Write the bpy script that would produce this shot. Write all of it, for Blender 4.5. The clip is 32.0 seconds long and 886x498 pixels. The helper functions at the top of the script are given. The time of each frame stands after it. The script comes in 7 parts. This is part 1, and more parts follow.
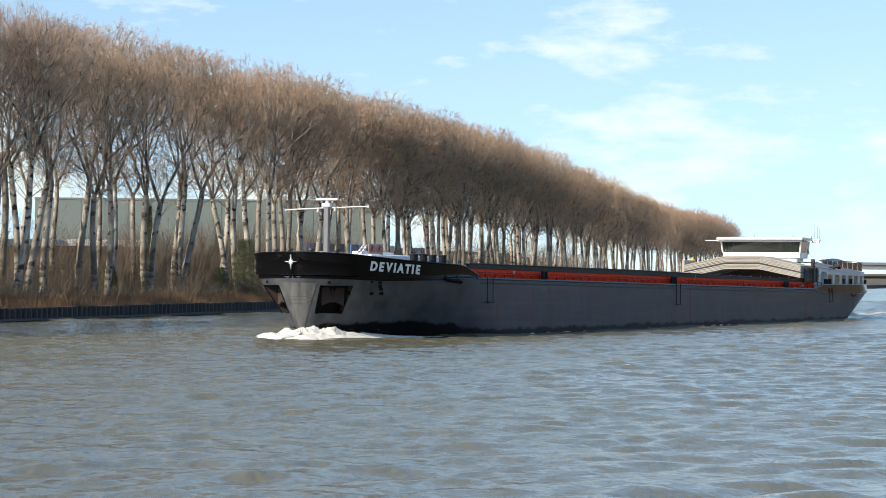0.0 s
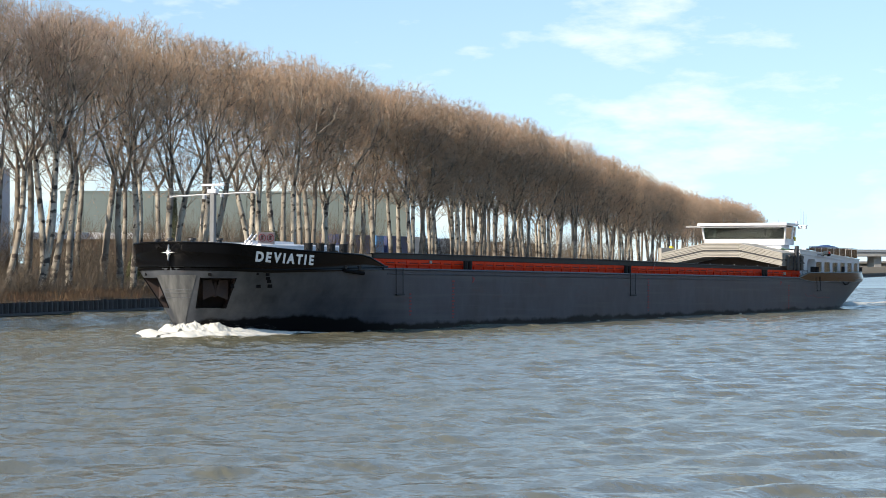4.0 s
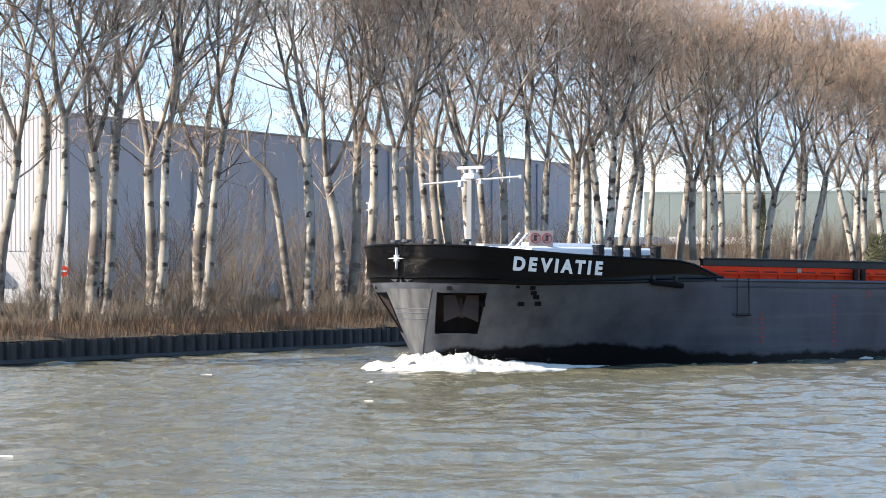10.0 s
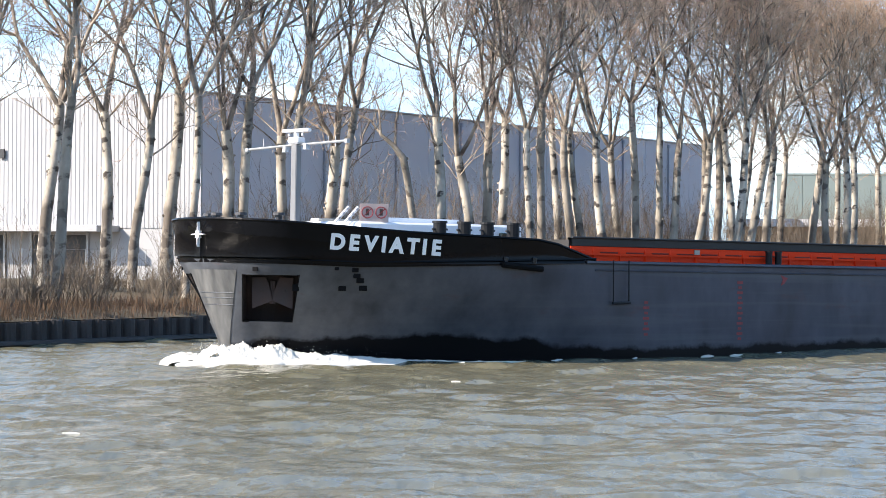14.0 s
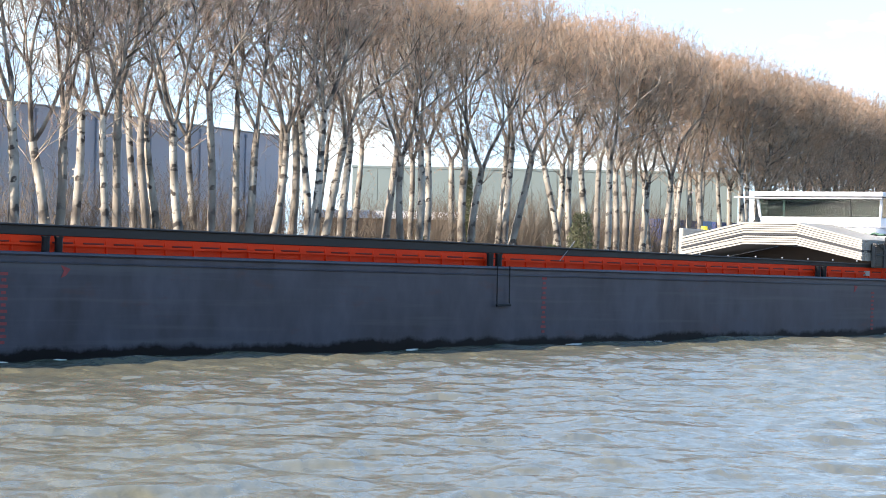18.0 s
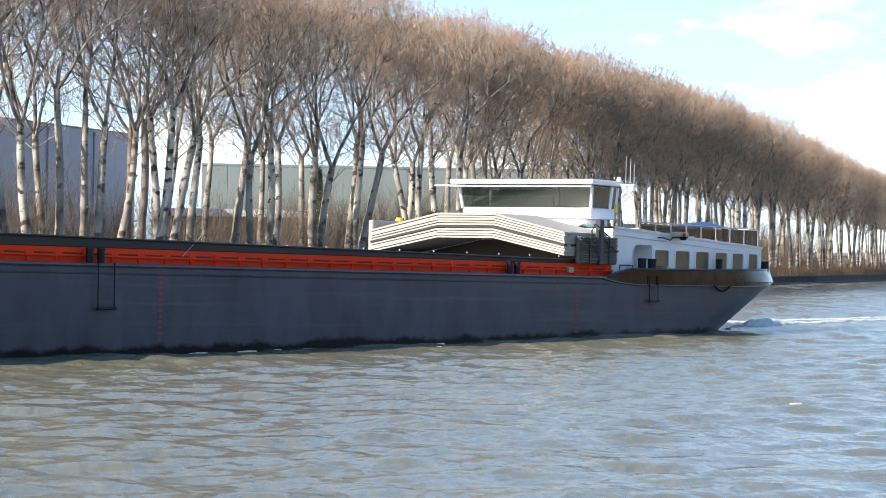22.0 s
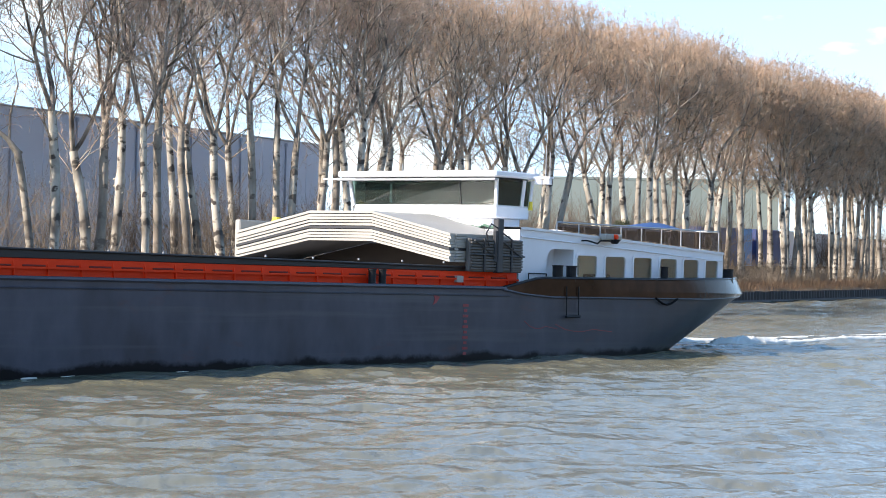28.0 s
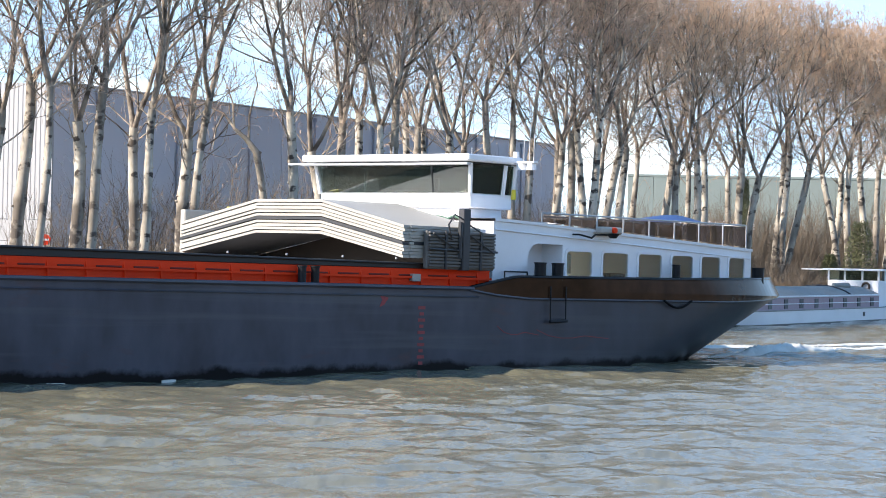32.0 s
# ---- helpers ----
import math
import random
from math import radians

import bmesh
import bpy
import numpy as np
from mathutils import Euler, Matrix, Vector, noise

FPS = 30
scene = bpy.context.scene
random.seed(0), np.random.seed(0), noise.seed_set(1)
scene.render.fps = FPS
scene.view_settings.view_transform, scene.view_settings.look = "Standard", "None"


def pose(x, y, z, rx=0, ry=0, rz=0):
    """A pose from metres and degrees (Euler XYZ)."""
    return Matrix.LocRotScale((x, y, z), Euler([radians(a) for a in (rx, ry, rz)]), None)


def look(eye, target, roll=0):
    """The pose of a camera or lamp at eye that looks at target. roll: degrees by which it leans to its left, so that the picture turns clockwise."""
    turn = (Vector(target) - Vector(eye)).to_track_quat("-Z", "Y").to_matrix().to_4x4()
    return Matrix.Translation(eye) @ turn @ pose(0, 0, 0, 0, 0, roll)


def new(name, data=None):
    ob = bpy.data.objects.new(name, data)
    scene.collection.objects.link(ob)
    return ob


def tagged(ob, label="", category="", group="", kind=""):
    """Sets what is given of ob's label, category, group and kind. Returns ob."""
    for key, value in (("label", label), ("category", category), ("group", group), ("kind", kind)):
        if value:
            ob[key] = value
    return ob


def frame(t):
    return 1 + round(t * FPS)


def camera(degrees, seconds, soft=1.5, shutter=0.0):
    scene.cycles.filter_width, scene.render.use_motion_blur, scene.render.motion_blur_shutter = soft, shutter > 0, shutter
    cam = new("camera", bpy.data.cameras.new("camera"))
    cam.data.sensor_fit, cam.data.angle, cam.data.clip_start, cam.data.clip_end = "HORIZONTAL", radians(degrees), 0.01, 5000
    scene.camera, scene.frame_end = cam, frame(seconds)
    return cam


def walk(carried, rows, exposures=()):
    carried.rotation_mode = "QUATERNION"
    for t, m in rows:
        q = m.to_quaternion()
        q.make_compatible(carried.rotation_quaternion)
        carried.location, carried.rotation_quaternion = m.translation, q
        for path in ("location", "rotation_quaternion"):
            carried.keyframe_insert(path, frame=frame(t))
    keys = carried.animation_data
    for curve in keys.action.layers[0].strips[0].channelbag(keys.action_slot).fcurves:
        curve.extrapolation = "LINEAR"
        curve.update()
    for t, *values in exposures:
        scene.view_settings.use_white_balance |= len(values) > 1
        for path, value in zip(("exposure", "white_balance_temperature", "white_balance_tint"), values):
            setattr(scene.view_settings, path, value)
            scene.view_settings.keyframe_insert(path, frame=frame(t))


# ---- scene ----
# One wide canal, seen from the near quay; a barge passes before a row of bare trees.
# x to the right, y away from the quay, z up from the water.


def view(x, y, z, yaw, pitch, lean):
    """Yaw to the right of +y, pitch up, lean of the picture to the left."""
    return pose(x, y, z, 90 + pitch, 0, -yaw) @ pose(0, 0, 0, 0, 0, -lean)



PATH = [
    (0.0, -5.00, -35.50, 4.00, 11.581, 0.525, -0.428),
    (0.5, -5.00, -35.50, 4.00, 11.518, 0.575, -0.325),
    (1.0, -5.00, -35.50, 4.00, 11.367, 0.593, -0.208),
    (1.5, -5.00, -35.50, 4.00, 11.208, 0.547, -0.091),
    (2.0, -5.00, -35.50, 4.00, 11.095, 0.500, 0.025),
    (2.5, -5.00, -35.50, 4.00, 11.050, 0.469, 0.093),
    (4.5, -5.00, -35.50, 4.00, 10.925, 0.226, -0.096),
    (5.0, -4.80, -35.00, 4.00, 10.546, 0.156, -0.187),
    (5.5, -4.50, -33.75, 4.00, 9.737, 0.148, -0.120),
    (6.0, -4.20, -32.50, 4.00, 8.485, 0.219, -0.075),
    (6.5, -3.90, -30.25, 4.00, 6.944, 0.339, -0.113),
    (7.0, -3.60, -28.00, 4.00, 5.363, 0.404, -0.234),
    (7.5, -3.20, -26.25, 4.00, 3.790, 0.383, -0.281),
    (8.0, -2.80, -24.50, 4.00, 2.390, 0.347, -0.184),
    (8.5, -2.20, -23.50, 4.00, 1.050, 0.318, -0.073),
    (8.6, -1.95, -21.00, 4.00, 0.713, 0.336, -0.026),
    (8.7, -1.65, -17.60, 4.00, 0.376, 0.354, 0.020),
    (8.8, -1.30, -14.00, 4.00, 0.039, 0.372, 0.067),
    (8.9, -1.00, -10.50, 4.00, -0.298, 0.389, 0.113),
    (9.0, -0.60, -7.20, 4.00, -0.636, 0.407, 0.160),
    (9.1, -0.40, -4.60, 4.00, -0.912, 0.417, 0.176),
    (9.2, -0.25, -2.60, 4.00, -1.188, 0.428, 0.192),
    (9.3, -0.10, -1.20, 4.00, -1.464, 0.438, 0.209),
    (9.4, 0.00, -0.40, 4.00, -1.740, 0.448, 0.225),
    (9.5, 0.00, 0.00, 4.00, -2.017, 0.459, 0.241),
    (10.0, 0.00, 0.00, 4.00, -3.058, 0.514, 0.108),
    (10.5, 0.00, 0.00, 4.00, -4.040, 0.559, -0.009),
    (11.0, 0.00, 0.00, 4.00, -4.949, 0.518, -0.092),
    (11.5, 0.00, 0.00, 4.00, -5.814, 0.432, -0.344),
    (12.0, 0.00, 0.00, 4.00, -6.618, 0.318, -0.509),
    (12.5, 0.00, 0.00, 4.00, -7.200, 0.225, -0.463),
    (13.0, 0.00, 0.00, 4.00, -7.295, 0.152, -0.550),
    (13.5, 0.00, 0.00, 4.00, -6.897, 0.089, -0.470),
    (15.5, 0.00, 0.00, 4.00, -2.502, -0.066, -0.615),
    (16.0, 0.00, 0.00, 4.00, -1.245, -0.078, -0.973),
    (16.5, 0.00, 0.00, 4.00, 0.070, -0.112, -1.131),
    (17.0, 0.00, 0.00, 4.00, 1.271, -0.152, -1.144),
    (17.5, 0.00, 0.00, 4.00, 2.540, -0.107, -1.187),
    (18.0, 0.00, 0.00, 4.00, 3.692, -0.068, -1.179),
    (18.5, 0.00, 0.00, 4.00, 4.687, -0.061, -1.139),
    (19.0, 0.00, 0.00, 4.00, 5.592, -0.082, -1.120),
    (19.5, 0.00, 0.00, 4.00, 6.313, -0.078, -1.137),
    (20.0, 0.00, 0.00, 4.00, 6.770, -0.067, -1.134),
    (20.5, 0.00, 0.00, 4.00, 7.028, -0.038, -1.164),
    (21.0, 0.00, 0.00, 4.00, 7.160, -0.020, -1.111),
    (21.5, 0.00, 0.00, 4.00, 7.196, -0.009, -1.041),
    (22.0, 0.00, 0.00, 4.00, 7.137, -0.052, -1.021),
    (22.5, 0.00, 0.00, 4.00, 6.989, -0.124, -0.990),
    (23.0, 0.00, 0.00, 4.00, 6.781, -0.222, -0.954),
    (23.5, 0.00, 0.00, 4.00, 6.468, -0.270, -1.017),
    (24.0, 0.00, 0.00, 4.00, 6.103, -0.237, -0.973),
    (24.5, 0.00, 0.00, 4.00, 5.668, -0.125, -0.945),
    (25.0, 0.00, 0.00, 4.00, 5.213, 0.051, -0.875),
    (25.5, 0.00, 0.00, 4.00, 4.809, 0.144, -0.866),
    (27.5, 0.00, 0.00, 4.00, 3.225, 0.103, -1.054),
    (28.0, 0.00, 0.00, 4.00, 2.763, 0.105, -1.036),
    (28.5, 0.00, 0.00, 4.00, 2.287, 0.119, -0.976),
    (29.0, 0.00, 0.00, 4.00, 1.827, 0.096, -1.026),
    (29.5, 0.00, 0.00, 4.00, 1.254, 0.042, -0.999),
    (30.0, 0.00, 0.00, 4.00, 0.504, 0.028, -1.040),
    (30.5, 0.00, 0.00, 4.00, -0.270, -0.026, -1.060),
    (31.0, 0.00, 0.00, 4.00, -1.059, -0.030, -1.120),
    (31.5, 0.00, 0.00, 4.00, -1.838, -0.017, -1.208),
    (32.0, 0.00, 0.00, 4.00, -2.650, 0.005, -1.247),
]

BARGE = [
    (0.0, 47.26, 150.48, 37.58),
    (1.0, 45.23, 147.89, 37.98),
    (2.0, 43.19, 145.30, 38.39),
    (3.0, 41.12, 142.73, 38.80),
    (4.0, 39.01, 140.11, 39.22),
    (5.0, 36.94, 137.93, 39.63),
    (6.0, 34.95, 136.50, 39.98),
    (7.0, 33.01, 136.04, 40.31),
    (8.0, 31.14, 137.51, 40.62),
    (8.5, 30.18, 138.53, 40.76),
    (8.8, 29.59, 139.30, 40.84),
    (9.1, 28.98, 140.17, 40.90),
    (9.5, 28.10, 140.54, 40.97),
    (10.0, 26.90, 139.43, 41.04),
    (11.0, 24.35, 135.74, 41.16),
    (12.0, 21.80, 132.34, 41.25),
    (13.0, 19.24, 128.75, 41.31),
    (14.0, 16.69, 124.45, 41.36),
    (15.0, 14.14, 119.40, 41.39),
    (16.0, 11.60, 114.49, 41.39),
    (17.0, 9.06, 110.16, 41.37),
    (18.0, 6.53, 106.14, 41.32),
    (19.0, 4.03, 102.40, 41.29),
    (20.0, 1.57, 98.96, 41.25),
    (21.0, -0.86, 95.69, 41.20),
    (22.0, -3.26, 92.56, 41.14),
    (23.0, -5.64, 89.57, 41.07),
    (24.0, -8.03, 86.62, 40.96),
    (25.0, -10.42, 83.75, 40.81),
    (26.0, -12.81, 80.82, 40.64),
    (27.0, -15.17, 77.72, 40.43),
    (28.0, -17.53, 74.55, 40.19),
    (29.0, -19.89, 71.41, 39.93),
    (30.0, -22.26, 68.28, 39.66),
    (31.0, -24.60, 65.19, 39.38),
    (32.0, -26.93, 62.11, 39.09),
]

cam = camera(20.2, 32.0, 0.8)
EXPOSURE = [(0.0, 0.30, 6950, 11), (5.0, 0.38, 6950, 11), (8.0, 0.80, 6800, 13), (10.0, 1.02, 6700, 14), (13.0, 1.06, 6650, 14), (16.0, 1.20, 6650, 14), (17.0, 1.24, 6650, 14), (18.5, 1.08, 6650, 14), (20.0, 0.90, 6650, 14), (22.0, 0.88, 6650, 14), (25.0, 0.92, 6600, 14), (28.0, 1.00, 6600, 14), (32.0, 1.04, 6600, 14)]
walk(cam, [(t, view(*row)) for t, *row in PATH], EXPOSURE)

# ---- light ----
SUN_WAY = Vector((-0.92, -0.39, 0.62)).normalized()
world = bpy.data.worlds.new("world")
scene.world = world
world.use_nodes = True
wn, wl = world.node_tree.nodes, world.node_tree.links
wn.clear()
sky = wn.new("ShaderNodeTexSky")
sky.sky_type, sky.sun_disc = "NISHITA", False
sky.sun_elevation = math.asin(SUN_WAY.z)
sky.sun_rotation = math.atan2(SUN_WAY.x, SUN_WAY.y) % (2 * math.pi)
sky.air_density, sky.dust_density, sky.ozone_density = 1.0, 0.3, 2.5
coord = wn.new("ShaderNodeTexCoord")
cmap = wn.new("ShaderNodeMapping")
cmap.inputs["Scale"].default_value = (15.0, 15.0, 46.0)
cmap.inputs["Location"].default_value = (1.3, 0.4, 0.2)
cnoise = wn.new("ShaderNodeTexNoise")
cnoise.inputs["Scale"].default_value, cnoise.inputs["Detail"].default_value, cnoise.inputs["Roughness"].default_value = 1.0, 7.0, 0.58
cramp = wn.new("ShaderNodeValToRGB")
cramp.color_ramp.elements[0].position, cramp.color_ramp.elements[1].position = 0.40, 0.55
hue = wn.new("ShaderNodeHueSaturation")
hue.inputs["Hue"].default_value = 0.492
mixc = wn.new("ShaderNodeMix")
mixc.data_type = "RGBA"
mixc.inputs[7].default_value = (6.2, 7.5, 7.9, 1)
back = wn.new("ShaderNodeBackground")
back.inputs["Strength"].default_value = 0.115
wout = wn.new("ShaderNodeOutputWorld")
wl.new(coord.outputs["Generated"], cmap.inputs["Vector"])
wl.new(cmap.outputs["Vector"], cnoise.inputs["Vector"])
cdir, cshift = wn.new("ShaderNodeSeparateXYZ"), wn.new("ShaderNodeMath")
wl.new(coord.outputs["Generated"], cdir.inputs[0])
cshift.operation, cshift.inputs[1].default_value = "MULTIPLY_ADD", -0.12
wl.new(cdir.outputs["X"], cshift.inputs[0])
wl.new(cnoise.outputs["Fac"], cshift.inputs[2])
cthin = wn.new("ShaderNodeMath")
cthin.operation, cthin.inputs[1].default_value = "MULTIPLY_ADD", -1.2
wl.new(cdir.outputs["Z"], cthin.inputs[0])
wl.new(cshift.outputs[0], cthin.inputs[2])
wl.new(cthin.outputs[0], cramp.inputs["Fac"])
wl.new(cramp.outputs["Color"], mixc.inputs[0])
lift = wn.new("ShaderNodeVectorMath")
lift.operation = "ADD"
lift.inputs[1].default_value = (0, 0, 0.13)
norm = wn.new("ShaderNodeVectorMath")
norm.operation = "NORMALIZE"
wl.new(coord.outputs["Generated"], lift.inputs[0])
wl.new(lift.outputs[0], norm.inputs[0])
wl.new(norm.outputs[0], sky.inputs["Vector"])
# deeper blue overhead
deep, dim = wn.new("ShaderNodeMath"), wn.new("ShaderNodeMath")
for node, slope, start in ((deep, 0.30, 0.93), (dim, -0.15, 1.56)):
    node.operation, node.inputs[1].default_value, node.inputs[2].default_value = "MULTIPLY_ADD", slope, start
    wl.new(cdir.outputs["Z"], node.inputs[0])
wl.new(deep.outputs[0], hue.inputs["Saturation"])
wl.new(dim.outputs[0], hue.inputs["Value"])
wl.new(sky.outputs["Color"], hue.inputs["Color"])
wl.new(hue.outputs["Color"], mixc.inputs[6])
wl.new(mixc.outputs[2], back.inputs["Color"])
wl.new(back.outputs["Background"], wout.inputs["Surface"])
sun = new("sun", bpy.data.lights.new("sun", "SUN"))
sun.data.energy, sun.data.angle, sun.data.color = 4.9, radians(0.55), (1.0, 0.92, 0.80)
sun.matrix_world = look((0, 0, 0), -SUN_WAY)


# ---- materials ----
def material(name, color, rough=0.6, metal=0.0, vary=0.25, scale=2.0, bump=0.1, bump_scale=30.0, dark=None, spread=0.5, stretch=(1, 1, 1), per_piece=0.0, spec=0.5):
    """A surface whose colour runs between color and dark in patches, with finer grain and relief."""
    m = bpy.data.materials.new(name)
    m.use_nodes = True
    n, l = m.node_tree.nodes, m.node_tree.links
    b = n["Principled BSDF"]
    b.inputs["Metallic"].default_value = metal
    b.inputs["Specular IOR Level"].default_value = spec
    co, mp = n.new("ShaderNodeTexCoord"), n.new("ShaderNodeMapping")
    mp.inputs["Scale"].default_value = stretch
    l.new(co.outputs["Object"], mp.inputs["Vector"])
    big, fine = n.new("ShaderNodeTexNoise"), n.new("ShaderNodeTexNoise")
    for t, s, d in ((big, scale, 5), (fine, bump_scale, 4)):
        t.inputs["Scale"].default_value, t.inputs["Detail"].default_value = s, d
        l.new(mp.outputs["Vector"], t.inputs["Vector"])
    ramp = n.new("ShaderNodeValToRGB")
    d = dark or tuple(c * (1 - vary) for c in color)
    ramp.color_ramp.elements[0].color, ramp.color_ramp.elements[1].color = (*d, 1), (*color, 1)
    ramp.color_ramp.elements[0].position, ramp.color_ramp.elements[1].position = 0.5 - spread / 2, 0.5 + spread / 2
    l.new(big.outputs["Fac"], ramp.inputs["Fac"])
    grain = n.new("ShaderNodeMix")
    grain.data_type, grain.blend_type = "RGBA", "MULTIPLY"
    gr = n.new("ShaderNodeMapRange")
    gr.inputs["To Min"].default_value, gr.inputs["To Max"].default_value = 1 - vary * 0.7, 1 + vary * 0.5
    l.new(fine.outputs["Fac"], gr.inputs["Value"])
    grain.inputs[0].default_value = 1
    l.new(ramp.outputs["Color"], grain.inputs[6])
    l.new(gr.outputs["Result"], grain.inputs[7])
    last = grain.outputs[2]
    if per_piece:
        info, pr, mul = n.new("ShaderNodeObjectInfo"), n.new("ShaderNodeMapRange"), n.new("ShaderNodeMix")
        mul.data_type, mul.blend_type = "RGBA", "MULTIPLY"
        mul.inputs[0].default_value = 1
        pr.inputs["To Min"].default_value, pr.inputs["To Max"].default_value = 1 - per_piece, 1 + per_piece
        l.new(info.outputs["Random"], pr.inputs["Value"])
        l.new(last, mul.inputs[6])
        l.new(pr.outputs["Result"], mul.inputs[7])
        last = mul.outputs[2]
    l.new(last, b.inputs["Base Color"])
    rr = n.new("ShaderNodeMapRange")
    rr.inputs["To Min"].default_value, rr.inputs["To Max"].default_value = max(0.02, rough - 0.12), min(1, rough + 0.12)
    l.new(big.outputs["Fac"], rr.inputs["Value"])
    l.new(rr.outputs["Result"], b.inputs["Roughness"])
    if bump:
        bp = n.new("ShaderNodeBump")
        bp.inputs["Strength"].default_value, bp.inputs["Distance"].default_value = bump, 0.02
        l.new(fine.outputs["Fac"], bp.inputs["Height"])
        l.new(bp.outputs["Normal"], b.inputs["Normal"])
    return m


def water_material():
    m = material("canal_water", (0.165, 0.152, 0.090), 0.18, vary=0.25, scale=0.05, bump=0, dark=(0.138, 0.130, 0.092), stretch=(1, 0.6, 1))
    n, l = m.node_tree.nodes, m.node_tree.links
    b = n["Principled BSDF"]
    b.inputs["IOR"].default_value = 1.33
    co = n.new("ShaderNodeTexCoord")
    mp = n.new("ShaderNodeMapping")
    mp.inputs["Scale"].default_value = (1.9, 0.9, 1)
    mp.inputs["Rotation"].default_value = (0, 0, radians(-6))
    l.new(co.outputs["Object"], mp.inputs["Vector"])
    last = None
    for s, d, dist, strength in ((0.7, 2, 0.22, 0.64), (2.4, 2, 0.045, 0.55)):
        t, bp = n.new("ShaderNodeTexNoise"), n.new("ShaderNodeBump")
        t.inputs["Scale"].default_value, t.inputs["Detail"].default_value = s, d
        bp.inputs["Distance"].default_value, bp.inputs["Strength"].default_value = dist, strength
        l.new(mp.outputs["Vector"], t.inputs["Vector"])
        l.new(t.outputs["Fac"], bp.inputs["Height"])
        if last:
            l.new(last.outputs["Normal"], bp.inputs["Normal"])
        last = bp
    l.new(last.outputs["Normal"], b.inputs["Normal"])
    return m


def hull_material():
    """Blue-grey hull paint, scuffed, with a tarred belt whose upper edge is ragged."""
    m = material("hull_paint", (0.080, 0.082, 0.106), 0.42, vary=0.45, scale=0.9, bump=0.15, bump_scale=2.6, dark=(0.039, 0.041, 0.057), stretch=(0.7, 0.7, 0.42), spread=0.42)
    n, l = m.node_tree.nodes, m.node_tree.links
    b = n["Principled BSDF"]
    old = b.inputs["Base Color"].links[0].from_socket
    co, sep, add, ns, mx = n.new("ShaderNodeTexCoord"), n.new("ShaderNodeSeparateXYZ"), n.new("ShaderNodeMath"), n.new("ShaderNodeTexNoise"), n.new("ShaderNodeMix")
    trim, step = n.new("ShaderNodeMath"), n.new("ShaderNodeMapRange")
    l.new(co.outputs["Object"], sep.inputs["Vector"])
    trim.operation, trim.inputs[1].default_value = "MULTIPLY", 0.010
    l.new(sep.outputs["X"], trim.inputs[0])
    low = n.new("ShaderNodeMath")
    low.operation = "ADD"
    l.new(sep.outputs["Z"], low.inputs[0])
    l.new(trim.outputs[0], low.inputs[1])
    ns.inputs["Scale"].default_value, ns.inputs["Detail"].default_value, ns.inputs["Roughness"].default_value = 0.6, 9, 0.68
    l.new(co.outputs["Object"], ns.inputs["Vector"])
    add.operation, add.inputs[1].default_value = "MULTIPLY_ADD", 0.9
    l.new(ns.outputs["Fac"], add.inputs[0])
    l.new(low.outputs[0], add.inputs[2])
    step.inputs["From Min"].default_value, step.inputs["From Max"].default_value = 0.66, 0.84
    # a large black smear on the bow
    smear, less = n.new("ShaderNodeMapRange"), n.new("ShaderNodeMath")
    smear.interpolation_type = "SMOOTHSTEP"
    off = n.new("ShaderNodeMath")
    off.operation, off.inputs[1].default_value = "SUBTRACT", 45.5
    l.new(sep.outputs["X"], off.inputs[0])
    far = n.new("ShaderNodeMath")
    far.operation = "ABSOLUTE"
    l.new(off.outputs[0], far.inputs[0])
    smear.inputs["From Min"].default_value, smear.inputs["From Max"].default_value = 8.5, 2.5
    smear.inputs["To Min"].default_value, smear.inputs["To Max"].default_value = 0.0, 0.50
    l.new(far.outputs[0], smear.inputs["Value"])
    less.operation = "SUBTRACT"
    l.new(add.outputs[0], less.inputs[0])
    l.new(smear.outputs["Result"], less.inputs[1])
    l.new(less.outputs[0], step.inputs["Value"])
    # long horizontal scrapes
    smap, scrape, srange, smix = n.new("ShaderNodeMapping"), n.new("ShaderNodeTexNoise"), n.new("ShaderNodeMapRange"), n.new("ShaderNodeMix")
    smap.inputs["Scale"].default_value = (0.10, 0.10, 3.2)
    l.new(co.outputs["Object"], smap.inputs["Vector"])
    l.new(smap.outputs["Vector"], scrape.inputs["Vector"])
    scrape.inputs["Scale"].default_value, scrape.inputs["Detail"].default_value = 1.0, 6
    srange.inputs["From Min"].default_value, srange.inputs["From Max"].default_value = 0.52, 0.72
    srange.inputs["To Max"].default_value = 0.55
    l.new(scrape.outputs["Fac"], srange.inputs["Value"])
    smix.data_type = "RGBA"
    l.new(srange.outputs["Result"], smix.inputs[0])
    l.new(old, smix.inputs[6])
    smix.inputs[7].default_value = (0.095, 0.104, 0.115, 1)
    old = smix.outputs[2]
    # chalky, scuffed grey paint towards the bow
    fore, chalk, fmul, fmix = n.new("ShaderNodeMapRange"), n.new("ShaderNodeTexNoise"), n.new("ShaderNodeMath"), n.new("ShaderNodeMix")
    fore.interpolation_type = "SMOOTHSTEP"
    fore.inputs["From Min"].default_value, fore.inputs["From Max"].default_value = 30.0, 51.0
    l.new(sep.outputs["X"], fore.inputs["Value"])
    chalk.inputs["Scale"].default_value, chalk.inputs["Detail"].default_value, chalk.inputs["Roughness"].default_value = 0.55, 7, 0.6
    l.new(co.outputs["Object"], chalk.inputs["Vector"])
    chalked = n.new("ShaderNodeValToRGB")
    chalked.color_ramp.elements[0].position, chalked.color_ramp.elements[1].position = 0.36, 0.66
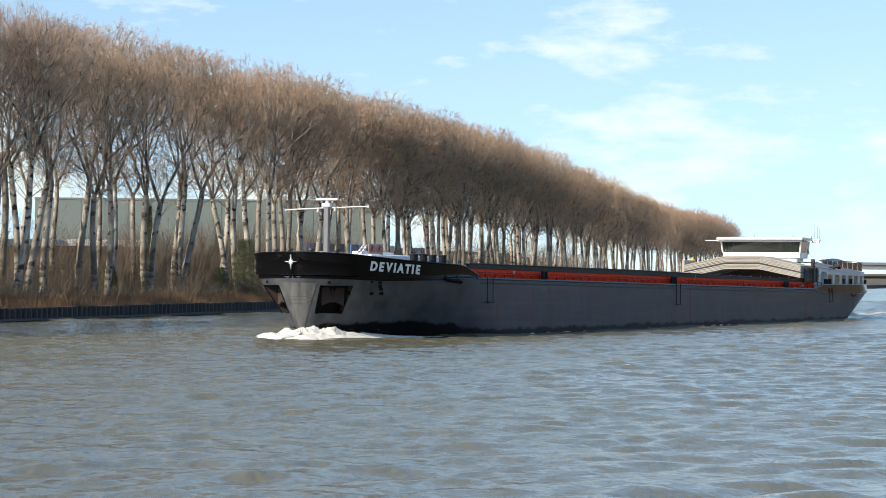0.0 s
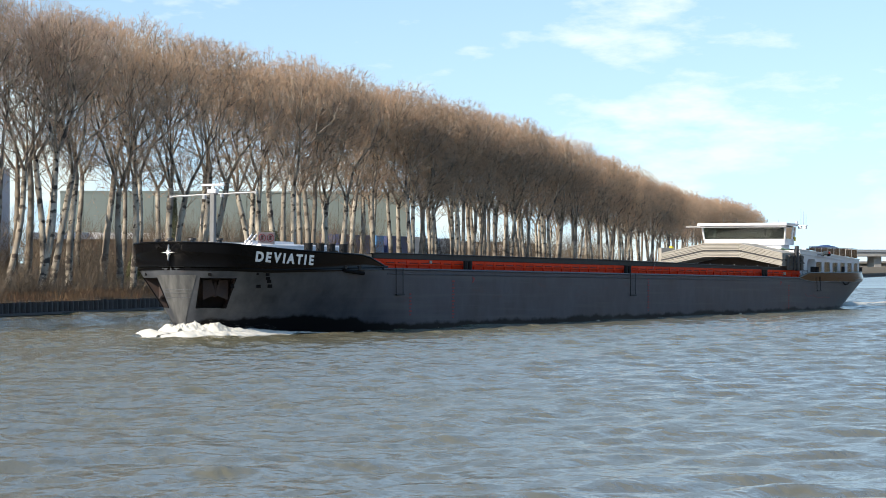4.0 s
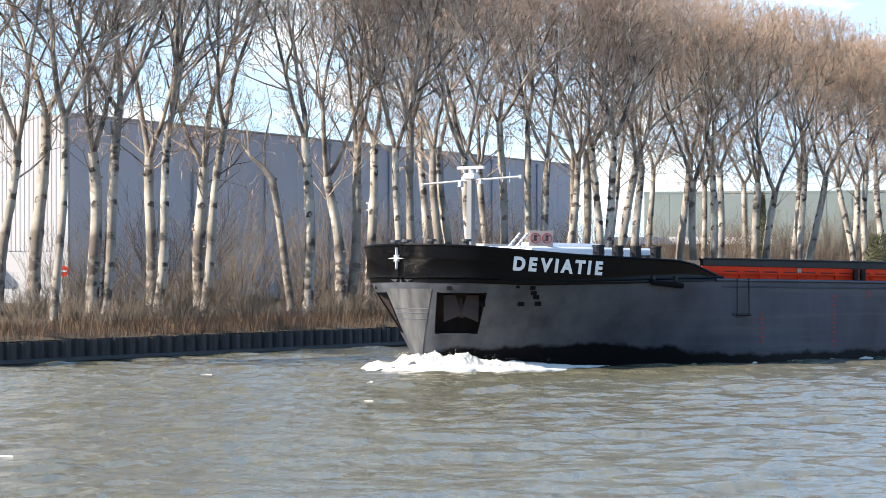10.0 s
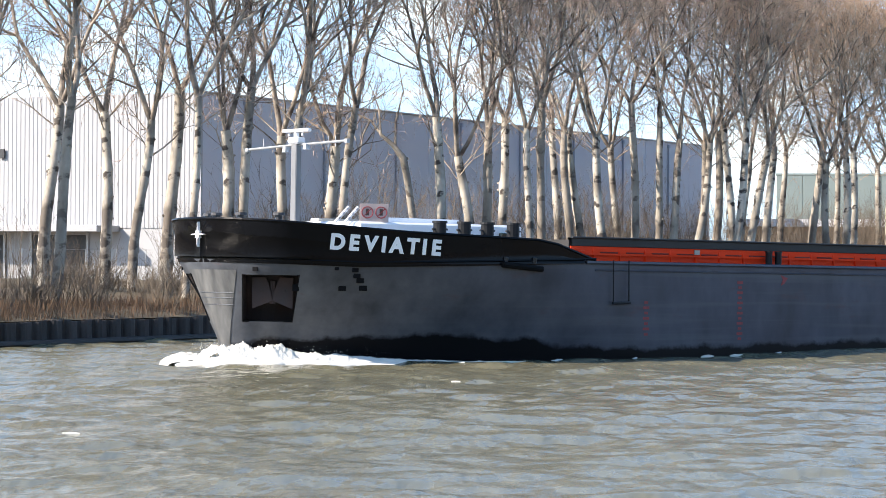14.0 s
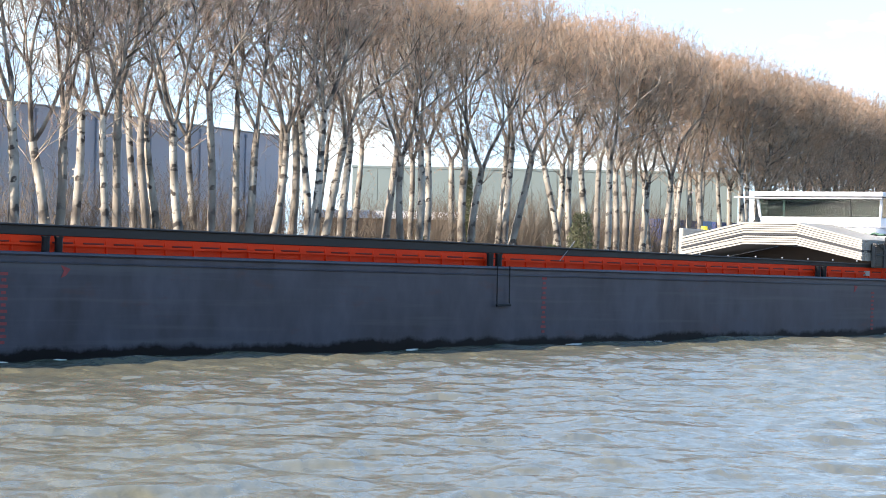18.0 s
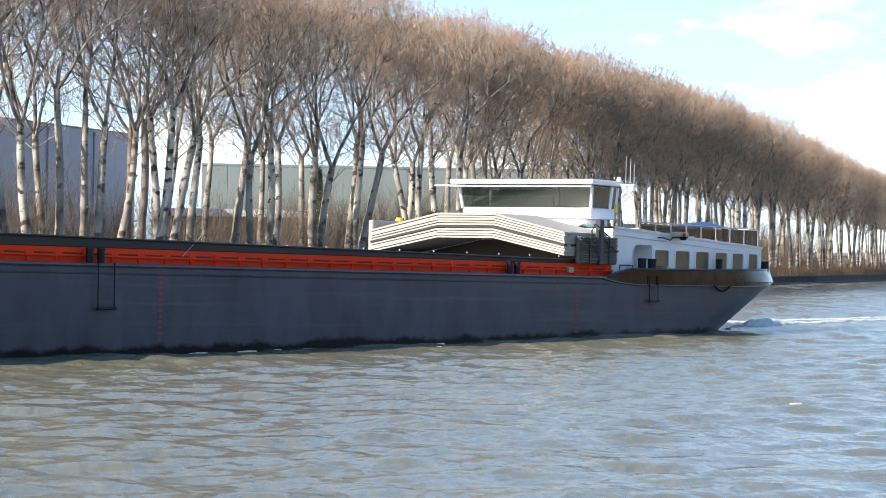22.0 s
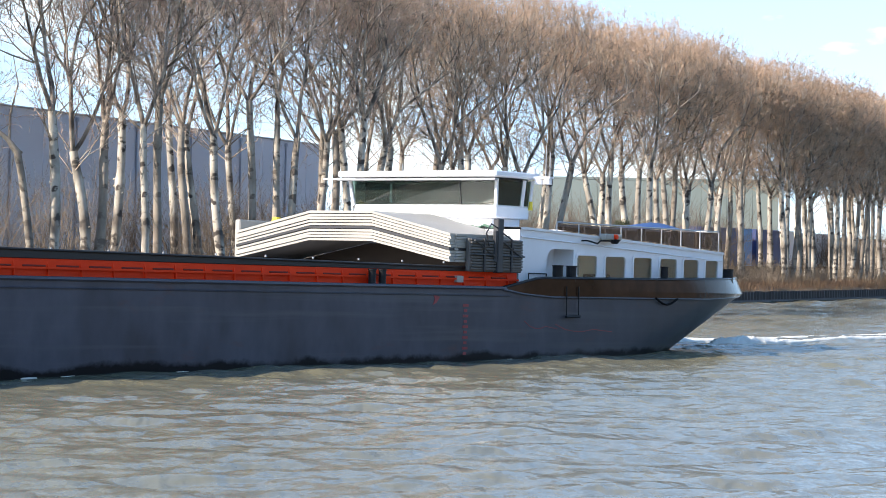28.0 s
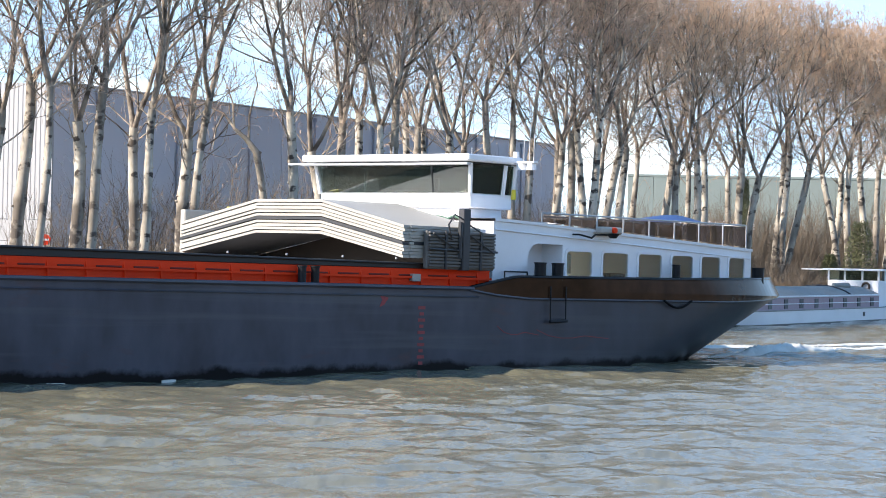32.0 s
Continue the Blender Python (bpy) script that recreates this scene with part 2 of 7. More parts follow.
    chalked.color_ramp.elements[0].color, chalked.color_ramp.elements[1].color = (0.030, 0.035, 0.043, 1), (0.106, 0.115, 0.128, 1)
    l.new(chalk.outputs["Fac"], chalked.inputs["Fac"])
    fmul.operation, fmul.inputs[1].default_value = "MULTIPLY", 0.85
    l.new(fore.outputs["Result"], fmul.inputs[0])
    fmix.data_type = "RGBA"
    l.new(fmul.outputs[0], fmix.inputs[0])
    l.new(old, fmix.inputs[6])
    l.new(chalked.outputs["Color"], fmix.inputs[7])
    old = fmix.outputs[2]
    # shade of the undercut stern, put into the paint colour: darker on the run aft
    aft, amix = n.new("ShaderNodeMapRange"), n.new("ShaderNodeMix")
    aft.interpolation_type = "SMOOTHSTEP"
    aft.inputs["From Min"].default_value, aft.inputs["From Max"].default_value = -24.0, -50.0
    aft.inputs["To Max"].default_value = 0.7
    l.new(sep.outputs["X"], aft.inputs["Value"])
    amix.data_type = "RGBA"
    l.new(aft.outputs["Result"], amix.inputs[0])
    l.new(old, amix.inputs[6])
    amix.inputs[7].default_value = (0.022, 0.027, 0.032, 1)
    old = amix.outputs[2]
    # faint rusty blooms
    rmap, bloom, rrange, rmix = n.new("ShaderNodeMapping"), n.new("ShaderNodeTexNoise"), n.new("ShaderNodeMapRange"), n.new("ShaderNodeMix")
    rmap.inputs["Scale"].default_value = (0.35, 0.35, 1.1)
    l.new(co.outputs["Object"], rmap.inputs["Vector"])
    l.new(rmap.outputs["Vector"], bloom.inputs["Vector"])
    bloom.inputs["Scale"].default_value, bloom.inputs["Detail"].default_value, bloom.inputs["Roughness"].default_value = 1.3, 8, 0.65
    rrange.inputs["From Min"].default_value, rrange.inputs["From Max"].default_value, rrange.inputs["To Max"].default_value = 0.60, 0.74, 0.6
    l.new(bloom.outputs["Fac"], rrange.inputs["Value"])
    rmix.data_type = "RGBA"
    l.new(rrange.outputs["Result"], rmix.inputs[0])
    l.new(old, rmix.inputs[6])
    rmix.inputs[7].default_value = (0.085, 0.045, 0.045, 1)
    old = rmix.outputs[2]
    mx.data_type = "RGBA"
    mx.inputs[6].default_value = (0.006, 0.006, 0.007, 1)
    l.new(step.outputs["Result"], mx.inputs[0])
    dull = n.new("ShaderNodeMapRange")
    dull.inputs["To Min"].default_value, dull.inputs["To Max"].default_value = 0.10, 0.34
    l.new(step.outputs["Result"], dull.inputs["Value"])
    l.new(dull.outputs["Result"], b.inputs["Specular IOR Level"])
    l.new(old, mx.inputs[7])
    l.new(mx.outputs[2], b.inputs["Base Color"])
    return m


def bark_material():
    """Pale bark with dark scars and knots."""
    m = material("pale_bark", (0.64, 0.58, 0.48), 0.85, vary=0.4, scale=0.8, bump=0.6, bump_scale=7.0, dark=(0.12, 0.10, 0.08), stretch=(1, 1, 0.5), spread=0.28)
    n, l = m.node_tree.nodes, m.node_tree.links
    b = n["Principled BSDF"]
    old = b.inputs["Base Color"].links[0].from_socket
    co, mp, v, st, mx = n.new("ShaderNodeTexCoord"), n.new("ShaderNodeMapping"), n.new("ShaderNodeTexNoise"), n.new("ShaderNodeMapRange"), n.new("ShaderNodeMix")
    mp.inputs["Scale"].default_value = (1.6, 1.6, 2.2)
    v.inputs["Scale"].default_value, v.inputs["Detail"].default_value = 1.0, 4
    l.new(co.outputs["Object"], mp.inputs["Vector"])
    l.new(mp.outputs["Vector"], v.inputs["Vector"])
    st.inputs["From Min"].default_value, st.inputs["From Max"].default_value = 0.545, 0.61
    # old, furrowed bark gathers towards the foot
    sep, foot, more = n.new("ShaderNodeSeparateXYZ"), n.new("ShaderNodeMapRange"), n.new("ShaderNodeMath")
    l.new(co.outputs["Object"], sep.inputs["Vector"])
    l.new(sep.outputs["Z"], foot.inputs["Value"])
    foot.inputs["From Min"].default_value, foot.inputs["From Max"].default_value = 0.4, 3.6
    foot.inputs["To Min"].default_value, foot.inputs["To Max"].default_value = 0.075, 0.0
    l.new(v.outputs["Fac"], more.inputs[0])
    l.new(foot.outputs["Result"], more.inputs[1])
    l.new(more.outputs[0], st.inputs["Value"])
    mx.data_type = "RGBA"
    l.new(st.outputs["Result"], mx.inputs[0])
    l.new(old, mx.inputs[6])
    mx.inputs[7].default_value = (0.055, 0.045, 0.038, 1)
    # some stems have greyer, older bark than others
    info, aged, tone = n.new("ShaderNodeObjectInfo"), n.new("ShaderNodeMapRange"), n.new("ShaderNodeMix")
    aged.inputs["From Min"].default_value, aged.inputs["From Max"].default_value, aged.inputs["To Max"].default_value = 0.35, 1.0, 0.72
    l.new(info.outputs["Random"], aged.inputs["Value"])
    tone.data_type = "RGBA"
    l.new(aged.outputs["Result"], tone.inputs[0])
    l.new(mx.outputs[2], tone.inputs[6])
    tone.inputs[7].default_value = (0.19, 0.155, 0.12, 1)
    l.new(tone.outputs[2], b.inputs["Base Color"])
    return m


def glass_material(name, color, rough=0.04):
    m = material(name, color, rough, vary=0.3, scale=1.5, bump=0)
    m.node_tree.nodes["Principled BSDF"].inputs["IOR"].default_value = 1.5
    return m


WATER = water_material()
HULL = hull_material()
BARK = bark_material()
LIMB = material("limb_bark", (0.50, 0.42, 0.33), 0.85, vary=0.5, scale=1.1, bump=0.3, dark=(0.10, 0.080, 0.065), spread=0.25)
TWIG = material("twigs", (0.56, 0.39, 0.26), 0.8, vary=0.2, scale=0.4, bump=0, dark=(0.42, 0.28, 0.19), per_piece=0.12)
THIN_TWIG = material("grey_twigs", (0.52, 0.385, 0.30), 0.8, vary=0.3, scale=0.5, bump=0, dark=(0.34, 0.245, 0.19), per_piece=0.14)
BLACK = material("black_gloss_paint", (0.005, 0.005, 0.006), 0.20, vary=0.3, scale=0.8, bump=0.02, spec=0.14)
COAMING = material("dark_coaming", (0.020, 0.018, 0.017), 0.6, vary=0.4, scale=1.2)
RED = material("orange_red_paint", (0.92, 0.062, 0.012), 0.55, vary=0.15, scale=0.8, dark=(0.80, 0.044, 0.010), spec=0.12)
WHITE = material("white_paint", (0.84, 0.84, 0.85), 0.4, vary=0.10, scale=0.7, bump=0.03, dark=(0.76, 0.76, 0.77))
CREAM = material("cream_aluminium", (0.415, 0.388, 0.338), 0.45, vary=0.16, scale=0.8)
MAST = material("grey_mast_paint", (0.20, 0.205, 0.21), 0.5, vary=0.2, scale=2)
PIPE = material("grey_downpipe", (0.34, 0.36, 0.41), 0.5, vary=0.1)
STEEL = material("galvanised_steel", (0.42, 0.43, 0.44), 0.45, 0.4, vary=0.2, scale=3)
DARK_STEEL = material("dark_steel", (0.035, 0.036, 0.040), 0.5, vary=0.35, scale=2)
BROWN = material("brown_black_bulwark", (0.052, 0.021, 0.010), 0.16, vary=0.5, scale=0.6, dark=(0.014, 0.007, 0.005), bump=0.05, bump_scale=3, spec=0.16)
RUST = material("rust", (0.20, 0.085, 0.045), 0.85, vary=0.4, scale=3, bump=0.3)
GLASS = glass_material("tinted_glass", (0.03, 0.045, 0.040))
GREY_WALL = material("grey_cladding", (0.58, 0.60, 0.65), 0.55, vary=0.08, scale=0.25, bump=0.02)
WHITE_WALL = material("white_cladding", (0.37, 0.37, 0.375), 0.5, vary=0.05, scale=0.3, bump=0.02)
GREEN_WALL = material("pale_green_cladding", (0.225, 0.270, 0.250), 0.6, vary=0.08, scale=0.3)
ROOF = material("bitumen_roof", (0.16, 0.16, 0.16), 0.9, vary=0.2, scale=0.5)
BRICK_WALL = material("brown_brickwork", (0.30, 0.17, 0.10), 0.85, vary=0.25, scale=2.0, bump=0.3)
SOIL = material("bank_soil", (0.16, 0.115, 0.07), 0.95, vary=0.35, scale=0.25, bump=0.6, bump_scale=4.0, dark=(0.10, 0.085, 0.05))
PILE = material("rusted_sheet_pile", (0.060, 0.050, 0.046), 0.7, vary=0.4, scale=2.0, bump=0.3, bump_scale=12, per_piece=0.25)
GRASS = material("dry_grass", (0.185, 0.118, 0.065), 0.9, vary=0.35, scale=0.4, bump=0, dark=(0.125, 0.070, 0.042))
LITTER = material("dead_stems", (0.14, 0.105, 0.07), 0.95, vary=0.4, scale=0.3, bump=0, dark=(0.13, 0.10, 0.065))
STEM = material("shrub_stems", (0.175, 0.138, 0.10), 0.9, vary=0.35, scale=0.8, bump=0, dark=(0.10, 0.078, 0.058), per_piece=0.25)
IVY = material("ivy_leaves", (0.125, 0.128, 0.05), 0.7, vary=0.4, scale=1.5, bump=0, dark=(0.070, 0.080, 0.034))
CONCRETE = material("concrete", (0.36, 0.35, 0.33), 0.85, vary=0.2, scale=0.6, bump=0.2)


# ---- building tools ----
class Shape:
    """Vertices and faces, gathered piece by piece."""

    def __init__(self):
        self.v, self.f = [], []

    def face(self, *pts):
        k = len(self.v)
        self.v += [tuple(p) for p in pts]
        self.f.append(tuple(range(k, k + len(pts))))
        return self

    def box(self, x0, y0, z0, x1, y1, z1, c=0.0, m=None):
        """A box between two corners, with its edges cut by c."""
        o = Vector(((x0 + x1) / 2, (y0 + y1) / 2, (z0 + z1) / 2))
        hx, hy, hz = abs(x1 - x0) / 2, abs(y1 - y0) / 2, abs(z1 - z0) / 2
        c = min(c, hx * 0.45, hy * 0.45, hz * 0.45)
        at = lambda p: (m @ (o + Vector(p))) if m else (o + Vector(p))
        if c <= 0:
            k = len(self.v)
            self.v += [tuple(at((sx * hx, sy * hy, sz * hz))) for sx in (-1, 1) for sy in (-1, 1) for sz in (-1, 1)]
            self.f += [tuple(k + i for i in q) for q in ((0, 1, 3, 2), (4, 6, 7, 5), (0, 4, 5, 1), (2, 3, 7, 6), (0, 2, 6, 4), (1, 5, 7, 3))]
            return self
        k, idx = len(self.v), {}
        for sx in (-1, 1):
            for sy in (-1, 1):
                for sz in (-1, 1):
                    for ax, p in enumerate(((sx * hx, sy * (hy - c), sz * (hz - c)), (sx * (hx - c), sy * hy, sz * (hz - c)), (sx * (hx - c), sy * (hy - c), sz * hz))):
                        idx[sx, sy, sz, ax] = len(self.v)
                        self.v.append(tuple(at(p)))
        quads = []
        for s in (-1, 1):
            quads.append(([idx[s, a, b, 0] for a, b in ((-1, -1), (1, -1), (1, 1), (-1, 1))], (s, 0, 0)))
            quads.append(([idx[a, s, b, 1] for a, b in ((-1, -1), (1, -1), (1, 1), (-1, 1))], (0, s, 0)))
            quads.append(([idx[a, b, s, 2] for a, b in ((-1, -1), (1, -1), (1, 1), (-1, 1))], (0, 0, s)))
        for a in (-1, 1):
            for b in (-1, 1):
                quads.append(([idx[a, b, -1, 0], idx[a, b, 1, 0], idx[a, b, 1, 1], idx[a, b, -1, 1]], (a, b, 0)))
                quads.append(([idx[a, -1, b, 0], idx[a, 1, b, 0], idx[a, 1, b, 2], idx[a, -1, b, 2]], (a, 0, b)))
                quads.append(([idx[-1, a, b, 1], idx[1, a, b, 1], idx[1, a, b, 2], idx[-1, a, b, 2]], (0, a, b)))
                for d in (-1, 1):
                    quads.append(([idx[a, b, d, 0], idx[a, b, d, 1], idx[a, b, d, 2]], (a, b, d)))
        turn = m.to_3x3() if m else None
        for q, out in quads:
            p = [Vector(self.v[i]) for i in q[:3]]
            want = turn @ Vector(out) if turn else Vector(out)
            if (p[1] - p[0]).cross(p[2] - p[0]).dot(want) < 0:
                q = q[::-1]
            self.f.append(tuple(q))
        return self

    def tube(self, a, b, r0, r1=None, n=8, caps=True):
        """A round bar from a to b."""
        a, b = Vector(a), Vector(b)
        r1 = r0 if r1 is None else r1
        d = (b - a).normalized()
        u = d.orthogonal().normalized()
        w = d.cross(u)
        k = len(self.v)
        for p, r in ((a, r0), (b, r1)):
            for i in range(n):
                g = 2 * math.pi * i / n
                self.v.append(tuple(p + u * (math.cos(g) * r) + w * (math.sin(g) * r)))
        for i in range(n):
            j = (i + 1) % n
            self.f.append((k + i, k + j, k + n + j, k + n + i))
        if caps:
            self.f.append(tuple(k + i for i in range(n))[::-1])
            self.f.append(tuple(k + n + i for i in range(n)))
        return self

    def pipe(self, pts, r, n=6):
        """One round bar bent through all the points."""
        pts = [Vector(p) for p in pts]
        k0 = len(self.v)
        u = None
        for i, p in enumerate(pts):
            d = (pts[min(i + 1, len(pts) - 1)] - pts[max(i - 1, 0)]).normalized()
            u = d.orthogonal().normalized() if u is None else (u - d * u.dot(d)).normalized()
            w = d.cross(u)
            for j in range(n):
                g = 2 * math.pi * j / n
                self.v.append(tuple(p + u * (math.cos(g) * r) + w * (math.sin(g) * r)))
        for i in range(len(pts) - 1):
            for j in range(n):
                a, b = k0 + i * n + j, k0 + i * n + (j + 1) % n
                self.f.append((a, b, b + n, a + n))
        e = k0 + (len(pts) - 1) * n
        self.f.append(tuple(range(k0, k0 + n))[::-1])
        self.f.append(tuple(range(e, e + n)))
        return self

    def grid(self, rows, flip=False):
        """A sheet through rows of points."""
        k, w = len(self.v), len(rows[0])
        for row in rows:
            self.v += [tuple(p) for p in row]
        for i in range(len(rows) - 1):
            for j in range(w - 1):
                q = (k + i * w + j, k + i * w + j + 1, k + (i + 1) * w + j + 1, k + (i + 1) * w + j)
                self.f.append(q[::-1] if flip else q)
        return self

    def prism(self, outline, lift):
        """A flat outline given depth along lift."""
        lift = Vector(lift)
        k, n = len(self.v), len(outline)
        self.v += [tuple(p) for p in outline] + [tuple(Vector(p) + lift) for p in outline]
        self.f.append(tuple(range(k, k + n))[::-1])
        self.f.append(tuple(range(k + n, k + 2 * n)))
        self.f += [(k + i, k + (i + 1) % n, k + n + (i + 1) % n, k + n + i) for i in range(n)]
        return self

    def mesh(self, name, mat, smooth=False):
        me = bpy.data.meshes.new(name)
        me.from_pydata(self.v, [], self.f)
        me.materials.append(mat)
        if smooth:
            me.polygons.foreach_set("use_smooth", [True] * len(me.polygons))
        me.update()
        return me


def part(name, shape, mat, parent, label="", smooth=False, at=None):
    """One mesh object under a thing or under a part."""
    ob = new(name, shape if isinstance(shape, bpy.types.Mesh) else shape.mesh(name, mat, smooth))
    ob.parent = parent
    if at is not None:
        ob.matrix_basis = at
    return tagged(ob, label) if label else ob


def thing(name, label, category, group="", kind="", m=None):
    ob = new(name)
    ob.empty_display_size = 0.5
    if m is not None:
        ob.matrix_basis = m
    return tagged(ob, label, category, group, kind)


def solid(name, shape, mat, label, category, kind="", group="", smooth=False, m=None):
    ob = new(name, shape.mesh(name, mat, smooth))
    if m is not None:
        ob.matrix_basis = m
    return tagged(ob, label, category, group, kind)


# ---- plan of the far bank: along it, back from the water, up ----
ALONG, BACK = Vector((0.466, 0.885, 0)), Vector((-0.885, 0.466, 0))
BANK = Vector((0, 152, 0))


def bank(a, d, z=0.0):
    return BANK + ALONG * a + BACK * d + Vector((0, 0, z))


def bank_pose(a, d, z=0.0, turn=0.0):
    p = bank(a, d, z)
    return pose(p.x, p.y, p.z, 0, 0, math.degrees(math.atan2(ALONG.y, ALONG.x)) + turn)


def ground_height(d):
    """The far bank rises behind its sheet piles to a flat verge."""
    return 1.0 + 1.1 * min(1, max(0, (d - 0.3) / 9)) ** 0.8



# ---- water ----
def waves(x, y):
    rng = np.random.RandomState(4)
    z = np.zeros_like(x)
    for i in range(26):
        length = 0.95 * 1.13 ** i
        turn = radians(-78 + rng.normal(0, 42))
        k = 2 * math.pi / length
        ph = k * (x * math.cos(turn) + y * math.sin(turn)) + rng.uniform(0, 6.28)
        amp = 0.0104 * length ** 0.45 if length < 4.0 else 0.0045 * length ** 0.5
        s = np.sin(ph)
        z += amp * (s + 0.12 * s * np.abs(s))
    return z


def make_water():
    s = Shape()
    xs, ys = np.arange(-62, 150.1, 0.34), np.concatenate([np.arange(-18, 120, 0.34), np.arange(120, 330, 0.9)])
    gx, gy = np.meshgrid(xs, ys)
    gz = waves(gx, gy)
    edge = np.minimum.reduce([gx - xs[0], xs[-1] - gx, gy - ys[0], ys[-1] - gy]).clip(0, 6) / 6
    gz *= edge
    w, h = len(xs), len(ys)
    verts = np.stack([gx, gy, gz], -1).reshape(-1, 3)
    i = np.arange(h - 1)[:, None] * w + np.arange(w - 1)[None]
    faces = np.stack([i, i + 1, i + w + 1, i + w], -1).reshape(-1, 4)
    x0, x1, y0, y1 = xs[0], xs[-1], ys[0], ys[-1]
    far = 4000.0
    outer = [(-far, -far, 0), (far, -far, 0), (far, far, 0), (-far, far, 0)]
    k = len(verts)
    # rim of flat water round the rippled sheet
    ring = list(range(0, w)) + list(range(2 * w - 1, h * w, w)) + list(range(h * w - 2, (h - 1) * w - 1, -1)) + list(range((h - 2) * w, 0, -w))
    pv = verts.tolist() + outer
    pf = faces.tolist()
    c = [0, w - 1, h * w - 1, (h - 1) * w]
    pos = [ring.index(q) for q in c]
    for side in range(4):
        a, b = pos[side], pos[(side + 1) % 4]
        run = ring[a:b + 1] if b > a else ring[a:] + [ring[0]]
        pf.append([k + side, k + (side + 1) % 4] + run[::-1])
    me = bpy.data.meshes.new("water")
    me.from_pydata(pv, [], pf)
    me.materials.append(WATER)
    me.polygons.foreach_set("use_smooth", [True] * len(me.polygons))
    ob = new("water", me)
    return tagged(ob, "choppy olive-brown canal water with small wind waves", "water", kind="structure")


water = make_water()


# ---- far bank ----
def make_ground():
    s = Shape()
    rng = random.Random(3)
    aa = [-600, -200] + [x * 4.0 for x in range(-26, 100)] + [430, 600, 1500, 3500]
    dd = [0.25, 0.8, 2, 3.5, 5, 7, 9.5, 13, 18, 26, 60, 200, 700, 3500]
    rows = []
    for a in aa:
        row = []
        for d in dd:
            wob = 0.16 * noise.noise((a * 0.13, d * 0.4, 1.0)) if 0.5 < d < 40 else 0
            p = bank(a, d, ground_height(d) + wob)
            row.append(p)
        rows.append(row)
    s.grid(rows, True)
    return solid("ground", s, SOIL, "brown earth verge behind the sheet-piled bank", "ground", "structure", smooth=True)


ground = make_ground()


def make_near_quay():
    s = Shape()
    s.box(-300, -400, -3, 300, 0.7, 0.4, 0.05)
    return solid("pavement", s, CONCRETE, "plain concrete quay on the near side", "quay", "structure")


make_near_quay()


# ---- far buildings ----
def frame_at(x, y, bearing):
    """Local x runs along the bearing, y to its left."""
    return pose(x, y, 0, 0, 0, 90 - bearing)


def make_warehouse():
    """Its front corner stands nearest; the grey flank runs away along the canal."""
    flank, front, top, base = 83.7, 95.0, 13.62, 1.9
    wh = thing("warehouse", "large warehouse with a grey panelled flank and a white corrugated front", "warehouse", m=frame_at(-30.9, 150, 21.8))
    # local: x along the flank, y to the left along the front
    part("body", Shape().box(0.25, 0.25, base, flank - 0.25, front, top - 0.35), GREY_WALL, wh)
    part("roof", Shape().box(0.1, 0.1, top - 0.35, flank - 0.1, front, top - 0.1), ROOF, wh)
    n = 17
    w = flank / n
    pm = Shape().box(0.03, 0, base, w - 0.03, 0.22, top, 0.02).mesh("panel", GREY_WALL)
    for i in range(n):
        part("panel", pm, None, wh, at=pose(i * w, 0, 0))
    pipe = Shape()
    pipe.tube((0, -0.09, base), (0, -0.09, top - 0.3), 0.07, n=8)
    pipe.box(-0.14, -0.2, top - 0.5, 0.14, 0.0, top - 0.2, 0.02)
    pmesh = pipe.mesh("downpipe", PIPE)
    for i in range(1, n, 2):
        part("downpipe", pmesh, None, wh, at=pose(i * w, 0, 0))
    part("coping", Shape().box(-0.12, -0.1, top, flank + 0.1, 0.35, top + 0.12, 0.02), STEEL, wh)
    s = Shape()
    pts = []
    y = 0.0
    while y < front:
        for dy, dx in ((0, 0), (0.12, 0), (0.17, -0.03), (0.28, -0.03), (0.33, 0)):
            pts.append((dx, y + dy))
        y += 0.33
    s.grid([[(x - 0.02, yy, base + 3.4) for x, yy in pts], [(x - 0.02, yy, top + 0.02) for x, yy in pts]], True)
    part("corrugated_front", s, WHITE_WALL, wh, "white corrugated cladding")
    part("corner_trim", Shape().box(-0.13, -0.13, base, 0.04, 0.1, top + 0.13, 0.015), WHITE_WALL, wh)
    part("plinth_wall", Shape().box(0.02, 0.1, base, 0.22, front, base + 3.4), WHITE_WALL, wh)
    part("canopy", Shape().box(-2.4, 6.0, base + 3.15, 0.1, front - 10, base + 3.55, 0.03), WHITE_WALL, wh)
    for i, y in enumerate((8.5, 15.0, 21.5, 28)):
        d = part("dock_door", Shape().box(-0.04, y, base + 0.02, 0.04, y + 4.2, base + 2.95, 0.02), DARK_STEEL, wh, "dark loading door")
        for e in (y - 0.2, y + 4.2):
            part("door_jamb", Shape().box(-0.1, e, base + 0.02, 0.0, e + 0.2, base + 3.1, 0.01), STEEL, d)
    return wh


make_warehouse()


def make_green_hall():
    hall = thing("industrial_hall", "long pale green metal hall with a flat roof", "industrial hall", m=frame_at(8.2, 300, 94.5))
    # local x runs to the right, y away
    L, D, top, base = 46.5, 40.0, 13.55, 2.0
    part("body", Shape().box(0.2, 0.2, base, L - 0.2, D, top - 0.3), GREEN_WALL, hall)
    part("roof", Shape().box(-0.05, -0.05, top - 0.3, L + 0.05, D + 0.05, top, 0.03), GREEN_WALL, hall)
    pm = Shape().box(0.02, 0, base, 3.08, 0.18, top - 0.32, 0.02).mesh("panel", GREEN_WALL)
    for i in range(15):
        part("panel", pm, None, hall, at=pose(i * 3.1, 0, 0))
    return hall


make_green_hall()


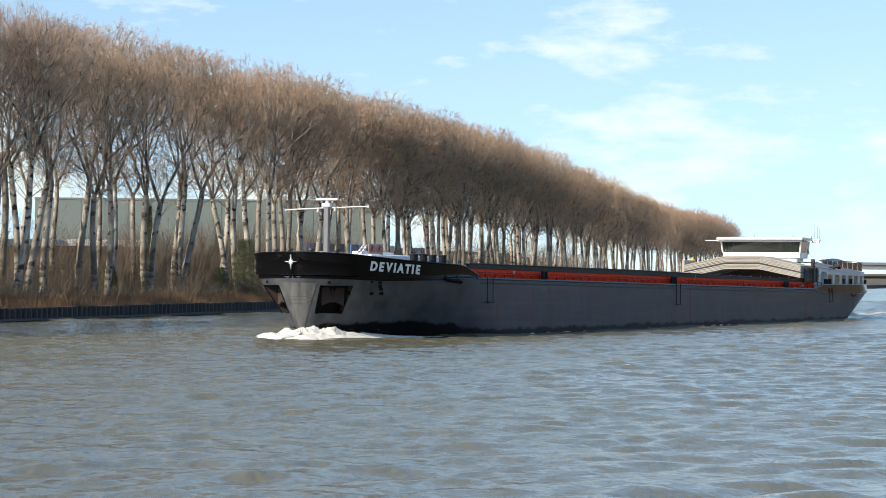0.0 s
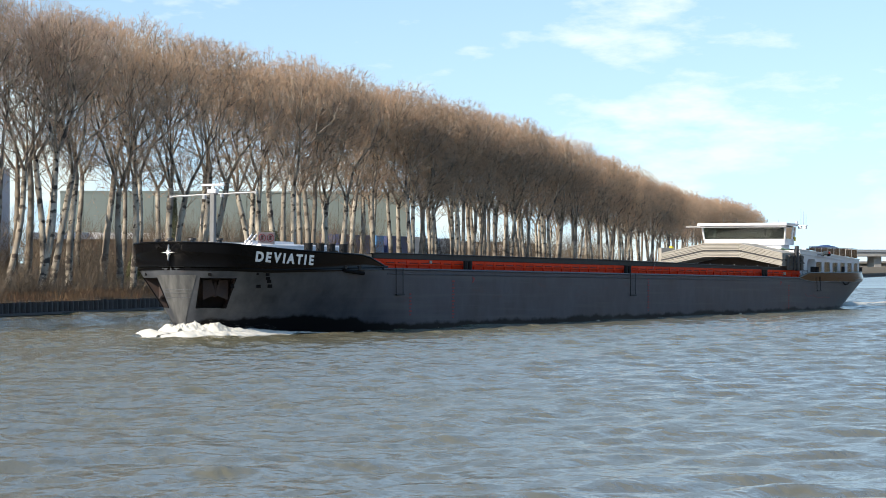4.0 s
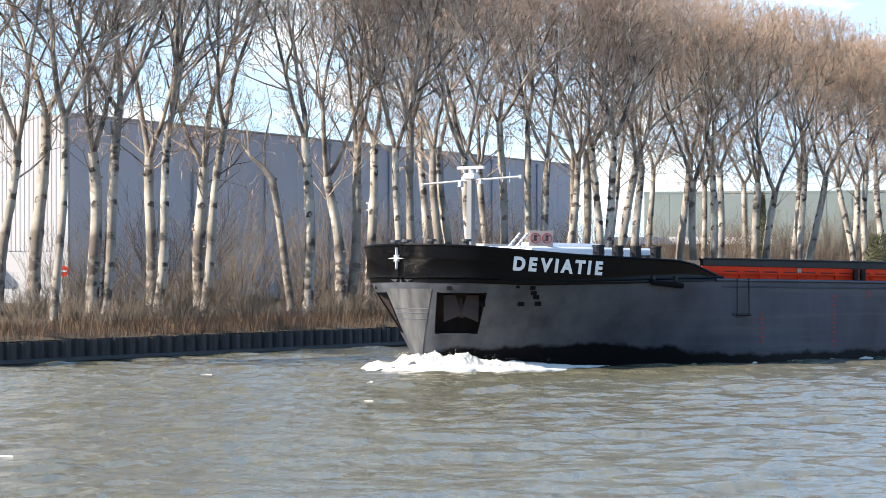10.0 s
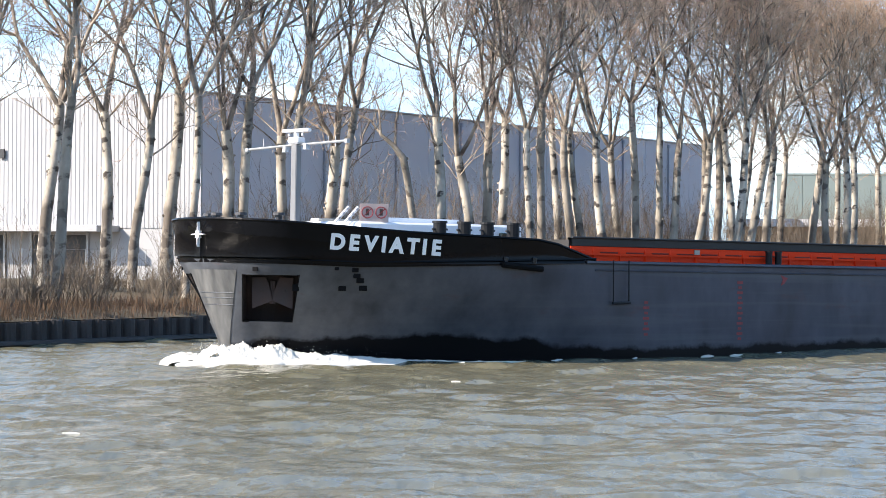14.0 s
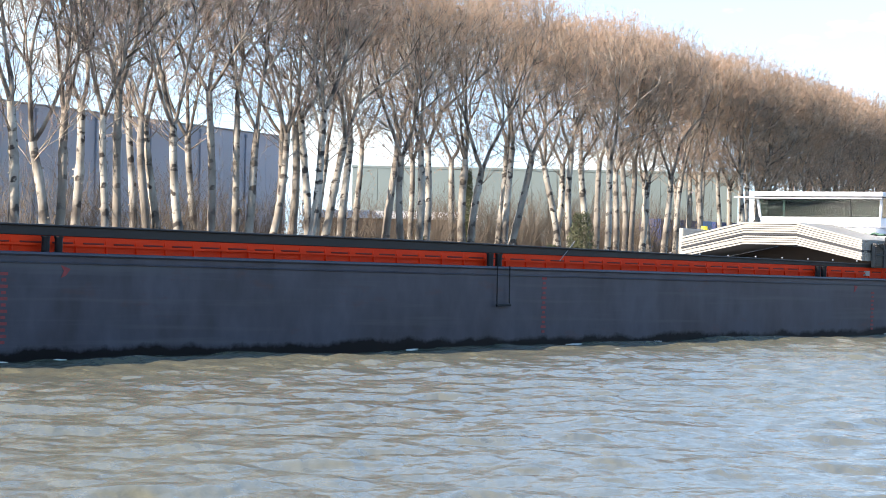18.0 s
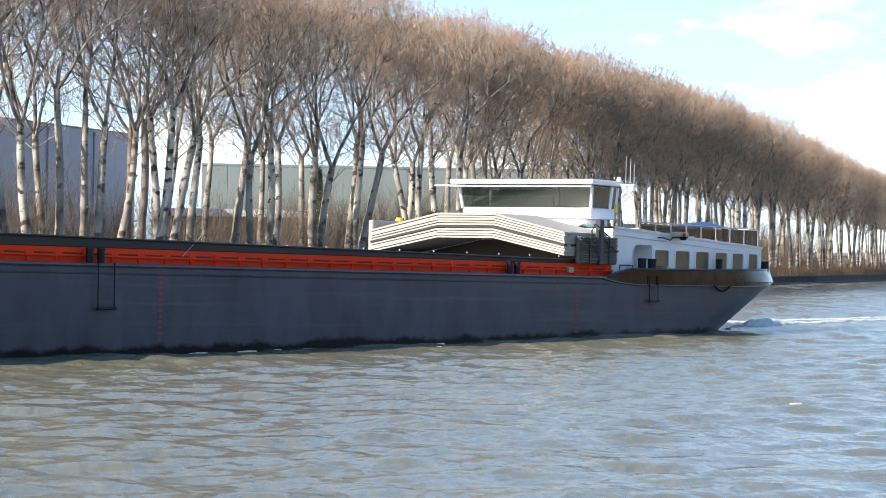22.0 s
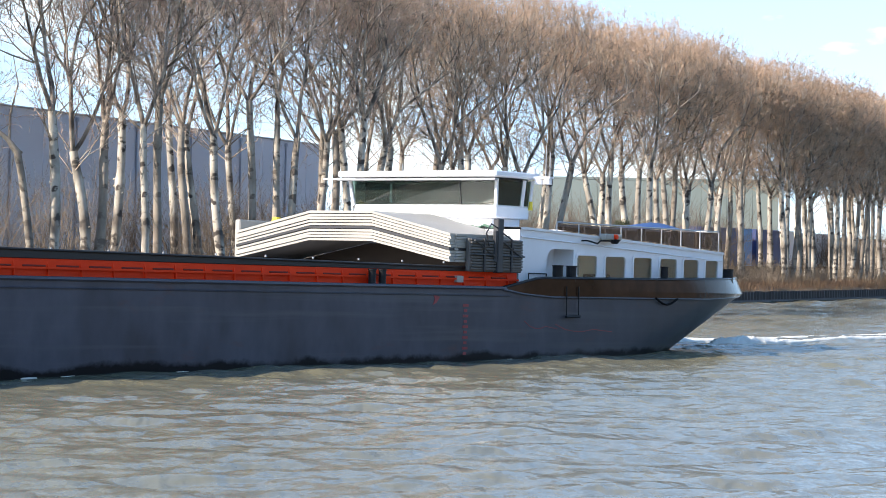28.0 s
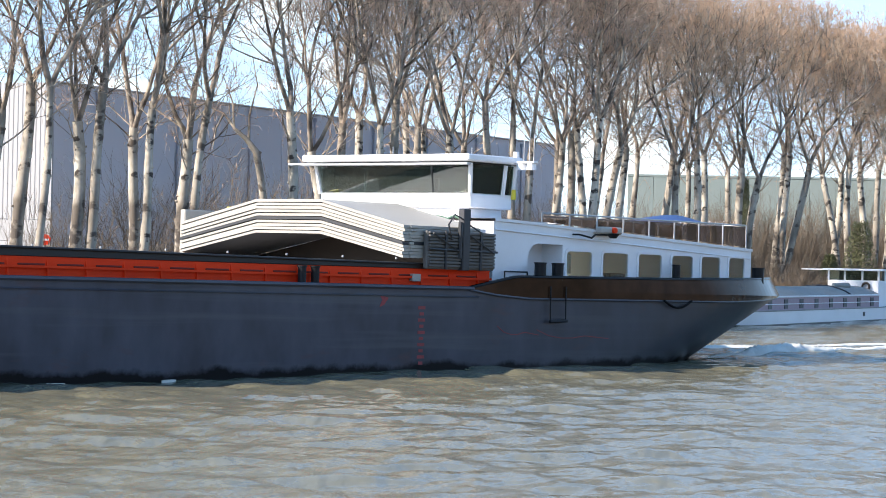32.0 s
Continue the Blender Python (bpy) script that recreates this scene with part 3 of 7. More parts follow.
def make_low_building():
    b = thing("low_building", "low brown brick building with a white flat roof edge", "low building", m=frame_at(2.3, 228, 92))
    L, top, base = 15.0, 7.1, 2.0
    part("wall", Shape().box(0, 0, base, L, 9, top - 0.7, 0.02), BRICK_WALL, b)
    part("roof", Shape().box(-0.5, -0.6, top - 0.7, L + 0.5, 9.5, top, 0.03), WHITE, b)
    for i in range(3):
        w = part("window", Shape().box(1.5 + i * 4.1, -0.03, base + 1.0, 4.0 + i * 4.1, 0.05, base + 2.3, 0.01), GLASS, b)
        part("frame", Shape().box(1.4 + i * 4.1, -0.06, base + 0.92, 4.1 + i * 4.1, 0.0, base + 1.0, 0.01), WHITE, w)
    return b


make_low_building()


# ---- trees ----
def ring_tube(shape, pts, radii, n):
    """A tapering bar through the points."""
    k0 = len(shape.v)
    for i, (p, r) in enumerate(zip(pts, radii)):
        d = (pts[min(i + 1, len(pts) - 1)] - pts[max(i - 1, 0)]).normalized()
        u = d.cross(Vector((0.3, 1, 0.1))).normalized()
        w = d.cross(u)
        for j in range(n):
            g = 2 * math.pi * j / n
            shape.v.append(tuple(p + u * (math.cos(g) * r) + w * (math.sin(g) * r)))
    for i in range(len(pts) - 1):
        for j in range(n):
            a, b = k0 + i * n + j, k0 + i * n + (j + 1) % n
            shape.f.append((a, b, b + n, a + n))


def grow_trunk(seed, tall, lean, girth):
    """A wavering stem with pruning knots, from the ground to its fork; also the place of the fork."""
    rng = random.Random(seed)
    s = Shape()
    n = 26
    g0, g1 = rng.uniform(0, 6.28), rng.uniform(0, 6.28)
    sway = rng.uniform(0.06, 0.17)
    pts, radii = [], []
    knots = [rng.uniform(0.10, 0.95) for i in range(5)]
    for i in range(n + 1):
        f = i / n
        z = -0.5 + (tall + 0.5) * f
        off = sway * math.sin(f * 5.2 + g0) - sway * math.sin(g0) * (1 - f)
        pts.append(Vector((lean * (z + 0.25 * tall * f * (1 - f)) + off, 0.6 * sway * math.sin(f * 4.0 + g1), z)))
        swell = sum(0.16 * math.exp(-((f - q) / 0.016) ** 2) for q in knots)
        radii.append(girth / 2 * ((1.22 - 0.30 * f + 0.45 * max(0, 0.06 - f) / 0.06) + swell + rng.uniform(-0.03, 0.03)))
    ring_tube(s, pts, radii, 10)
    # stubs of cut boughs
    for q in knots:
        i = min(n - 1, int(q * n))
        g = rng.choice((0.0, math.pi)) + rng.uniform(-0.9, 0.9)
        o = Vector((math.cos(g), math.sin(g), 0.25))
        p = pts[i]
        s.tube(p + o * radii[i] * 0.6, p + o * (radii[i] * 1.25), 0.085, 0.05, 6)
    return s, pts[-1], radii[-1]


def grow_crown(seed, tall, reach, stems, girth, sides, tuft, fine, droop):
    """All above the fork: limbs that part again and again in a vase, and short twigs at their ends."""
    rng = random.Random(seed)
    limbs, twigs = Shape(), Shape()
    bumps = [(rng.uniform(0, 6.28), rng.uniform(0.4, 0.95), rng.uniform(-0.14, 0.12)) for i in range(6)]

    def radius_at(z, g):
        f = z / tall
        if f >= 1:
            return 0.0
        r = reach * (0.20 + 0.80 * math.sin(min(1.0, max(0.0, f + 0.06) / 0.58) * math.pi / 2)) * math.sqrt(max(0.0, 1 - max(0.0, (f - 0.50) / 0.50) ** 2.3))
        for a, ff, s in bumps:
            r *= 1 + s * math.cos(g - a) * math.exp(-((f - ff) / 0.22) ** 2)
        return r

    def blade(p, q, width):
        d = q - p
        u = d.orthogonal().normalized() * width
        if rng.random() < 0.5:
            u = d.cross(u).normalized() * width
        k = len(twigs.v)
        twigs.v += [tuple(p + u), tuple(p - u), tuple(q)]
        twigs.f.append((k, k + 1, k + 2))

    def spike(p, q, width):
        d = (q - p).normalized()
        u = d.orthogonal().normalized() * width
        w = d.cross(u)
        k = len(twigs.v)
        twigs.v += [tuple(p + u), tuple(p - u * 0.5 + w * 0.87), tuple(p - u * 0.5 - w * 0.87), tuple(q)]
        twigs.f += [(k, k + 1, k + 3), (k + 1, k + 2, k + 3), (k + 2, k, k + 3)]

    def spray(p, d, count, size):
        """A tuft of twigs with buds."""
        for c in range(count):
            dd = (d * 0.75 + Vector((rng.gauss(0, 0.55), rng.gauss(0, 0.55), rng.gauss(0.10, 0.42)))).normalized()
            tip = p + dd * (size * rng.uniform(0.55, 1.25))
            spike(p, tip, 0.0135)
            for e in range(fine):
                s = p.lerp(tip, rng.uniform(0.15, 1.0))
                de = dd * 0.4 + Vector((rng.gauss(0, 0.6), rng.gauss(0, 0.6), rng.gauss(0.05, 0.5)))
                blade(s, s + de.normalized() * (size * rng.uniform(0.25, 0.62)), 0.0145)
            if rng.random() < droop:
                s = tip
                for e in range(3):
                    w = s + Vector((rng.gauss(0, 0.10), rng.gauss(0, 0.10), -rng.uniform(0.18, 0.42)))
                    blade(s, w, 0.013)
                    blade(s, s + Vector((rng.gauss(0, 0.16), rng.gauss(0, 0.16), -rng.uniform(0.05, 0.25))), 0.012)
                    s = w

    first = tall * 0.235

    def limb(p, d, r, level, last):
        length = first * 0.80 ** level * rng.uniform(0.78, 1.22)
        segs = 4 if level < 2 else 3 if level < 4 else 2
        pts = [p.copy()]
        stop = False
        for i in range(segs):
            out = Vector((p.x, p.y, 0))
            rad = out.length
            lim = radius_at(p.z + length / segs, math.atan2(p.y, p.x))
            push = Vector((rng.gauss(0, 0.085), rng.gauss(0, 0.085), rng.gauss(0.045, 0.05)))
            if rad > lim * 0.92 and rad > 0.01:
                push += out.normalized() * -0.42 + Vector((0, 0, 0.12 if p.z < tall * 0.8 else -0.1))
                stop = stop or (level >= 3 and rad > lim * 1.06)
            d = (d + push).normalized()
            p = p + d * (length / segs)
            pts.append(p.copy())
        r1 = r * (0.72 if level < last else 0.45)
        lr = [r + (r1 - r) * i / segs for i in range(segs + 1)]
        ring_tube(limbs, pts, lr, (8, 7, 5, 4, 3, 3, 3, 3)[level])
        if level >= 3:
            spray(pts[1], d, 1, 0.6)
            spray(pts[2], d, 1, 0.6)
        if level == last or stop or p.z > tall * 0.985:
            spray(p, d, tuft, 0.70)
            return
        for k in range(sides[level]):
            # side boughs that fill the crown from within
            g = rng.uniform(0, 6.28)
            ax = d.orthogonal().normalized()
            o = ax * math.cos(g) + d.cross(ax) * math.sin(g)
            o = (o + Vector((p.x, p.y, 0)).normalized() * 0.35).normalized()
            limb(pts[rng.randint(1, segs)], (d * 0.7 + o * rng.uniform(0.7, 1.2)).normalized(), max(0.018, min(0.05, r1 * 0.5)), min(last, max(level + 1, 3 if rng.random() < 0.6 else 4)), last)
        count = 2 if rng.random() < 0.72 else 3
        g0 = rng.uniform(0, 6.28)
        ax = d.orthogonal().normalized()
        for c in range(count):
            g = g0 + 6.283 * c / count + rng.uniform(-0.35, 0.35)
            o = ax * math.cos(g) + d.cross(ax) * math.sin(g)
            spread = rng.uniform(0.14, 0.34) if c == 0 else rng.uniform(0.42, 0.80)
            limb(p, (d + o * spread).normalized(), max(0.019, r1 * (0.94 if c == 0 else rng.uniform(0.62, 0.88))), level + 1, last)

    g0 = rng.uniform(0, 6.28)
    for c in range(stems):
        g = g0 + 6.283 * c / stems + rng.uniform(-0.35, 0.35)
        tilt = rng.uniform(0.36, 0.72) if c else rng.uniform(0.16, 0.42)
        limb(Vector((0, 0, -0.15)), Vector((math.cos(g) * tilt, math.sin(g) * tilt, 1)).normalized(), girth / 2 * (0.74 if c == 0 else rng.uniform(0.55, 0.70)), 0, 5)
    # shoots low on the fork
    for c in range(4):
        g = rng.uniform(0, 6.28)
        limb(Vector((0, 0, rng.uniform(-1.5, 0.0))), Vector((math.cos(g), math.sin(g), 0.7)).normalized(), 0.040, 3, 5)
    return limbs, twigs


CROWN_TALL = 15.0


def crown_kinds(seed, count, mat, sides, tuft, fine, droop, reach):
    """Crowns with two or three main limbs."""
    kinds = []
    for i in range(count):
        limbs, twigs = grow_crown(seed + i * 7, CROWN_TALL, reach * (1 + 0.06 * ((i * 5) % 3 - 1)), 2 if i % 3 else 3, 0.42, sides, tuft, fine, droop)
        kinds.append((limbs.mesh("boughs", LIMB, True), twigs.mesh("crown", mat)))
    return kinds


OPEN_CROWNS = crown_kinds(11, 7, THIN_TWIG, (2, 2, 1, 1, 0), 3, 1, 0.26, 4.6)
HALF_CROWNS = crown_kinds(211, 5, TWIG, (3, 2, 1, 1, 0), 3, 2, 0.20, 4.9)
FULL_CROWNS = crown_kinds(111, 6, TWIG, (4, 3, 2, 1, 0), 4, 2, 0.08, 5.2)
TREE_GROUP = "poplar row along the canal"


def plant(crown, seed, a, d, turn, tall, fork, lean, girth, wide, label, group):
    """A tree of its own trunk, with a crown that parts from its fork."""
    t = thing("tree", label, "tree", group, m=bank_pose(a, d, ground_height(d) - 0.05, turn))
    stem, top, r = grow_trunk(seed, fork, lean, girth)
    part("trunk", stem, BARK, t, "pale bark with dark scars and knots", smooth=True)
    limbs, twigs = crown
    sz = (tall - fork) / CROWN_TALL
    m = Matrix.Translation(top) @ pose(0, 0, 0, 0, math.degrees(lean) * 0.6, (seed * 137.5) % 360) @ Matrix.Diagonal((wide, wide, sz, 1))
    part("branchwork", limbs, None, t, "grey-brown forking boughs", at=m)
    part("crown", twigs, None, t, "fine leafless twigs", at=m)
    return t


def plant_far(crown, a, d, turn, size, wide, fork, label, group):
    """A tree of the long row, from a few shared stems."""
    t = thing("tree", label, "tree", group, m=bank_pose(a, d, ground_height(d) - 0.05, turn))
    t.scale = (size * wide, size * wide, size)
    limbs, twigs = crown
    part("trunk", FAR_TRUNKS[fork][0], None, t)
    m = Matrix.Translation(FAR_TRUNKS[fork][1]) @ Matrix.Diagonal((1, 1, (25.0 - FAR_TRUNKS[fork][2]) / CROWN_TALL, 1))
    part("branchwork", limbs, None, t, "grey-brown forking boughs", at=m)
    part("crown", twigs, None, t, "fine leafless twigs", at=m)
    return t


def far_trunks():
    made = []
    for i, (fork, lean) in enumerate(((9.6, 0.02), (8.6, 0.07), (10.4, -0.03), (9.2, -0.08))):
        s, top, r = grow_trunk(300 + i, fork, lean, 0.46)
        made.append((s.mesh("trunk", BARK, True), top, fork))
    return made


FAR_TRUNKS = far_trunks()


def row_place(e, d):
    """Where a sight line from the quay, e to the right per metre ahead, meets the row d behind the bank."""
    y = (152 + d * 2.145) / (1 - 1.898 * e)
    return (Vector((e * y, y, 0)) - BANK).dot(ALONG)


# sight line, height of the fork, lean, girth
ROW_BY_FRONT = [(-1500, 9.0, 0.02, 0.44), (-1420, 8.4, 0.03, 0.42), (-1335, 9.1, 0.06, 0.48), (-1192, 8.7, 0.06, 0.45), (-1173, 9.2, 0.08, 0.38), (-1081, 8.6, 0.0, 0.42), (-1028, 8.3, 0.08, 0.37), (-967, 10.0, 0.05, 0.49), (-933, 9.8, 0.06, 0.30)]
ROW_BY_FLANK = [(-861, 8.1, 0.0, 0.50), (-842, 10.3, 0.08, 0.42), (-757, 8.0, 0.0, 0.46), (-748, 9.4, 0.08, 0.38), (-669, 7.6, 0.02, 0.53), (-664, 9.9, 0.12, 0.36), (-477, 9.7, 0.0, 0.47), (-416, 7.6, -0.09, 0.48), (-403, 9.3, 0.07, 0.45), (-365, 10.0, 0.02, 0.46), (-320, 9.5, 0.02, 0.37), (-294, 11.1, 0.01, 0.41), (-239, 9.7, -0.04, 0.43), (-215, 9.1, -0.11, 0.44), (-172, 9.4, -0.09, 0.45), (-129, 11.7, -0.01, 0.42), (-88, 10.6, 0.02, 0.40), (-76, 9.5, 0.12, 0.44)]
ROW_BY_HALL = [(-33, 9.4, 0.16, 0.42), (17, 10.2, 0.0, 0.48), (43, 10.6, -0.04, 0.42), (31, 11.3, 0.14, 0.43), (60, 9.4, 0.19, 0.47), (100, 9.6, 0.06, 0.48), (178, 10.4, 0.09, 0.49), (208, 8.8, 0.0, 0.42), (237, 9.7, 0.02, 0.46), (252, 9.7, 0.01, 0.46), (319, 9.0, 0.0, 0.52), (331, 8.4, 0.09, 0.48), (378, 10.5, 0.07, 0.46), (391, 10.4, 0.05, 0.46), (396, 9.7, 0.20, 0.48)]
ROW_BEYOND = [(494, 9.2, -0.16, 0.46), (481, 9.3, 0.07, 0.46), (511, 10.4, -0.01, 0.47), (540, 9.9, -0.05, 0.5), (552, 10.0, 0.05, 0.46), (571, 10.1, 0.05, 0.46), (591, 9.2, 0.0, 0.46), (606, 9.8, -0.01, 0.46), (621, 10.4, 0.0, 0.46), (632, 8.7, 0.11, 0.5), (659, 8.5, -0.13, 0.46), (678, 9.3, 0.05, 0.48), (696, 9.6, 0.07, 0.44), (718, 10.0, 0.02, 0.44), (742, 10.1, 0.01, 0.45)]


def make_trees():
    rng = random.Random(8)
    near = "pale-barked leafless poplar on the far bank"
    seed = 500
    for row in (ROW_BY_FRONT, ROW_BY_FLANK, ROW_BY_HALL, ROW_BEYOND):
        for e, fork, lean, girth in row:
            seed += 1
            d = rng.choice((4.5, 7.0, 8.5, 10.0)) + rng.uniform(-0.5, 0.5)
            crowns = OPEN_CROWNS if e < 60 else HALF_CROWNS if e < 420 else FULL_CROWNS
            tall = rng.uniform(24.4, 25.8) * (1.0 if e < 60 else 1.01)
            plant(crowns[seed % len(crowns)], seed, row_place(e / 4400, d), d, -62, tall, fork, lean, girth * 1.12, rng.uniform(0.92, 1.08), near, TREE_GROUP)
    a = 8.0
    while a < 58:
        d = rng.uniform(12, 16)
        seed += 1
        crown = OPEN_CROWNS[seed % 7] if a < 34 else HALF_CROWNS[seed % 5]
        plant_far(crown, a, d, rng.uniform(0, 360), rng.uniform(0.94, 1.02), 1.0, seed % 4, "leafless poplar in the second row", TREE_GROUP)
        a += rng.uniform(6.5, 9.5)
    a = row_place(755 / 4400, 8)
    while a < 272:
        for d in (5.0, 10.0):
            if rng.random() < 0.06:
                continue
            s = rng.uniform(0.97, 1.03) * float(np.interp(a, (60, 90, 124, 150, 178, 200, 214, 245, 262, 272), (1.02, 1.0, 0.96, 0.94, 0.89, 0.84, 0.78, 0.74, 0.69, 0.62)))
            plant_far(FULL_CROWNS[rng.randrange(6)], a + rng.uniform(-0.9, 0.9), d + rng.uniform(-1, 1), rng.uniform(0, 360), s, 1.04, rng.randrange(4), "leafless poplar with a dense brown crown", TREE_GROUP)
        a += 3.3
    a = 283
    while a < 364:
        for d in (6.0, 11.0):
            s = rng.uniform(0.97, 1.03) * float(np.interp(a, (283, 303, 330, 347, 364), (0.59, 0.66, 0.65, 0.60, 0.52)))
            plant_far(FULL_CROWNS[rng.randrange(6)], a + rng.uniform(-1, 1), d + rng.uniform(-1, 1), rng.uniform(0, 360), s, 1.1, rng.randrange(4), "distant leafless poplar with a rounded crown", "far poplar clump")
        a += 3.6


make_trees()



# ---- the barge: local x forward from midships, y to port, z up from the resting waterline ----
MID, HALF = 52.0, 5.7


def lerp_in(x, xs, ys):
    return float(np.interp(x, xs, ys))


def stem_at(z):
    return lerp_in(z, (-1.2, 0.2, 1.2, 2.9, 4.5), (1.5, 1.05, 0.75, 0.2, 0.0))


def stern_at(z):
    return lerp_in(z, (-1.2, 0.0, 1.0, 2.2, 3.1, 3.8), (94.6, 97.0, 99.5, 102.4, 104.6, 105.0))


def half_at(s, z):
    """Half breadth of the hull at s metres from the bow and height z: a round nose, then a slow widening."""
    s0, s1 = stem_at(z), stern_at(z)
    zz = (-1.2, 0.3, 1.6, 2.9, 4.4)
    wide, deep, run = lerp_in(z, zz, (0.3, 0.62, 1.55, 2.45, 2.75)), lerp_in(z, zz, (0.8, 0.9, 1.3, 1.6, 1.7)), lerp_in(z, zz, (17, 16, 14.5, 13, 12.5))
    r = min(1.0, max(0.0, (s - s0) / deep))
    t = min(1.0, max(0.0, (s - s0) / run))
    u = wide * math.sqrt(1 - (1 - r) ** 2) + (HALF - wide) * (1 - (1 - t) ** 2.0)
    r = min(1.0, max(0.0, (s1 - s) / 8.0))
    u *= 0.60 + 0.40 * (1 - (1 - r) ** 2.4)
    return u


def hull_point(s, z, side=1, out=0.0):
    return Vector((MID - s, side * (half_at(s, z) + out), z))


def stations(z, n_bow=24, n_mid=10, n_aft=12):
    s0, s1 = stem_at(z), stern_at(z)
    a = [s0 + 17 * (i / n_bow) ** 2.2 for i in range(n_bow)]
    b = [s0 + 17 + (s1 - 14 - s0 - 17) * i / n_mid for i in range(n_mid)]
    c = [s1 - 14 * (1 - i / n_aft) ** 1.2 for i in range(n_aft + 1)]
    return a + b + c


def top_edge(s):
    return lerp_in(s, (0, 2, 5.6, 11.6, 14.0), (4.40, 4.25, 4.03, 3.86, 3.18))


def knuckle(s):
    return lerp_in(s, (0, 4, 9, 13.8, 14.2), (2.90, 2.80, 2.94, 3.08, 3.12))


VENT = material("black_vent_paint", (0.016, 0.017, 0.019), 0.5, vary=0.3, scale=2, spec=0.2)
# darker red that imitates the shading above the coaming ledge
LEDGE_SHADE = material("painted_shade_red", (0.20, 0.016, 0.007), 0.7, vary=0.3, scale=2)
TAR = material("tarred_pad", (0.008, 0.008, 0.009), 0.8, vary=0.3, scale=3, spec=0.1)
NOSE = material("scoured_nose", (0.17, 0.17, 0.165), 0.5, vary=0.45, scale=1.3, bump=0.15, bump_scale=4.0, dark=(0.045, 0.048, 0.053), stretch=(1, 1.6, 0.5), spread=0.45)
ANCHOR = material("rusty_anchor", (0.034, 0.032, 0.034), 0.75, vary=0.45, scale=1.2, dark=(0.052, 0.026, 0.019))


def make_barge():
    barge = thing("cargo_barge", "long dark grey inland cargo barge with a red coaming, under way", "barge")
    # shell plating, with an anchor pocket let into each bow
    zs = [-1.0, -0.3, 0.15, 0.5, 0.85, 1.5, 2.05, 2.48, 2.8, 3.1]
    pocket = []
    hull = Shape()
    for side in (1, -1):
        rows = []
        for i, z in enumerate(zs):
            ss = stations(z)
            if side > 0 and 4 <= i <= 7:
                # the pocket's edges follow the stem
                s0 = ss[0]
                ss[:5] = [s0 + 0.36 * (j / 5) ** 1.6 for j in range(5)]
                ss[5:10] = [s0 + 0.36 + 1.38 * j / 4 for j in range(5)]
            rows.append([Vector((MID - s, side * half_at(s, z), z)) for s in ss])
        k = len(hull.v)
        w = len(rows[0])
        for row in rows:
            hull.v += [tuple(p) for p in row]
        lo, hi, i0, i1 = (4, 7, 5, 9) if side > 0 else (4, 7, 3, 7)
        for i in range(len(zs) - 1):
            for j in range(w - 1):
                if lo <= i < hi and i0 <= j < i1:
                    continue
                q = (k + i * w + j, k + i * w + j + 1, k + (i + 1) * w + j + 1, k + (i + 1) * w + j)
                hull.f.append(q if side < 0 else q[::-1])
        # transom
        for i in range(len(zs) - 1):
            a, b = rows[i][-1], rows[i + 1][-1]
            if side > 0:
                hull.face(a, Vector((a.x, -a.y, a.z)), Vector((b.x, -b.y, b.z)), b)
        inner = Shape()
        rim = [[rows[i][j] for j in range(i0, i1 + 1)] for i in range(lo, hi + 1)]
        deep = [[p + Vector((-0.75, -side * 0.75, 0.0)) for p in row] for row in rim]
        inner.grid(deep, side > 0)
        loop = lambda g: g[0] + [r[-1] for r in g[1:]] + g[-1][-2::-1] + [r[0] for r in g[-2:0:-1]]
        A, B = loop(rim), loop(deep)
        for a, b, c, d in zip(A, A[1:] + A[:1], B[1:] + B[:1], B):
            inner.face(a, b, c, d)
        pocket.append((inner, rim, deep, side))
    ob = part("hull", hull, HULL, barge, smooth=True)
    for inner, rim, deep, side in pocket:
        p = part("anchor_pocket", inner, ANCHOR, barge, "recessed dark anchor pocket")
        corner = [rim[0][0], rim[0][-1], rim[-1][-1], rim[-1][0]]
        f = Shape().pipe([c + Vector((0.01, side * 0.01, 0)) for c in corner + corner[:1]], 0.03)
        part("pocket_frame", f, TAR, p)
        mid = sum((q for row in deep for q in row), Vector()) / (len(deep) * len(deep[0]))
        o = mid + Vector((0.42, side * 0.42, 0.0))
        along = (rim[1][-1] - rim[1][0]).normalized()
        g = Shape()
        g.tube(o + Vector((0, 0, 0.55)), o + Vector((0, 0, -0.25)), 0.10, 0.12, 8)
        for k in (-1, 1):
            g.prism([o + Vector((0, 0, -0.14)), o + along * (0.70 * k) + Vector((0, 0, -0.42)), o + along * (0.72 * k) + Vector((0, 0, 0.66)), o + along * (0.24 * k) + Vector((0, 0, 0.68)), o + along * (0.08 * k) + Vector((0, 0, 0.24))], (0.10, side * 0.10, 0))
            g.tube(o + along * (0.4 * k) + Vector((0.06, side * 0.06, 0.2)), o + along * (0.4 * k) + Vector((0.13, side * 0.13, 0.2)), 0.06, 0.05, 8)
        part("anchor", g, ANCHOR, p, "rusty grey stockless anchor")
    # scoured nose plate, ending in a seam ahead of the pockets
    nose = Shape()
    for side in (1, -1):
        ends = (0.09, 0.27) if side > 0 else (0.05, 0.16)
        rows = []
        for z in (-0.4, 0.2, 0.7, 1.15, 1.6, 2.1, 2.45, 2.64):
            rows.append([hull_point(stem_at(z) + lerp_in(z, (0, 2.6), ends) * (i / 9) ** 2, z, side, 0.014 if i else 0.0) + Vector((0.016, 0, 0)) for i in range(10)])
        nose.grid(rows, side > 0)
    np_ = part("nose_plate", nose, NOSE, barge, "scoured pale grey nose plate", smooth=True)
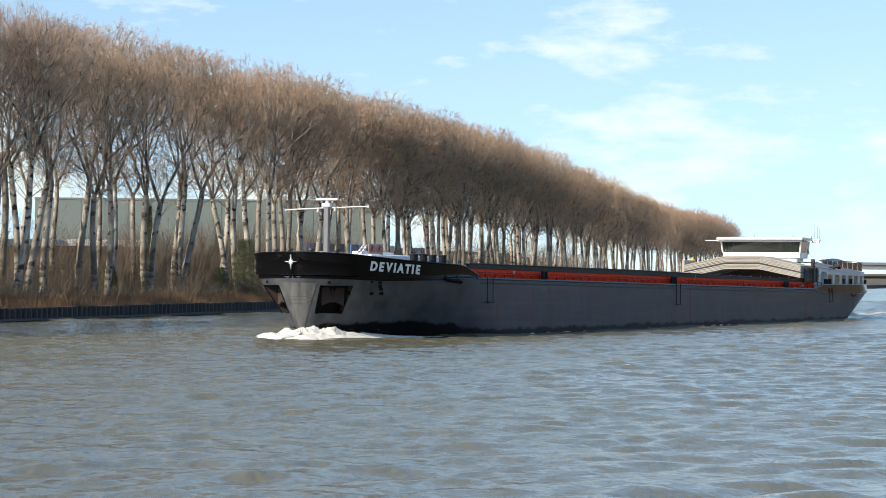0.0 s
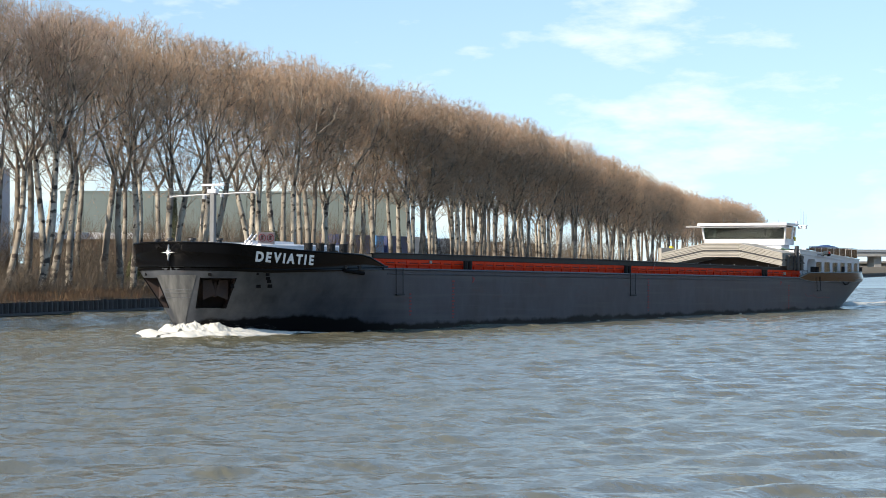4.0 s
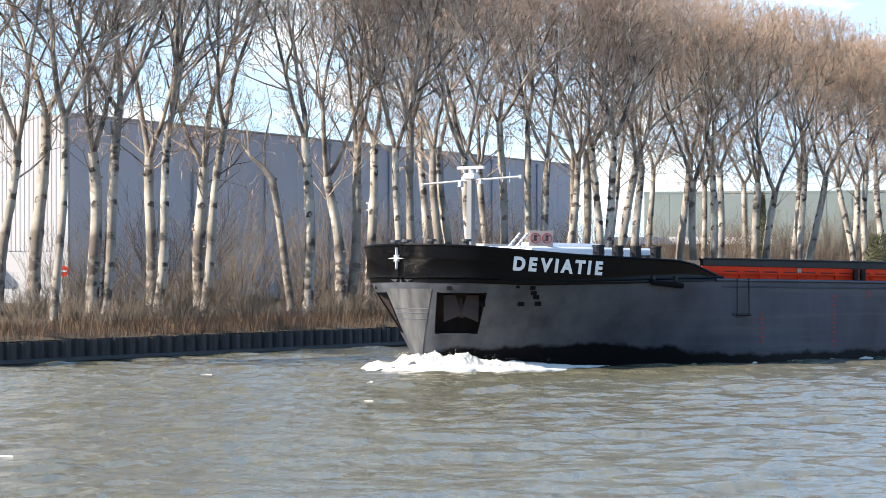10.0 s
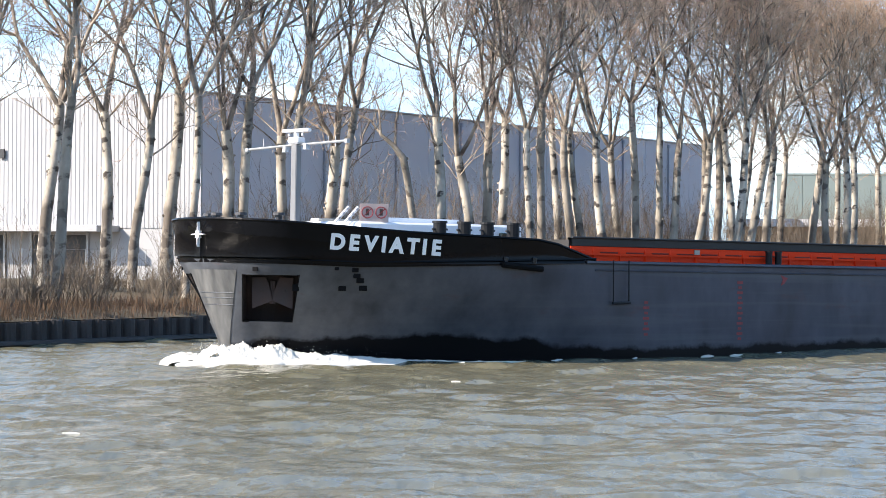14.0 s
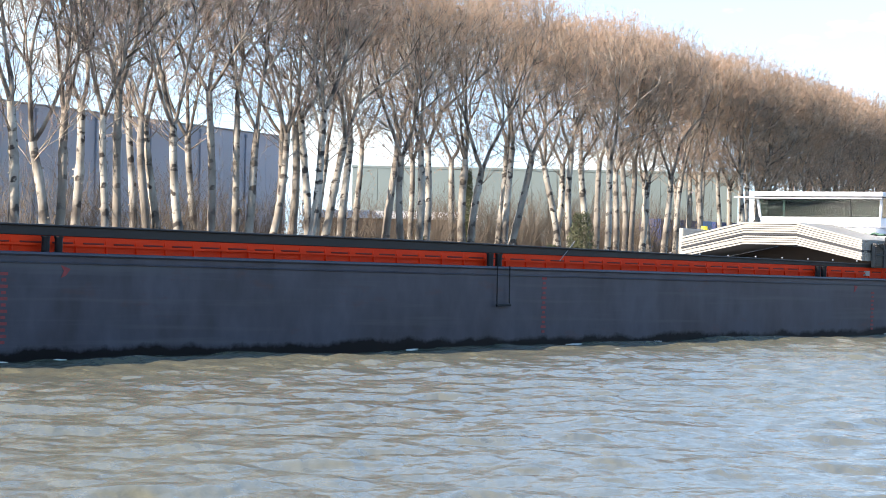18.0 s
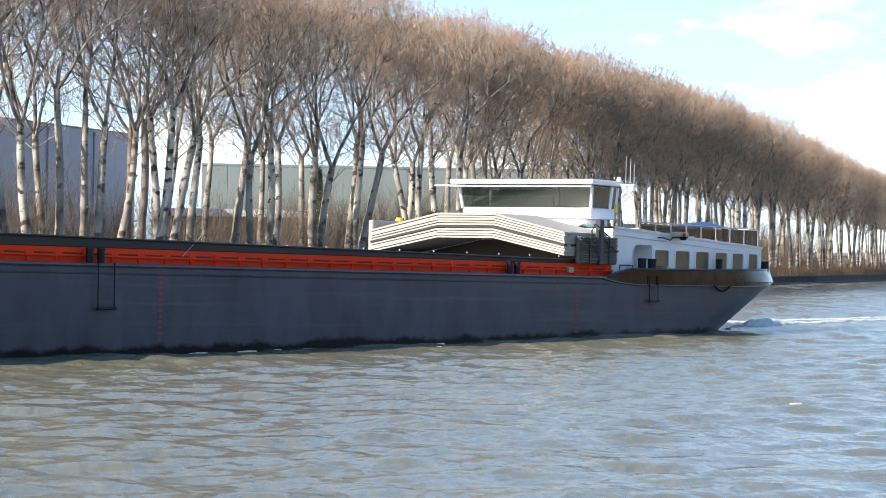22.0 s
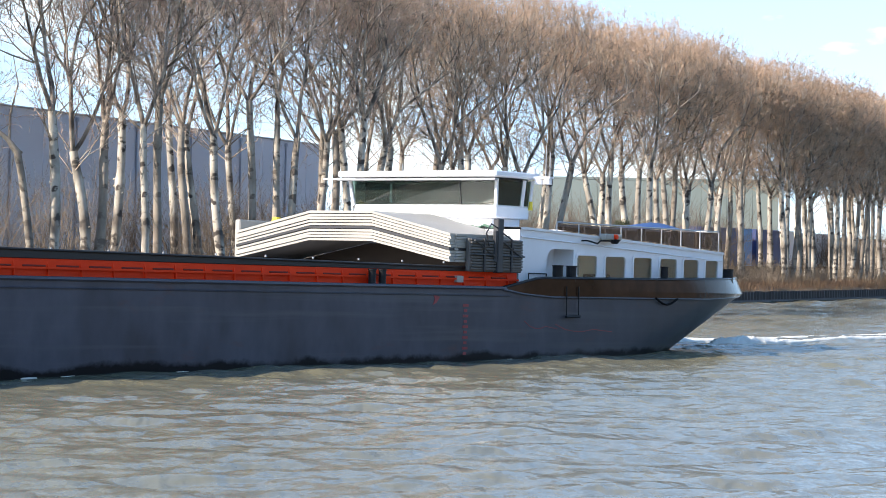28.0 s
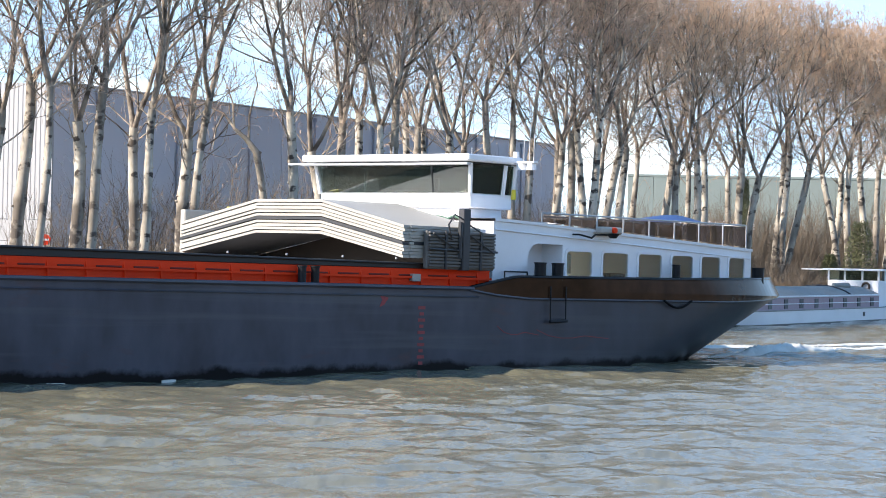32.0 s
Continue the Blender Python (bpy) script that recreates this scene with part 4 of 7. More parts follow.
    for z in (1.42, 1.66, 1.84):
        band = [hull_point(stem_at(z) + 0.11 * (i / 7) ** 2, z, -1, 0.02) + Vector((0.02, 0, 0)) for i in range(7, 0, -1)] + [hull_point(stem_at(z) + 0.20 * (i / 9) ** 2, z, 1, 0.02) + Vector((0.02, 0, 0)) for i in range(10)]
        part("nose_band", Shape().pipe(band, 0.016, 5), HULL, np_)
    # deck
    deck = Shape()
    ss = [0.6 + 104.0 * i / 60 for i in range(61)]
    deck.grid([[Vector((MID - s, -half_at(s, 3.1) + 0.02, 3.08)), Vector((MID - s, half_at(s, 3.1) - 0.02, 3.08))] for s in ss], True)
    part("deck", deck, HULL, barge)
    # bow bulwark and its rail
    bul = Shape()
    ss = [14.0 * (i / 30) ** 2.2 for i in range(31)]
    for side in (1, -1):
        outer = []
        for f in (0.0, 0.08, 0.16, 0.5, 1.0):
            row = []
            for s in ss:
                z = knuckle(s) + (top_edge(s) - knuckle(s)) * f
                sz = max(s, stem_at(z))
                row.append(Vector((MID - sz, side * (half_at(sz, z) + (0.05 if f < 0.1 else 0.012)), z)))
            outer.append(row)
        bul.grid(outer, side > 0)
        inner = [Vector((p.x - 0.04, p.y - side * min(abs(p.y), 0.10), p.z)) for p in outer[-1]]
        low = [Vector((p.x, p.y, 3.1)) for p in inner]
        bul.grid([outer[-1], inner, low], side > 0)
    part("bow_bulwark", bul, BLACK, barge, "glossy black bow bulwark", smooth=True)
    for side in (1, -1):
        r = Shape()
        top = []
        for s in ss:
            z = top_edge(s)
            sz = max(s, stem_at(z))
            top.append(Vector((MID - sz, side * half_at(sz, z), z + 0.02)))
        r.pipe(top, 0.055)
        part("bulwark_rail", r, BLACK, barge)
        r = Shape()
        mid = []
        for s in ss:
            z = knuckle(s) + 0.16
            sz = max(s, stem_at(z))
            mid.append(Vector((MID - sz, side * (half_at(sz, z) + 0.03), z)))
        r.pipe(mid, 0.04)
        part("bow_rubbing_strake", r, BLACK, barge)
    # rubbing strakes along the side
    for side in (1, -1):
        r = Shape()
        pts = [hull_point(s, 3.12, side, 0.03) for s in [13.5 + (83.2 - 13.5) * i / 40 for i in range(41)]]
        r.pipe(pts, 0.07, 6)
        part("gunwale_strake", r, HULL, barge)
        r = Shape()
        pts = [hull_point(s, 2.83, side, 0.01) for s in [14 + 69.5 * i / 20 for i in range(21)]]
        r.pipe(pts, 0.035, 5)
        part("side_strake", r, HULL, barge)
    # hold coaming: red lower band, dark upper plate, stays
    c0, c1 = 13.2, 84.6
    top = lambda s: lerp_in(s, (13, 45, 80), (4.02, 4.06, 3.86))
    inset = 0.55
    for side in (1, -1):
        y = side * (HALF - inset)
        s = Shape()
        s.box(MID - c1, y - 0.06, 3.08, MID - c0, y + 0.06, 3.72)
        part("coaming_plate", s, RED, barge, "orange-red hold coaming")
        s = Shape()
        ss = [c0 + (c1 - c0) * i / 24 for i in range(25)]
        o, n = y + side * 0.10, y - side * 0.12
        s.grid([[Vector((MID - q, o - side * 0.02, 3.72)) for q in ss], [Vector((MID - q, o, 3.74)) for q in ss], [Vector((MID - q, o, top(q))) for q in ss], [Vector((MID - q, n, top(q) + 0.02)) for q in ss], [Vector((MID - q, n, 3.1)) for q in ss]], side > 0)
        part("coaming_top", s, COAMING, barge, "dark weathered coaming top")
        rail = Shape().pipe([Vector((MID - q, o + side * 0.03, top(q) + 0.02)) for q in ss], 0.04, 6)
        part("coaming_rail", rail, COAMING, barge)
        g = Shape().box(MID - c1, y + side * 0.05, 3.40, MID - c0, y + side * 0.17, 3.47)
        part("coaming_ledge", g, RED, barge)
        g = Shape()
        q = c0 + 1.35
        # dark red strips set on the ledge as its shading; nothing is cut
        lm = Shape().box(0.2, y + side * 0.055, 3.475, 1.15, y + side * 0.10, 3.53, 0.01).mesh("coaming_shade_dash", LEDGE_SHADE)
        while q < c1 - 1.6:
            part("coaming_shade_dash", lm, None, barge, at=pose(MID - q - 1.35, 0, 0))
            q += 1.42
        sm = Shape().prism([(0, y + side * 0.05, 3.1), (0, y + side * 0.16, 3.1), (0, y + side * 0.15, 3.16), (0, y + side * 0.13, 3.40), (0, y + side * 0.05, 3.70)], (0.05, 0, 0)).mesh("stay", RED)
        q = c0 + 1.2
        while q < c1 - 0.5:
            part("stay", sm, None, barge, at=pose(MID - q, 0, 0))
            q += 1.42
    for q in (c0, c1):
        part("coaming_end", Shape().box(MID - q - 0.06, -HALF + inset, 3.08, MID - q + 0.06, HALF - inset, 3.95), COAMING, barge)
    part("hold_floor", Shape().box(MID - c1 + 0.1, -HALF + 0.8, 0.2, MID - c0 - 0.1, HALF - 0.8, 0.4), RUST, barge)
    return barge


barge = make_barge()



def text_mesh(body, size, mat, depth=0.012, bold=0.0):
    cu = bpy.data.curves.new("lettering", "FONT")
    cu.body, cu.size, cu.extrude, cu.offset = body, size, depth, bold
    cu.align_x = "CENTER"
    tmp = new("lettering", cu)
    bpy.context.view_layer.update()
    me = bpy.data.meshes.new_from_object(tmp.evaluated_get(bpy.context.evaluated_depsgraph_get()))
    bpy.data.objects.remove(tmp)
    me.materials.clear()
    me.materials.append(mat)
    return me


def ring(shape, c, ax, r, tube, n=20):
    """A hoop about the axis ax."""
    ax = Vector(ax).normalized()
    u = ax.orthogonal().normalized()
    w = ax.cross(u)
    pts = [Vector(c) + u * (math.cos(6.2832 * i / n) * r) + w * (math.sin(6.2832 * i / n) * r) for i in range(n + 1)]
    return shape.pipe(pts, tube, 6)


LETTER = material("white_letter_paint", (0.92, 0.92, 0.91), 0.35, vary=0.05, scale=2.0, bump=0)


def dress_bow(b):
    """Name, star, pads, mast, fore deckhouse and deck gear."""
    # name on both bows, letter by letter along the curve
    word, size = "DEVIATIE", 0.74
    s_lo, s_hi = 2.75, 6.95
    wide = [{"I": 0.40, "T": 0.72, "E": 0.74}.get(ch, 0.82) for ch in word]
    for side in (1, -1):
        for i, ch in enumerate(word):
            f = (sum(wide[:i]) + wide[i] / 2) / sum(wide)
            s = s_lo + (s_hi - s_lo) * (f if side > 0 else 1 - f) ** 1.04
            z = lerp_in(s, (2.9, 7.0), (3.43, 3.27))
            p, q = hull_point(s, z + 0.26, side, 0.035), hull_point(s + 0.1, z + 0.26, side, 0.035)
            along = (q - p).normalized() * side
            along.z = lerp_in(s, (2.9, 7.0), (-0.045, -0.045)) * side
            along.normalize()
            lo, hi = hull_point(s, z, side, 0.035), hull_point(s, z + 0.52, side, 0.035)
            up = (hi - lo).normalized()
            out = along.cross(up).normalized()
            up = out.cross(along)
            m = Matrix((along, up, out)).transposed().to_4x4()
            m.translation = lo + out * 0.01
            part("letter", text_mesh(ch, size, LETTER, 0.012, 0.034), None, b, "white raised name letter", at=m)
    # star on the stem
    star = Shape()
    pts = []
    for i in range(16):
        g = math.pi * i / 8
        r = (0.42 if i % 4 == 0 else 0.17 if i % 2 == 0 else 0.075)
        pts.append((MID + 0.10, math.sin(g) * r, 3.86 + math.cos(g) * r * 1.05))
    star.prism(pts, (-0.12, 0, 0))
    part("star", star, WHITE, b, "white eight-pointed star on the stem")
    # dark pads and openings on the bow plating
    for side in (1, -1):
        for s, z, w in ((2.15, 2.05, 0.24), (3.2, 2.76, 0.16), (3.84, 2.74, 0.24), (3.98, 2.54, 0.26), (4.16, 2.38, 0.28), (3.66, 2.10, 0.28), (4.36, 2.12, 0.30), (0.85, 2.70, 0.20)):
            p = hull_point(s, z, side, 0.0)
            t = (hull_point(s + 0.05, z, side) - hull_point(s - 0.05, z, side)).normalized()
            n = Vector((t.y, -t.x, 0)) * (-side if t.x * 1 > 0 else side)
            n = n if n.y * side > 0 else -n
            m = Matrix((t, n, Vector((0, 0, 1)))).transposed().to_4x4()
            m.translation = p
            part("hull_pad", Shape().box(-w / 2, -0.03, -w / 2, w / 2, 0.02, w / 2, 0.012), TAR, b, at=m)
    # bollards on the bow
    for y in (-2.2, -0.9, 0.6, 2.0):
        s = 1.3 + 0.16 * y * y
        g = Shape().tube((MID - s, y, 4.0), (MID - s, y, 4.56), 0.13, 0.13, 10)
        g.tube((MID - s, y, 4.56), (MID - s, y, 4.66), 0.22, 0.20, 12)
        part("bow_bollard", g, DARK_STEEL, b)
    # foredeck at bulwark foot
    fd = Shape()
    ss = [0.6 + 13 * (i / 16) ** 1.4 for i in range(17)]
    fd.grid([[Vector((MID - s, -half_at(s, 3.3) + 0.1, 3.55)), Vector((MID - s, half_at(s, 3.3) - 0.1, 3.55))] for s in ss], True)
    part("foredeck", fd, STEEL, b)
    # mast with yards, scanner and lights
    mx = MID - 4.3
    mast = part("mast", Shape().box(mx - 0.13, -0.155, 3.5, mx + 0.13, 0.155, 7.25, 0.03), MAST, b, "grey box-section signal mast")
    part("yard", Shape().tube((mx, -2.8, 7.08), (mx, -0.1, 7.18), 0.045).box(mx - 0.07, -2.9, 7.0, mx + 0.07, -2.75, 7.14, 0.01), STEEL, mast)
    part("yard", Shape().tube((mx, 0.1, 7.18), (mx, 2.8, 7.26), 0.045).box(mx - 0.07, 2.75, 7.17, mx + 0.07, 2.9, 7.33, 0.01), STEEL, mast)
    part("radar_scanner", Shape().box(mx - 0.09, -0.75, 7.64, mx + 0.09, 0.75, 7.76, 0.04), WHITE, mast, "white radar bar")
    part("radar_gearbox", Shape().box(mx - 0.2, -0.3, 7.22, mx + 0.2, 0.3, 7.46, 0.05).tube((mx, 0, 7.46), (mx, 0, 7.62), 0.10), WHITE, mast)
    for y, z, r in ((-0.55, 6.92, 0.14), (0.62, 7.0, 0.13), (-0.35, 7.5, 0.06), (0.42, 7.5, 0.07)):
        part("signal_lamp", Shape().tube((mx + 0.05, y, z), (mx + 0.05, y, z + r * 1.6), r, r * 0.8, 10), STEEL, mast)
    for y in (-1.9, 1.8, 2.2):
        part("yard_aerial", Shape().tube((mx, y, 7.05), (mx, y, 7.45), 0.018, n=5), STEEL, mast)
    # fore deckhouse
    hx0, hx1 = MID - 12.0, MID - 5.2
    fo = Shape()
    for z, i in ((3.5, 0.0), (4.36, 0.0), (4.44, 0.10)):
        fo.v += [(hx0 + i, -3.8 + i, z), (hx1 - i, -2.6 + i, z), (hx1 - i, 2.6 - i, z), (hx0 + i, 3.8 - i, z)]
    for k in (0, 4):
        fo.f += [(k + j, k + (j + 1) % 4, k + 4 + (j + 1) % 4, k + 4 + j) for j in range(4)]
    fo.f.append((8, 9, 10, 11))
    house = part("fore_deckhouse", fo, WHITE, b, "low white fore deckhouse")
    part("roof_plank", Shape().box(hx0 + 0.3, 0.2, 4.47, hx1 - 2.0, 0.75, 4.66, 0.03), WHITE, house)
    part("roof_plank", Shape().box(hx0 + 0.8, -1.7, 4.47, hx1 - 1.2, -1.2, 4.60, 0.03), CREAM, house)
    part("port_light", Shape().box(hx0 + 0.4, 3.62, 3.85, hx0 + 1.0, 3.80, 4.15, 0.03), GLASS, house)
    for i, s in enumerate((7.4, 8.5, 9.55, 10.75)):
        y = 4.35 + 0.1 * i
        g = Shape().tube((MID - s, y, 3.5), (MID - s, y, 4.42), 0.24, 0.24, 14)
        v = part("vent", g, VENT, b, "dark cylindrical bollard vent")
        part("cap", Shape().tube((MID - s, y, 4.42), (MID - s, y, 4.50), 0.28, 0.27, 14), VENT, v)
        part("crossbar", Shape().tube((MID - s - 0.36, y, 4.2), (MID - s + 0.36, y, 4.2), 0.04, n=6), DARK_STEEL, v)
    # safety sign with two red rings
    sx, sy = MID - 5.9, 2.5
    post = part("sign_board", Shape().box(sx - 0.02, sy - 0.52, 4.42, sx + 0.02, sy + 0.52, 5.08, 0.01), SIGN, b, "white safety sign with two red rings")
    post.matrix_basis = pose(sx, sy, 0, 0, 0, 58) @ pose(-sx, -sy, 0)
    for k in (-0.25, 0.25):
        r = ring(Shape(), (sx + 0.03, sy + k, 4.77), (1, 0, 0), 0.20, 0.018)
        part("red_ring", r, RING, post)
        part("ring_bar", Shape().box(-0.012, -0.18, -0.015, 0.012, 0.18, 0.015, m=pose(sx + 0.03, sy + k, 4.77, 45, 0, 0)), RING, post)
        part("symbol", Shape().box(sx + 0.02, sy + k - 0.06, 4.66, sx + 0.028, sy + k + 0.06, 4.90, 0.02), RUST_DARK, post)
    for k in (0, 1):
        p0, p1 = Vector((MID - 4.6 - 0.45 * k, 1.9, 4.4)), Vector((MID - 5.0 - 0.45 * k, 2.15, 4.95))
        lever = part("winch_lever", Shape().tube(p0, p1, 0.06, n=10), WHITE, b, "white tube with grey-blue bands")
        for q in (0.3, 0.6, 0.9):
            part("blue_band", Shape().tube(p0.lerp(p1, q - 0.08), p0.lerp(p1, q + 0.05), 0.064, n=10), PIPE, lever)
    g = Shape().tube((MID - 3.4, -1.3, 4.05), (MID - 3.4, 1.3, 4.05), 0.32, 0.32, 14)
    part("anchor_winch", g, STEEL, b)
    # small rounded step and ladder on the shoulder
    for side in (1, -1):
        for s in (9.6, 10.9):
            part("shoulder_roller", Shape().tube(hull_point(s, 3.05, side, 0.0), hull_point(s, 3.25, side, 0.05), 0.09), DARK_STEEL, b)
        p = [hull_point(9.4, 2.98, side, 0.12), hull_point(11.2, 2.84, side, 0.12)]
        part("shoulder_fender", Shape().tube(p[0], p[1], 0.11, 0.11, 8), TAR, b)


def dress_sides(b):
    """Ladders, bollards, draught marks and streaks along the side."""
    for side in (1, -1):
        for s in (15.3, 49.0, 87.6):
            zt, zb = (3.22, 1.62) if s < 80 else (3.25, 2.05)
            g = Shape()
            g.pipe([hull_point(s - 0.42, zt, side, 0.10), hull_point(s - 0.42, zb, side, 0.12), hull_point(s + 0.42, zb, side, 0.12), hull_point(s + 0.42, zt, side, 0.10)], 0.026, 6)
            lad = part("step_hoop", g, VENT, b, "black pipe boarding step")
            a, c = hull_point(s - 0.5, zb, side, 0.16), hull_point(s + 0.45, zb + 0.02, side, 0.16)
            part("step_tread", Shape().tube(a, c, 0.055, 0.055, 6), VENT, lad)
        for s in (24.4, 48.7, 75.6, 86.9, 87.85):
            d = 0.29
            rb = 0.135 if s < 80 else 0.205
            for k in ((-d, d) if s < 80 else (0,)):
                x = MID - s - k
                y = side * (HALF - 0.16)
                z1 = 3.66 if s < 80 else 4.02
                g = Shape().tube((x, y, 3.08), (x, y, z1), rb, rb, 14).tube((x, y, z1), (x, y, z1 + 0.05), rb + 0.025, rb + 0.025, 14)
                part("bollard", g, VENT, b, "black mooring bollard")
        for s, rb in ((94.95, 0.15), (101.0, 0.24)):
            g = Shape().tube((MID - s, side * (half_at(s, 3.1) - 0.3), 3.1), (MID - s, side * (half_at(s, 3.1) - 0.3), 4.12), rb, rb, 14).tube((MID - s, side * (half_at(s, 3.1) - 0.3), 4.12), (MID - s, side * (half_at(s, 3.1) - 0.3), 4.17), rb + 0.025, rb + 0.025, 14)
            part("stern_bollard", g, VENT, b, "black stern bollard")
        for s, z0, z1 in ((22.2, 0.2, 2.5), (52.0, 0.5, 2.9), (80.7, 0.6, 2.5), (16.8, 0.4, 1.7)):
            zz = z0
            i = 0
            while zz < z1:
                p = hull_point(s, zz, side, 0.004)
                w = 0.17 if i % 2 else 0.10
                part("draught_mark", Shape().box(p.x - w, p.y - 0.006, p.z, p.x + w, p.y + 0.006, p.z + 0.10), MARK, b)
                zz += 0.2
                i += 1
        # painted arrow marks under the rail
        for s, z in ((24.9, 2.65), (78.9, 2.75)):
            p = hull_point(s, z, side, 0.004)
            part("mark_arrow", Shape().prism([(p.x - 0.2, p.y, z), (p.x + 0.25, p.y, z + 0.12), (p.x + 0.1, p.y, z - 0.06), (p.x + 0.22, p.y, z - 0.3), (p.x, p.y, z - 0.22)], (0, 0.006 * side, 0)), MARK, b)
        # bent lines of rust along the aft plating
        for a0, z0, ln in ((84.5, 1.62, 2.2), (86.6, 1.50, 4.0)):
            part("rust_line", Shape().pipe([hull_point(a0 + ln * k / 6, z0 + 0.05 * math.sin(k * 1.9) + (0.25 if k == 0 else 0), side, 0.0) for k in range(7)], 0.018, 4), MARK, b)
        part("sensor_box", Shape().box(MID - 20.3, side * (HALF - 0.46) - 0.03, 3.50, MID - 20.0, side * (HALF - 0.46) + 0.03, 3.68, 0.01), CREAM, b)
        part("sensor_box", Shape().box(MID - 81.0, side * (HALF - 0.40) - 0.1, 3.3, MID - 80.6, side * (HALF - 0.40) + 0.05, 3.55, 0.01), CREAM, b)
    # small lamps on the coaming top
    for i in range(28):
        s = 15 + 2.5 * i
        part("cover_clip", Shape().box(MID - s - 0.03, HALF - 0.58, 4.0, MID - s + 0.03, HALF - 0.52, 4.07, 0.01), STEEL, b)


def dress_stern(b):
    """Aft bulwark, deckhouse, wheelhouse, hatch covers and crane."""
    # aft bulwark
    ss = [83.0 + 21.4 * (i / 48) for i in range(49)]
    zt = lambda s: lerp_in(s, (83, 83.6, 85.4, 94, 103), (3.12, 3.22, 3.53, 3.60, 3.76))
    zk = lambda s: lerp_in(s, (83, 84.4, 86.2, 98, 104), (3.10, 2.94, 2.84, 2.86, 3.02))
    tip = lambda s: lerp_in(s, (83, 96, 104.4), (0.05, 0.02, -0.12))
    for side in (1, -1):
        foot = [hull_point(min(s, 104.4), zk(s), side, 0.06) for s in ss]
        lo = [Vector((MID - s, side * (half_at(min(s, 104.5), 3.1) + 0.055), 3.1)) for s in ss]
        hi = [Vector((MID - s + max(0, (s - 100) * 0.09), side * (half_at(min(s, 104.5), 3.1) + tip(s)), zt(s))) for s in ss]
        inn = [Vector((p.x, p.y - side * 0.08, p.z)) for p in hi]
        inl = [Vector((p.x, p.y - side * 0.16, 3.1)) for p in lo]
        part("aft_bulwark", Shape().grid([foot, lo, hi, inn, inl], side > 0), BROWN, b, "brown-black glossy aft bulwark")
    a, c = ss[-1], half_at(104.4, 3.1)
    part("transom_bulwark", Shape().grid([[Vector((MID - a, -c, 3.1)), Vector((MID - a, c, 3.1))], [Vector((hi[-1].x, -c + 0.12, zt(a))), Vector((hi[-1].x, c - 0.12, zt(a)))], [Vector((hi[-1].x + 0.08, -c + 0.12, zt(a))), Vector((hi[-1].x + 0.08, c - 0.12, zt(a)))]]), BROWN, b)
    for side in (1, -1):
        part("aft_rail", Shape().pipe([Vector((MID - s + max(0, (s - 100) * 0.09), side * (half_at(min(s, 104.5), 3.1) + tip(s) - 0.03), zt(s) + 0.02)) for s in ss], 0.06), BLACK, b)
        part("stern_strake", Shape().pipe([hull_point(min(s, 104.4), zk(s) - 0.03, side, 0.04) for s in ss], 0.045), HULL, b)
        part("rope_loop", Shape().pipe([hull_point(93.7 + 0.28 * i, 2.84 - 0.26 * math.sin(math.pi * i / 6), side, 0.12) for i in range(7)], 0.045), TAR, b)
        part("fairlead", Shape().box(MID - 93.9, side * 5.45 - 0.2, 2.86, MID - 93.5, side * 5.45 + 0.25, 3.12, 0.04), TAR, b)
        part("stern_plate", Shape().tube((MID - 104.40, side * 3.18, 3.12), (MID - 104.02, side * 2.98, 3.78), 0.05, 0.05, 6), STEEL, b)
    # deckhouse shell: each long side is cut for its windows
    w, x0, x1 = HALF - 0.62, MID - 84.9, MID - 100.2
    roof = lambda s: lerp_in(s, (84.9, 86.0, 100.2), (5.42, 5.40, 4.78))
    wins = [(88.82, 1.50), (90.88, 1.55), (92.98, 1.48), (95.02, 1.38), (96.88, 1.28), (98.66, 1.10)]
    zlo, zhi = 3.58, 4.54
    shell = Shape()
    for side in (1, -1):
        y = side * w
        q = lambda s, z: Vector((MID - s, y, z))
        def pane(sa, sb, za, zb):
            f = [q(sa, za), q(sb, za), q(sb, zb if zb is not None else roof(sb)), q(sa, zb if zb is not None else roof(sa))]
            shell.face(*(f if side < 0 else f[::-1]))
        cuts = [88.65] + [v for a0, ln in wins for v in (a0, a0 + ln)] + [100.2]
        pane(84.9, 86.75, 3.1, None)
        pane(86.75, 88.65, 4.72, None)
        for i in range(0, len(cuts) - 1):
            if i % 2:
                pane(cuts[i], cuts[i + 1], 3.1, zlo)
                pane(cuts[i], cuts[i + 1], zhi, None)
            else:
                pane(cuts[i], cuts[i + 1], 3.1, None)
    shell.face((x0, -w, 3.1), (x0, w, 3.1), (x0, w, 5.42), (x0, -w, 5.42))
    shell.face((x1, w, 3.1), (x1, -w, 3.1), (x1, -w, 4.78), (x1, w, 4.78))
    house = part("deckhouse", shell, WHITE, b, "white aft deckhouse with a row of windows")
    rf = Shape()
    ss = [84.9, 86.0, 100.2]
    rf.grid([[Vector((MID - s, -w - 0.06, roof(s))) for s in ss], [Vector((MID - s, -w - 0.06, roof(s) + 0.10)) for s in ss], [Vector((MID - s, w + 0.06, roof(s) + 0.10)) for s in ss], [Vector((MID - s, w + 0.06, roof(s))) for s in ss], [Vector((MID - s, -w - 0.06, roof(s))) for s in ss]])
    part("deckhouse_roof", rf, WHITE, b)
    part("inner_floor", Shape().box(x1 + 0.1, -w + 0.1, 3.12, x0 - 0.1, w - 0.1, 3.16), CREAM, house)
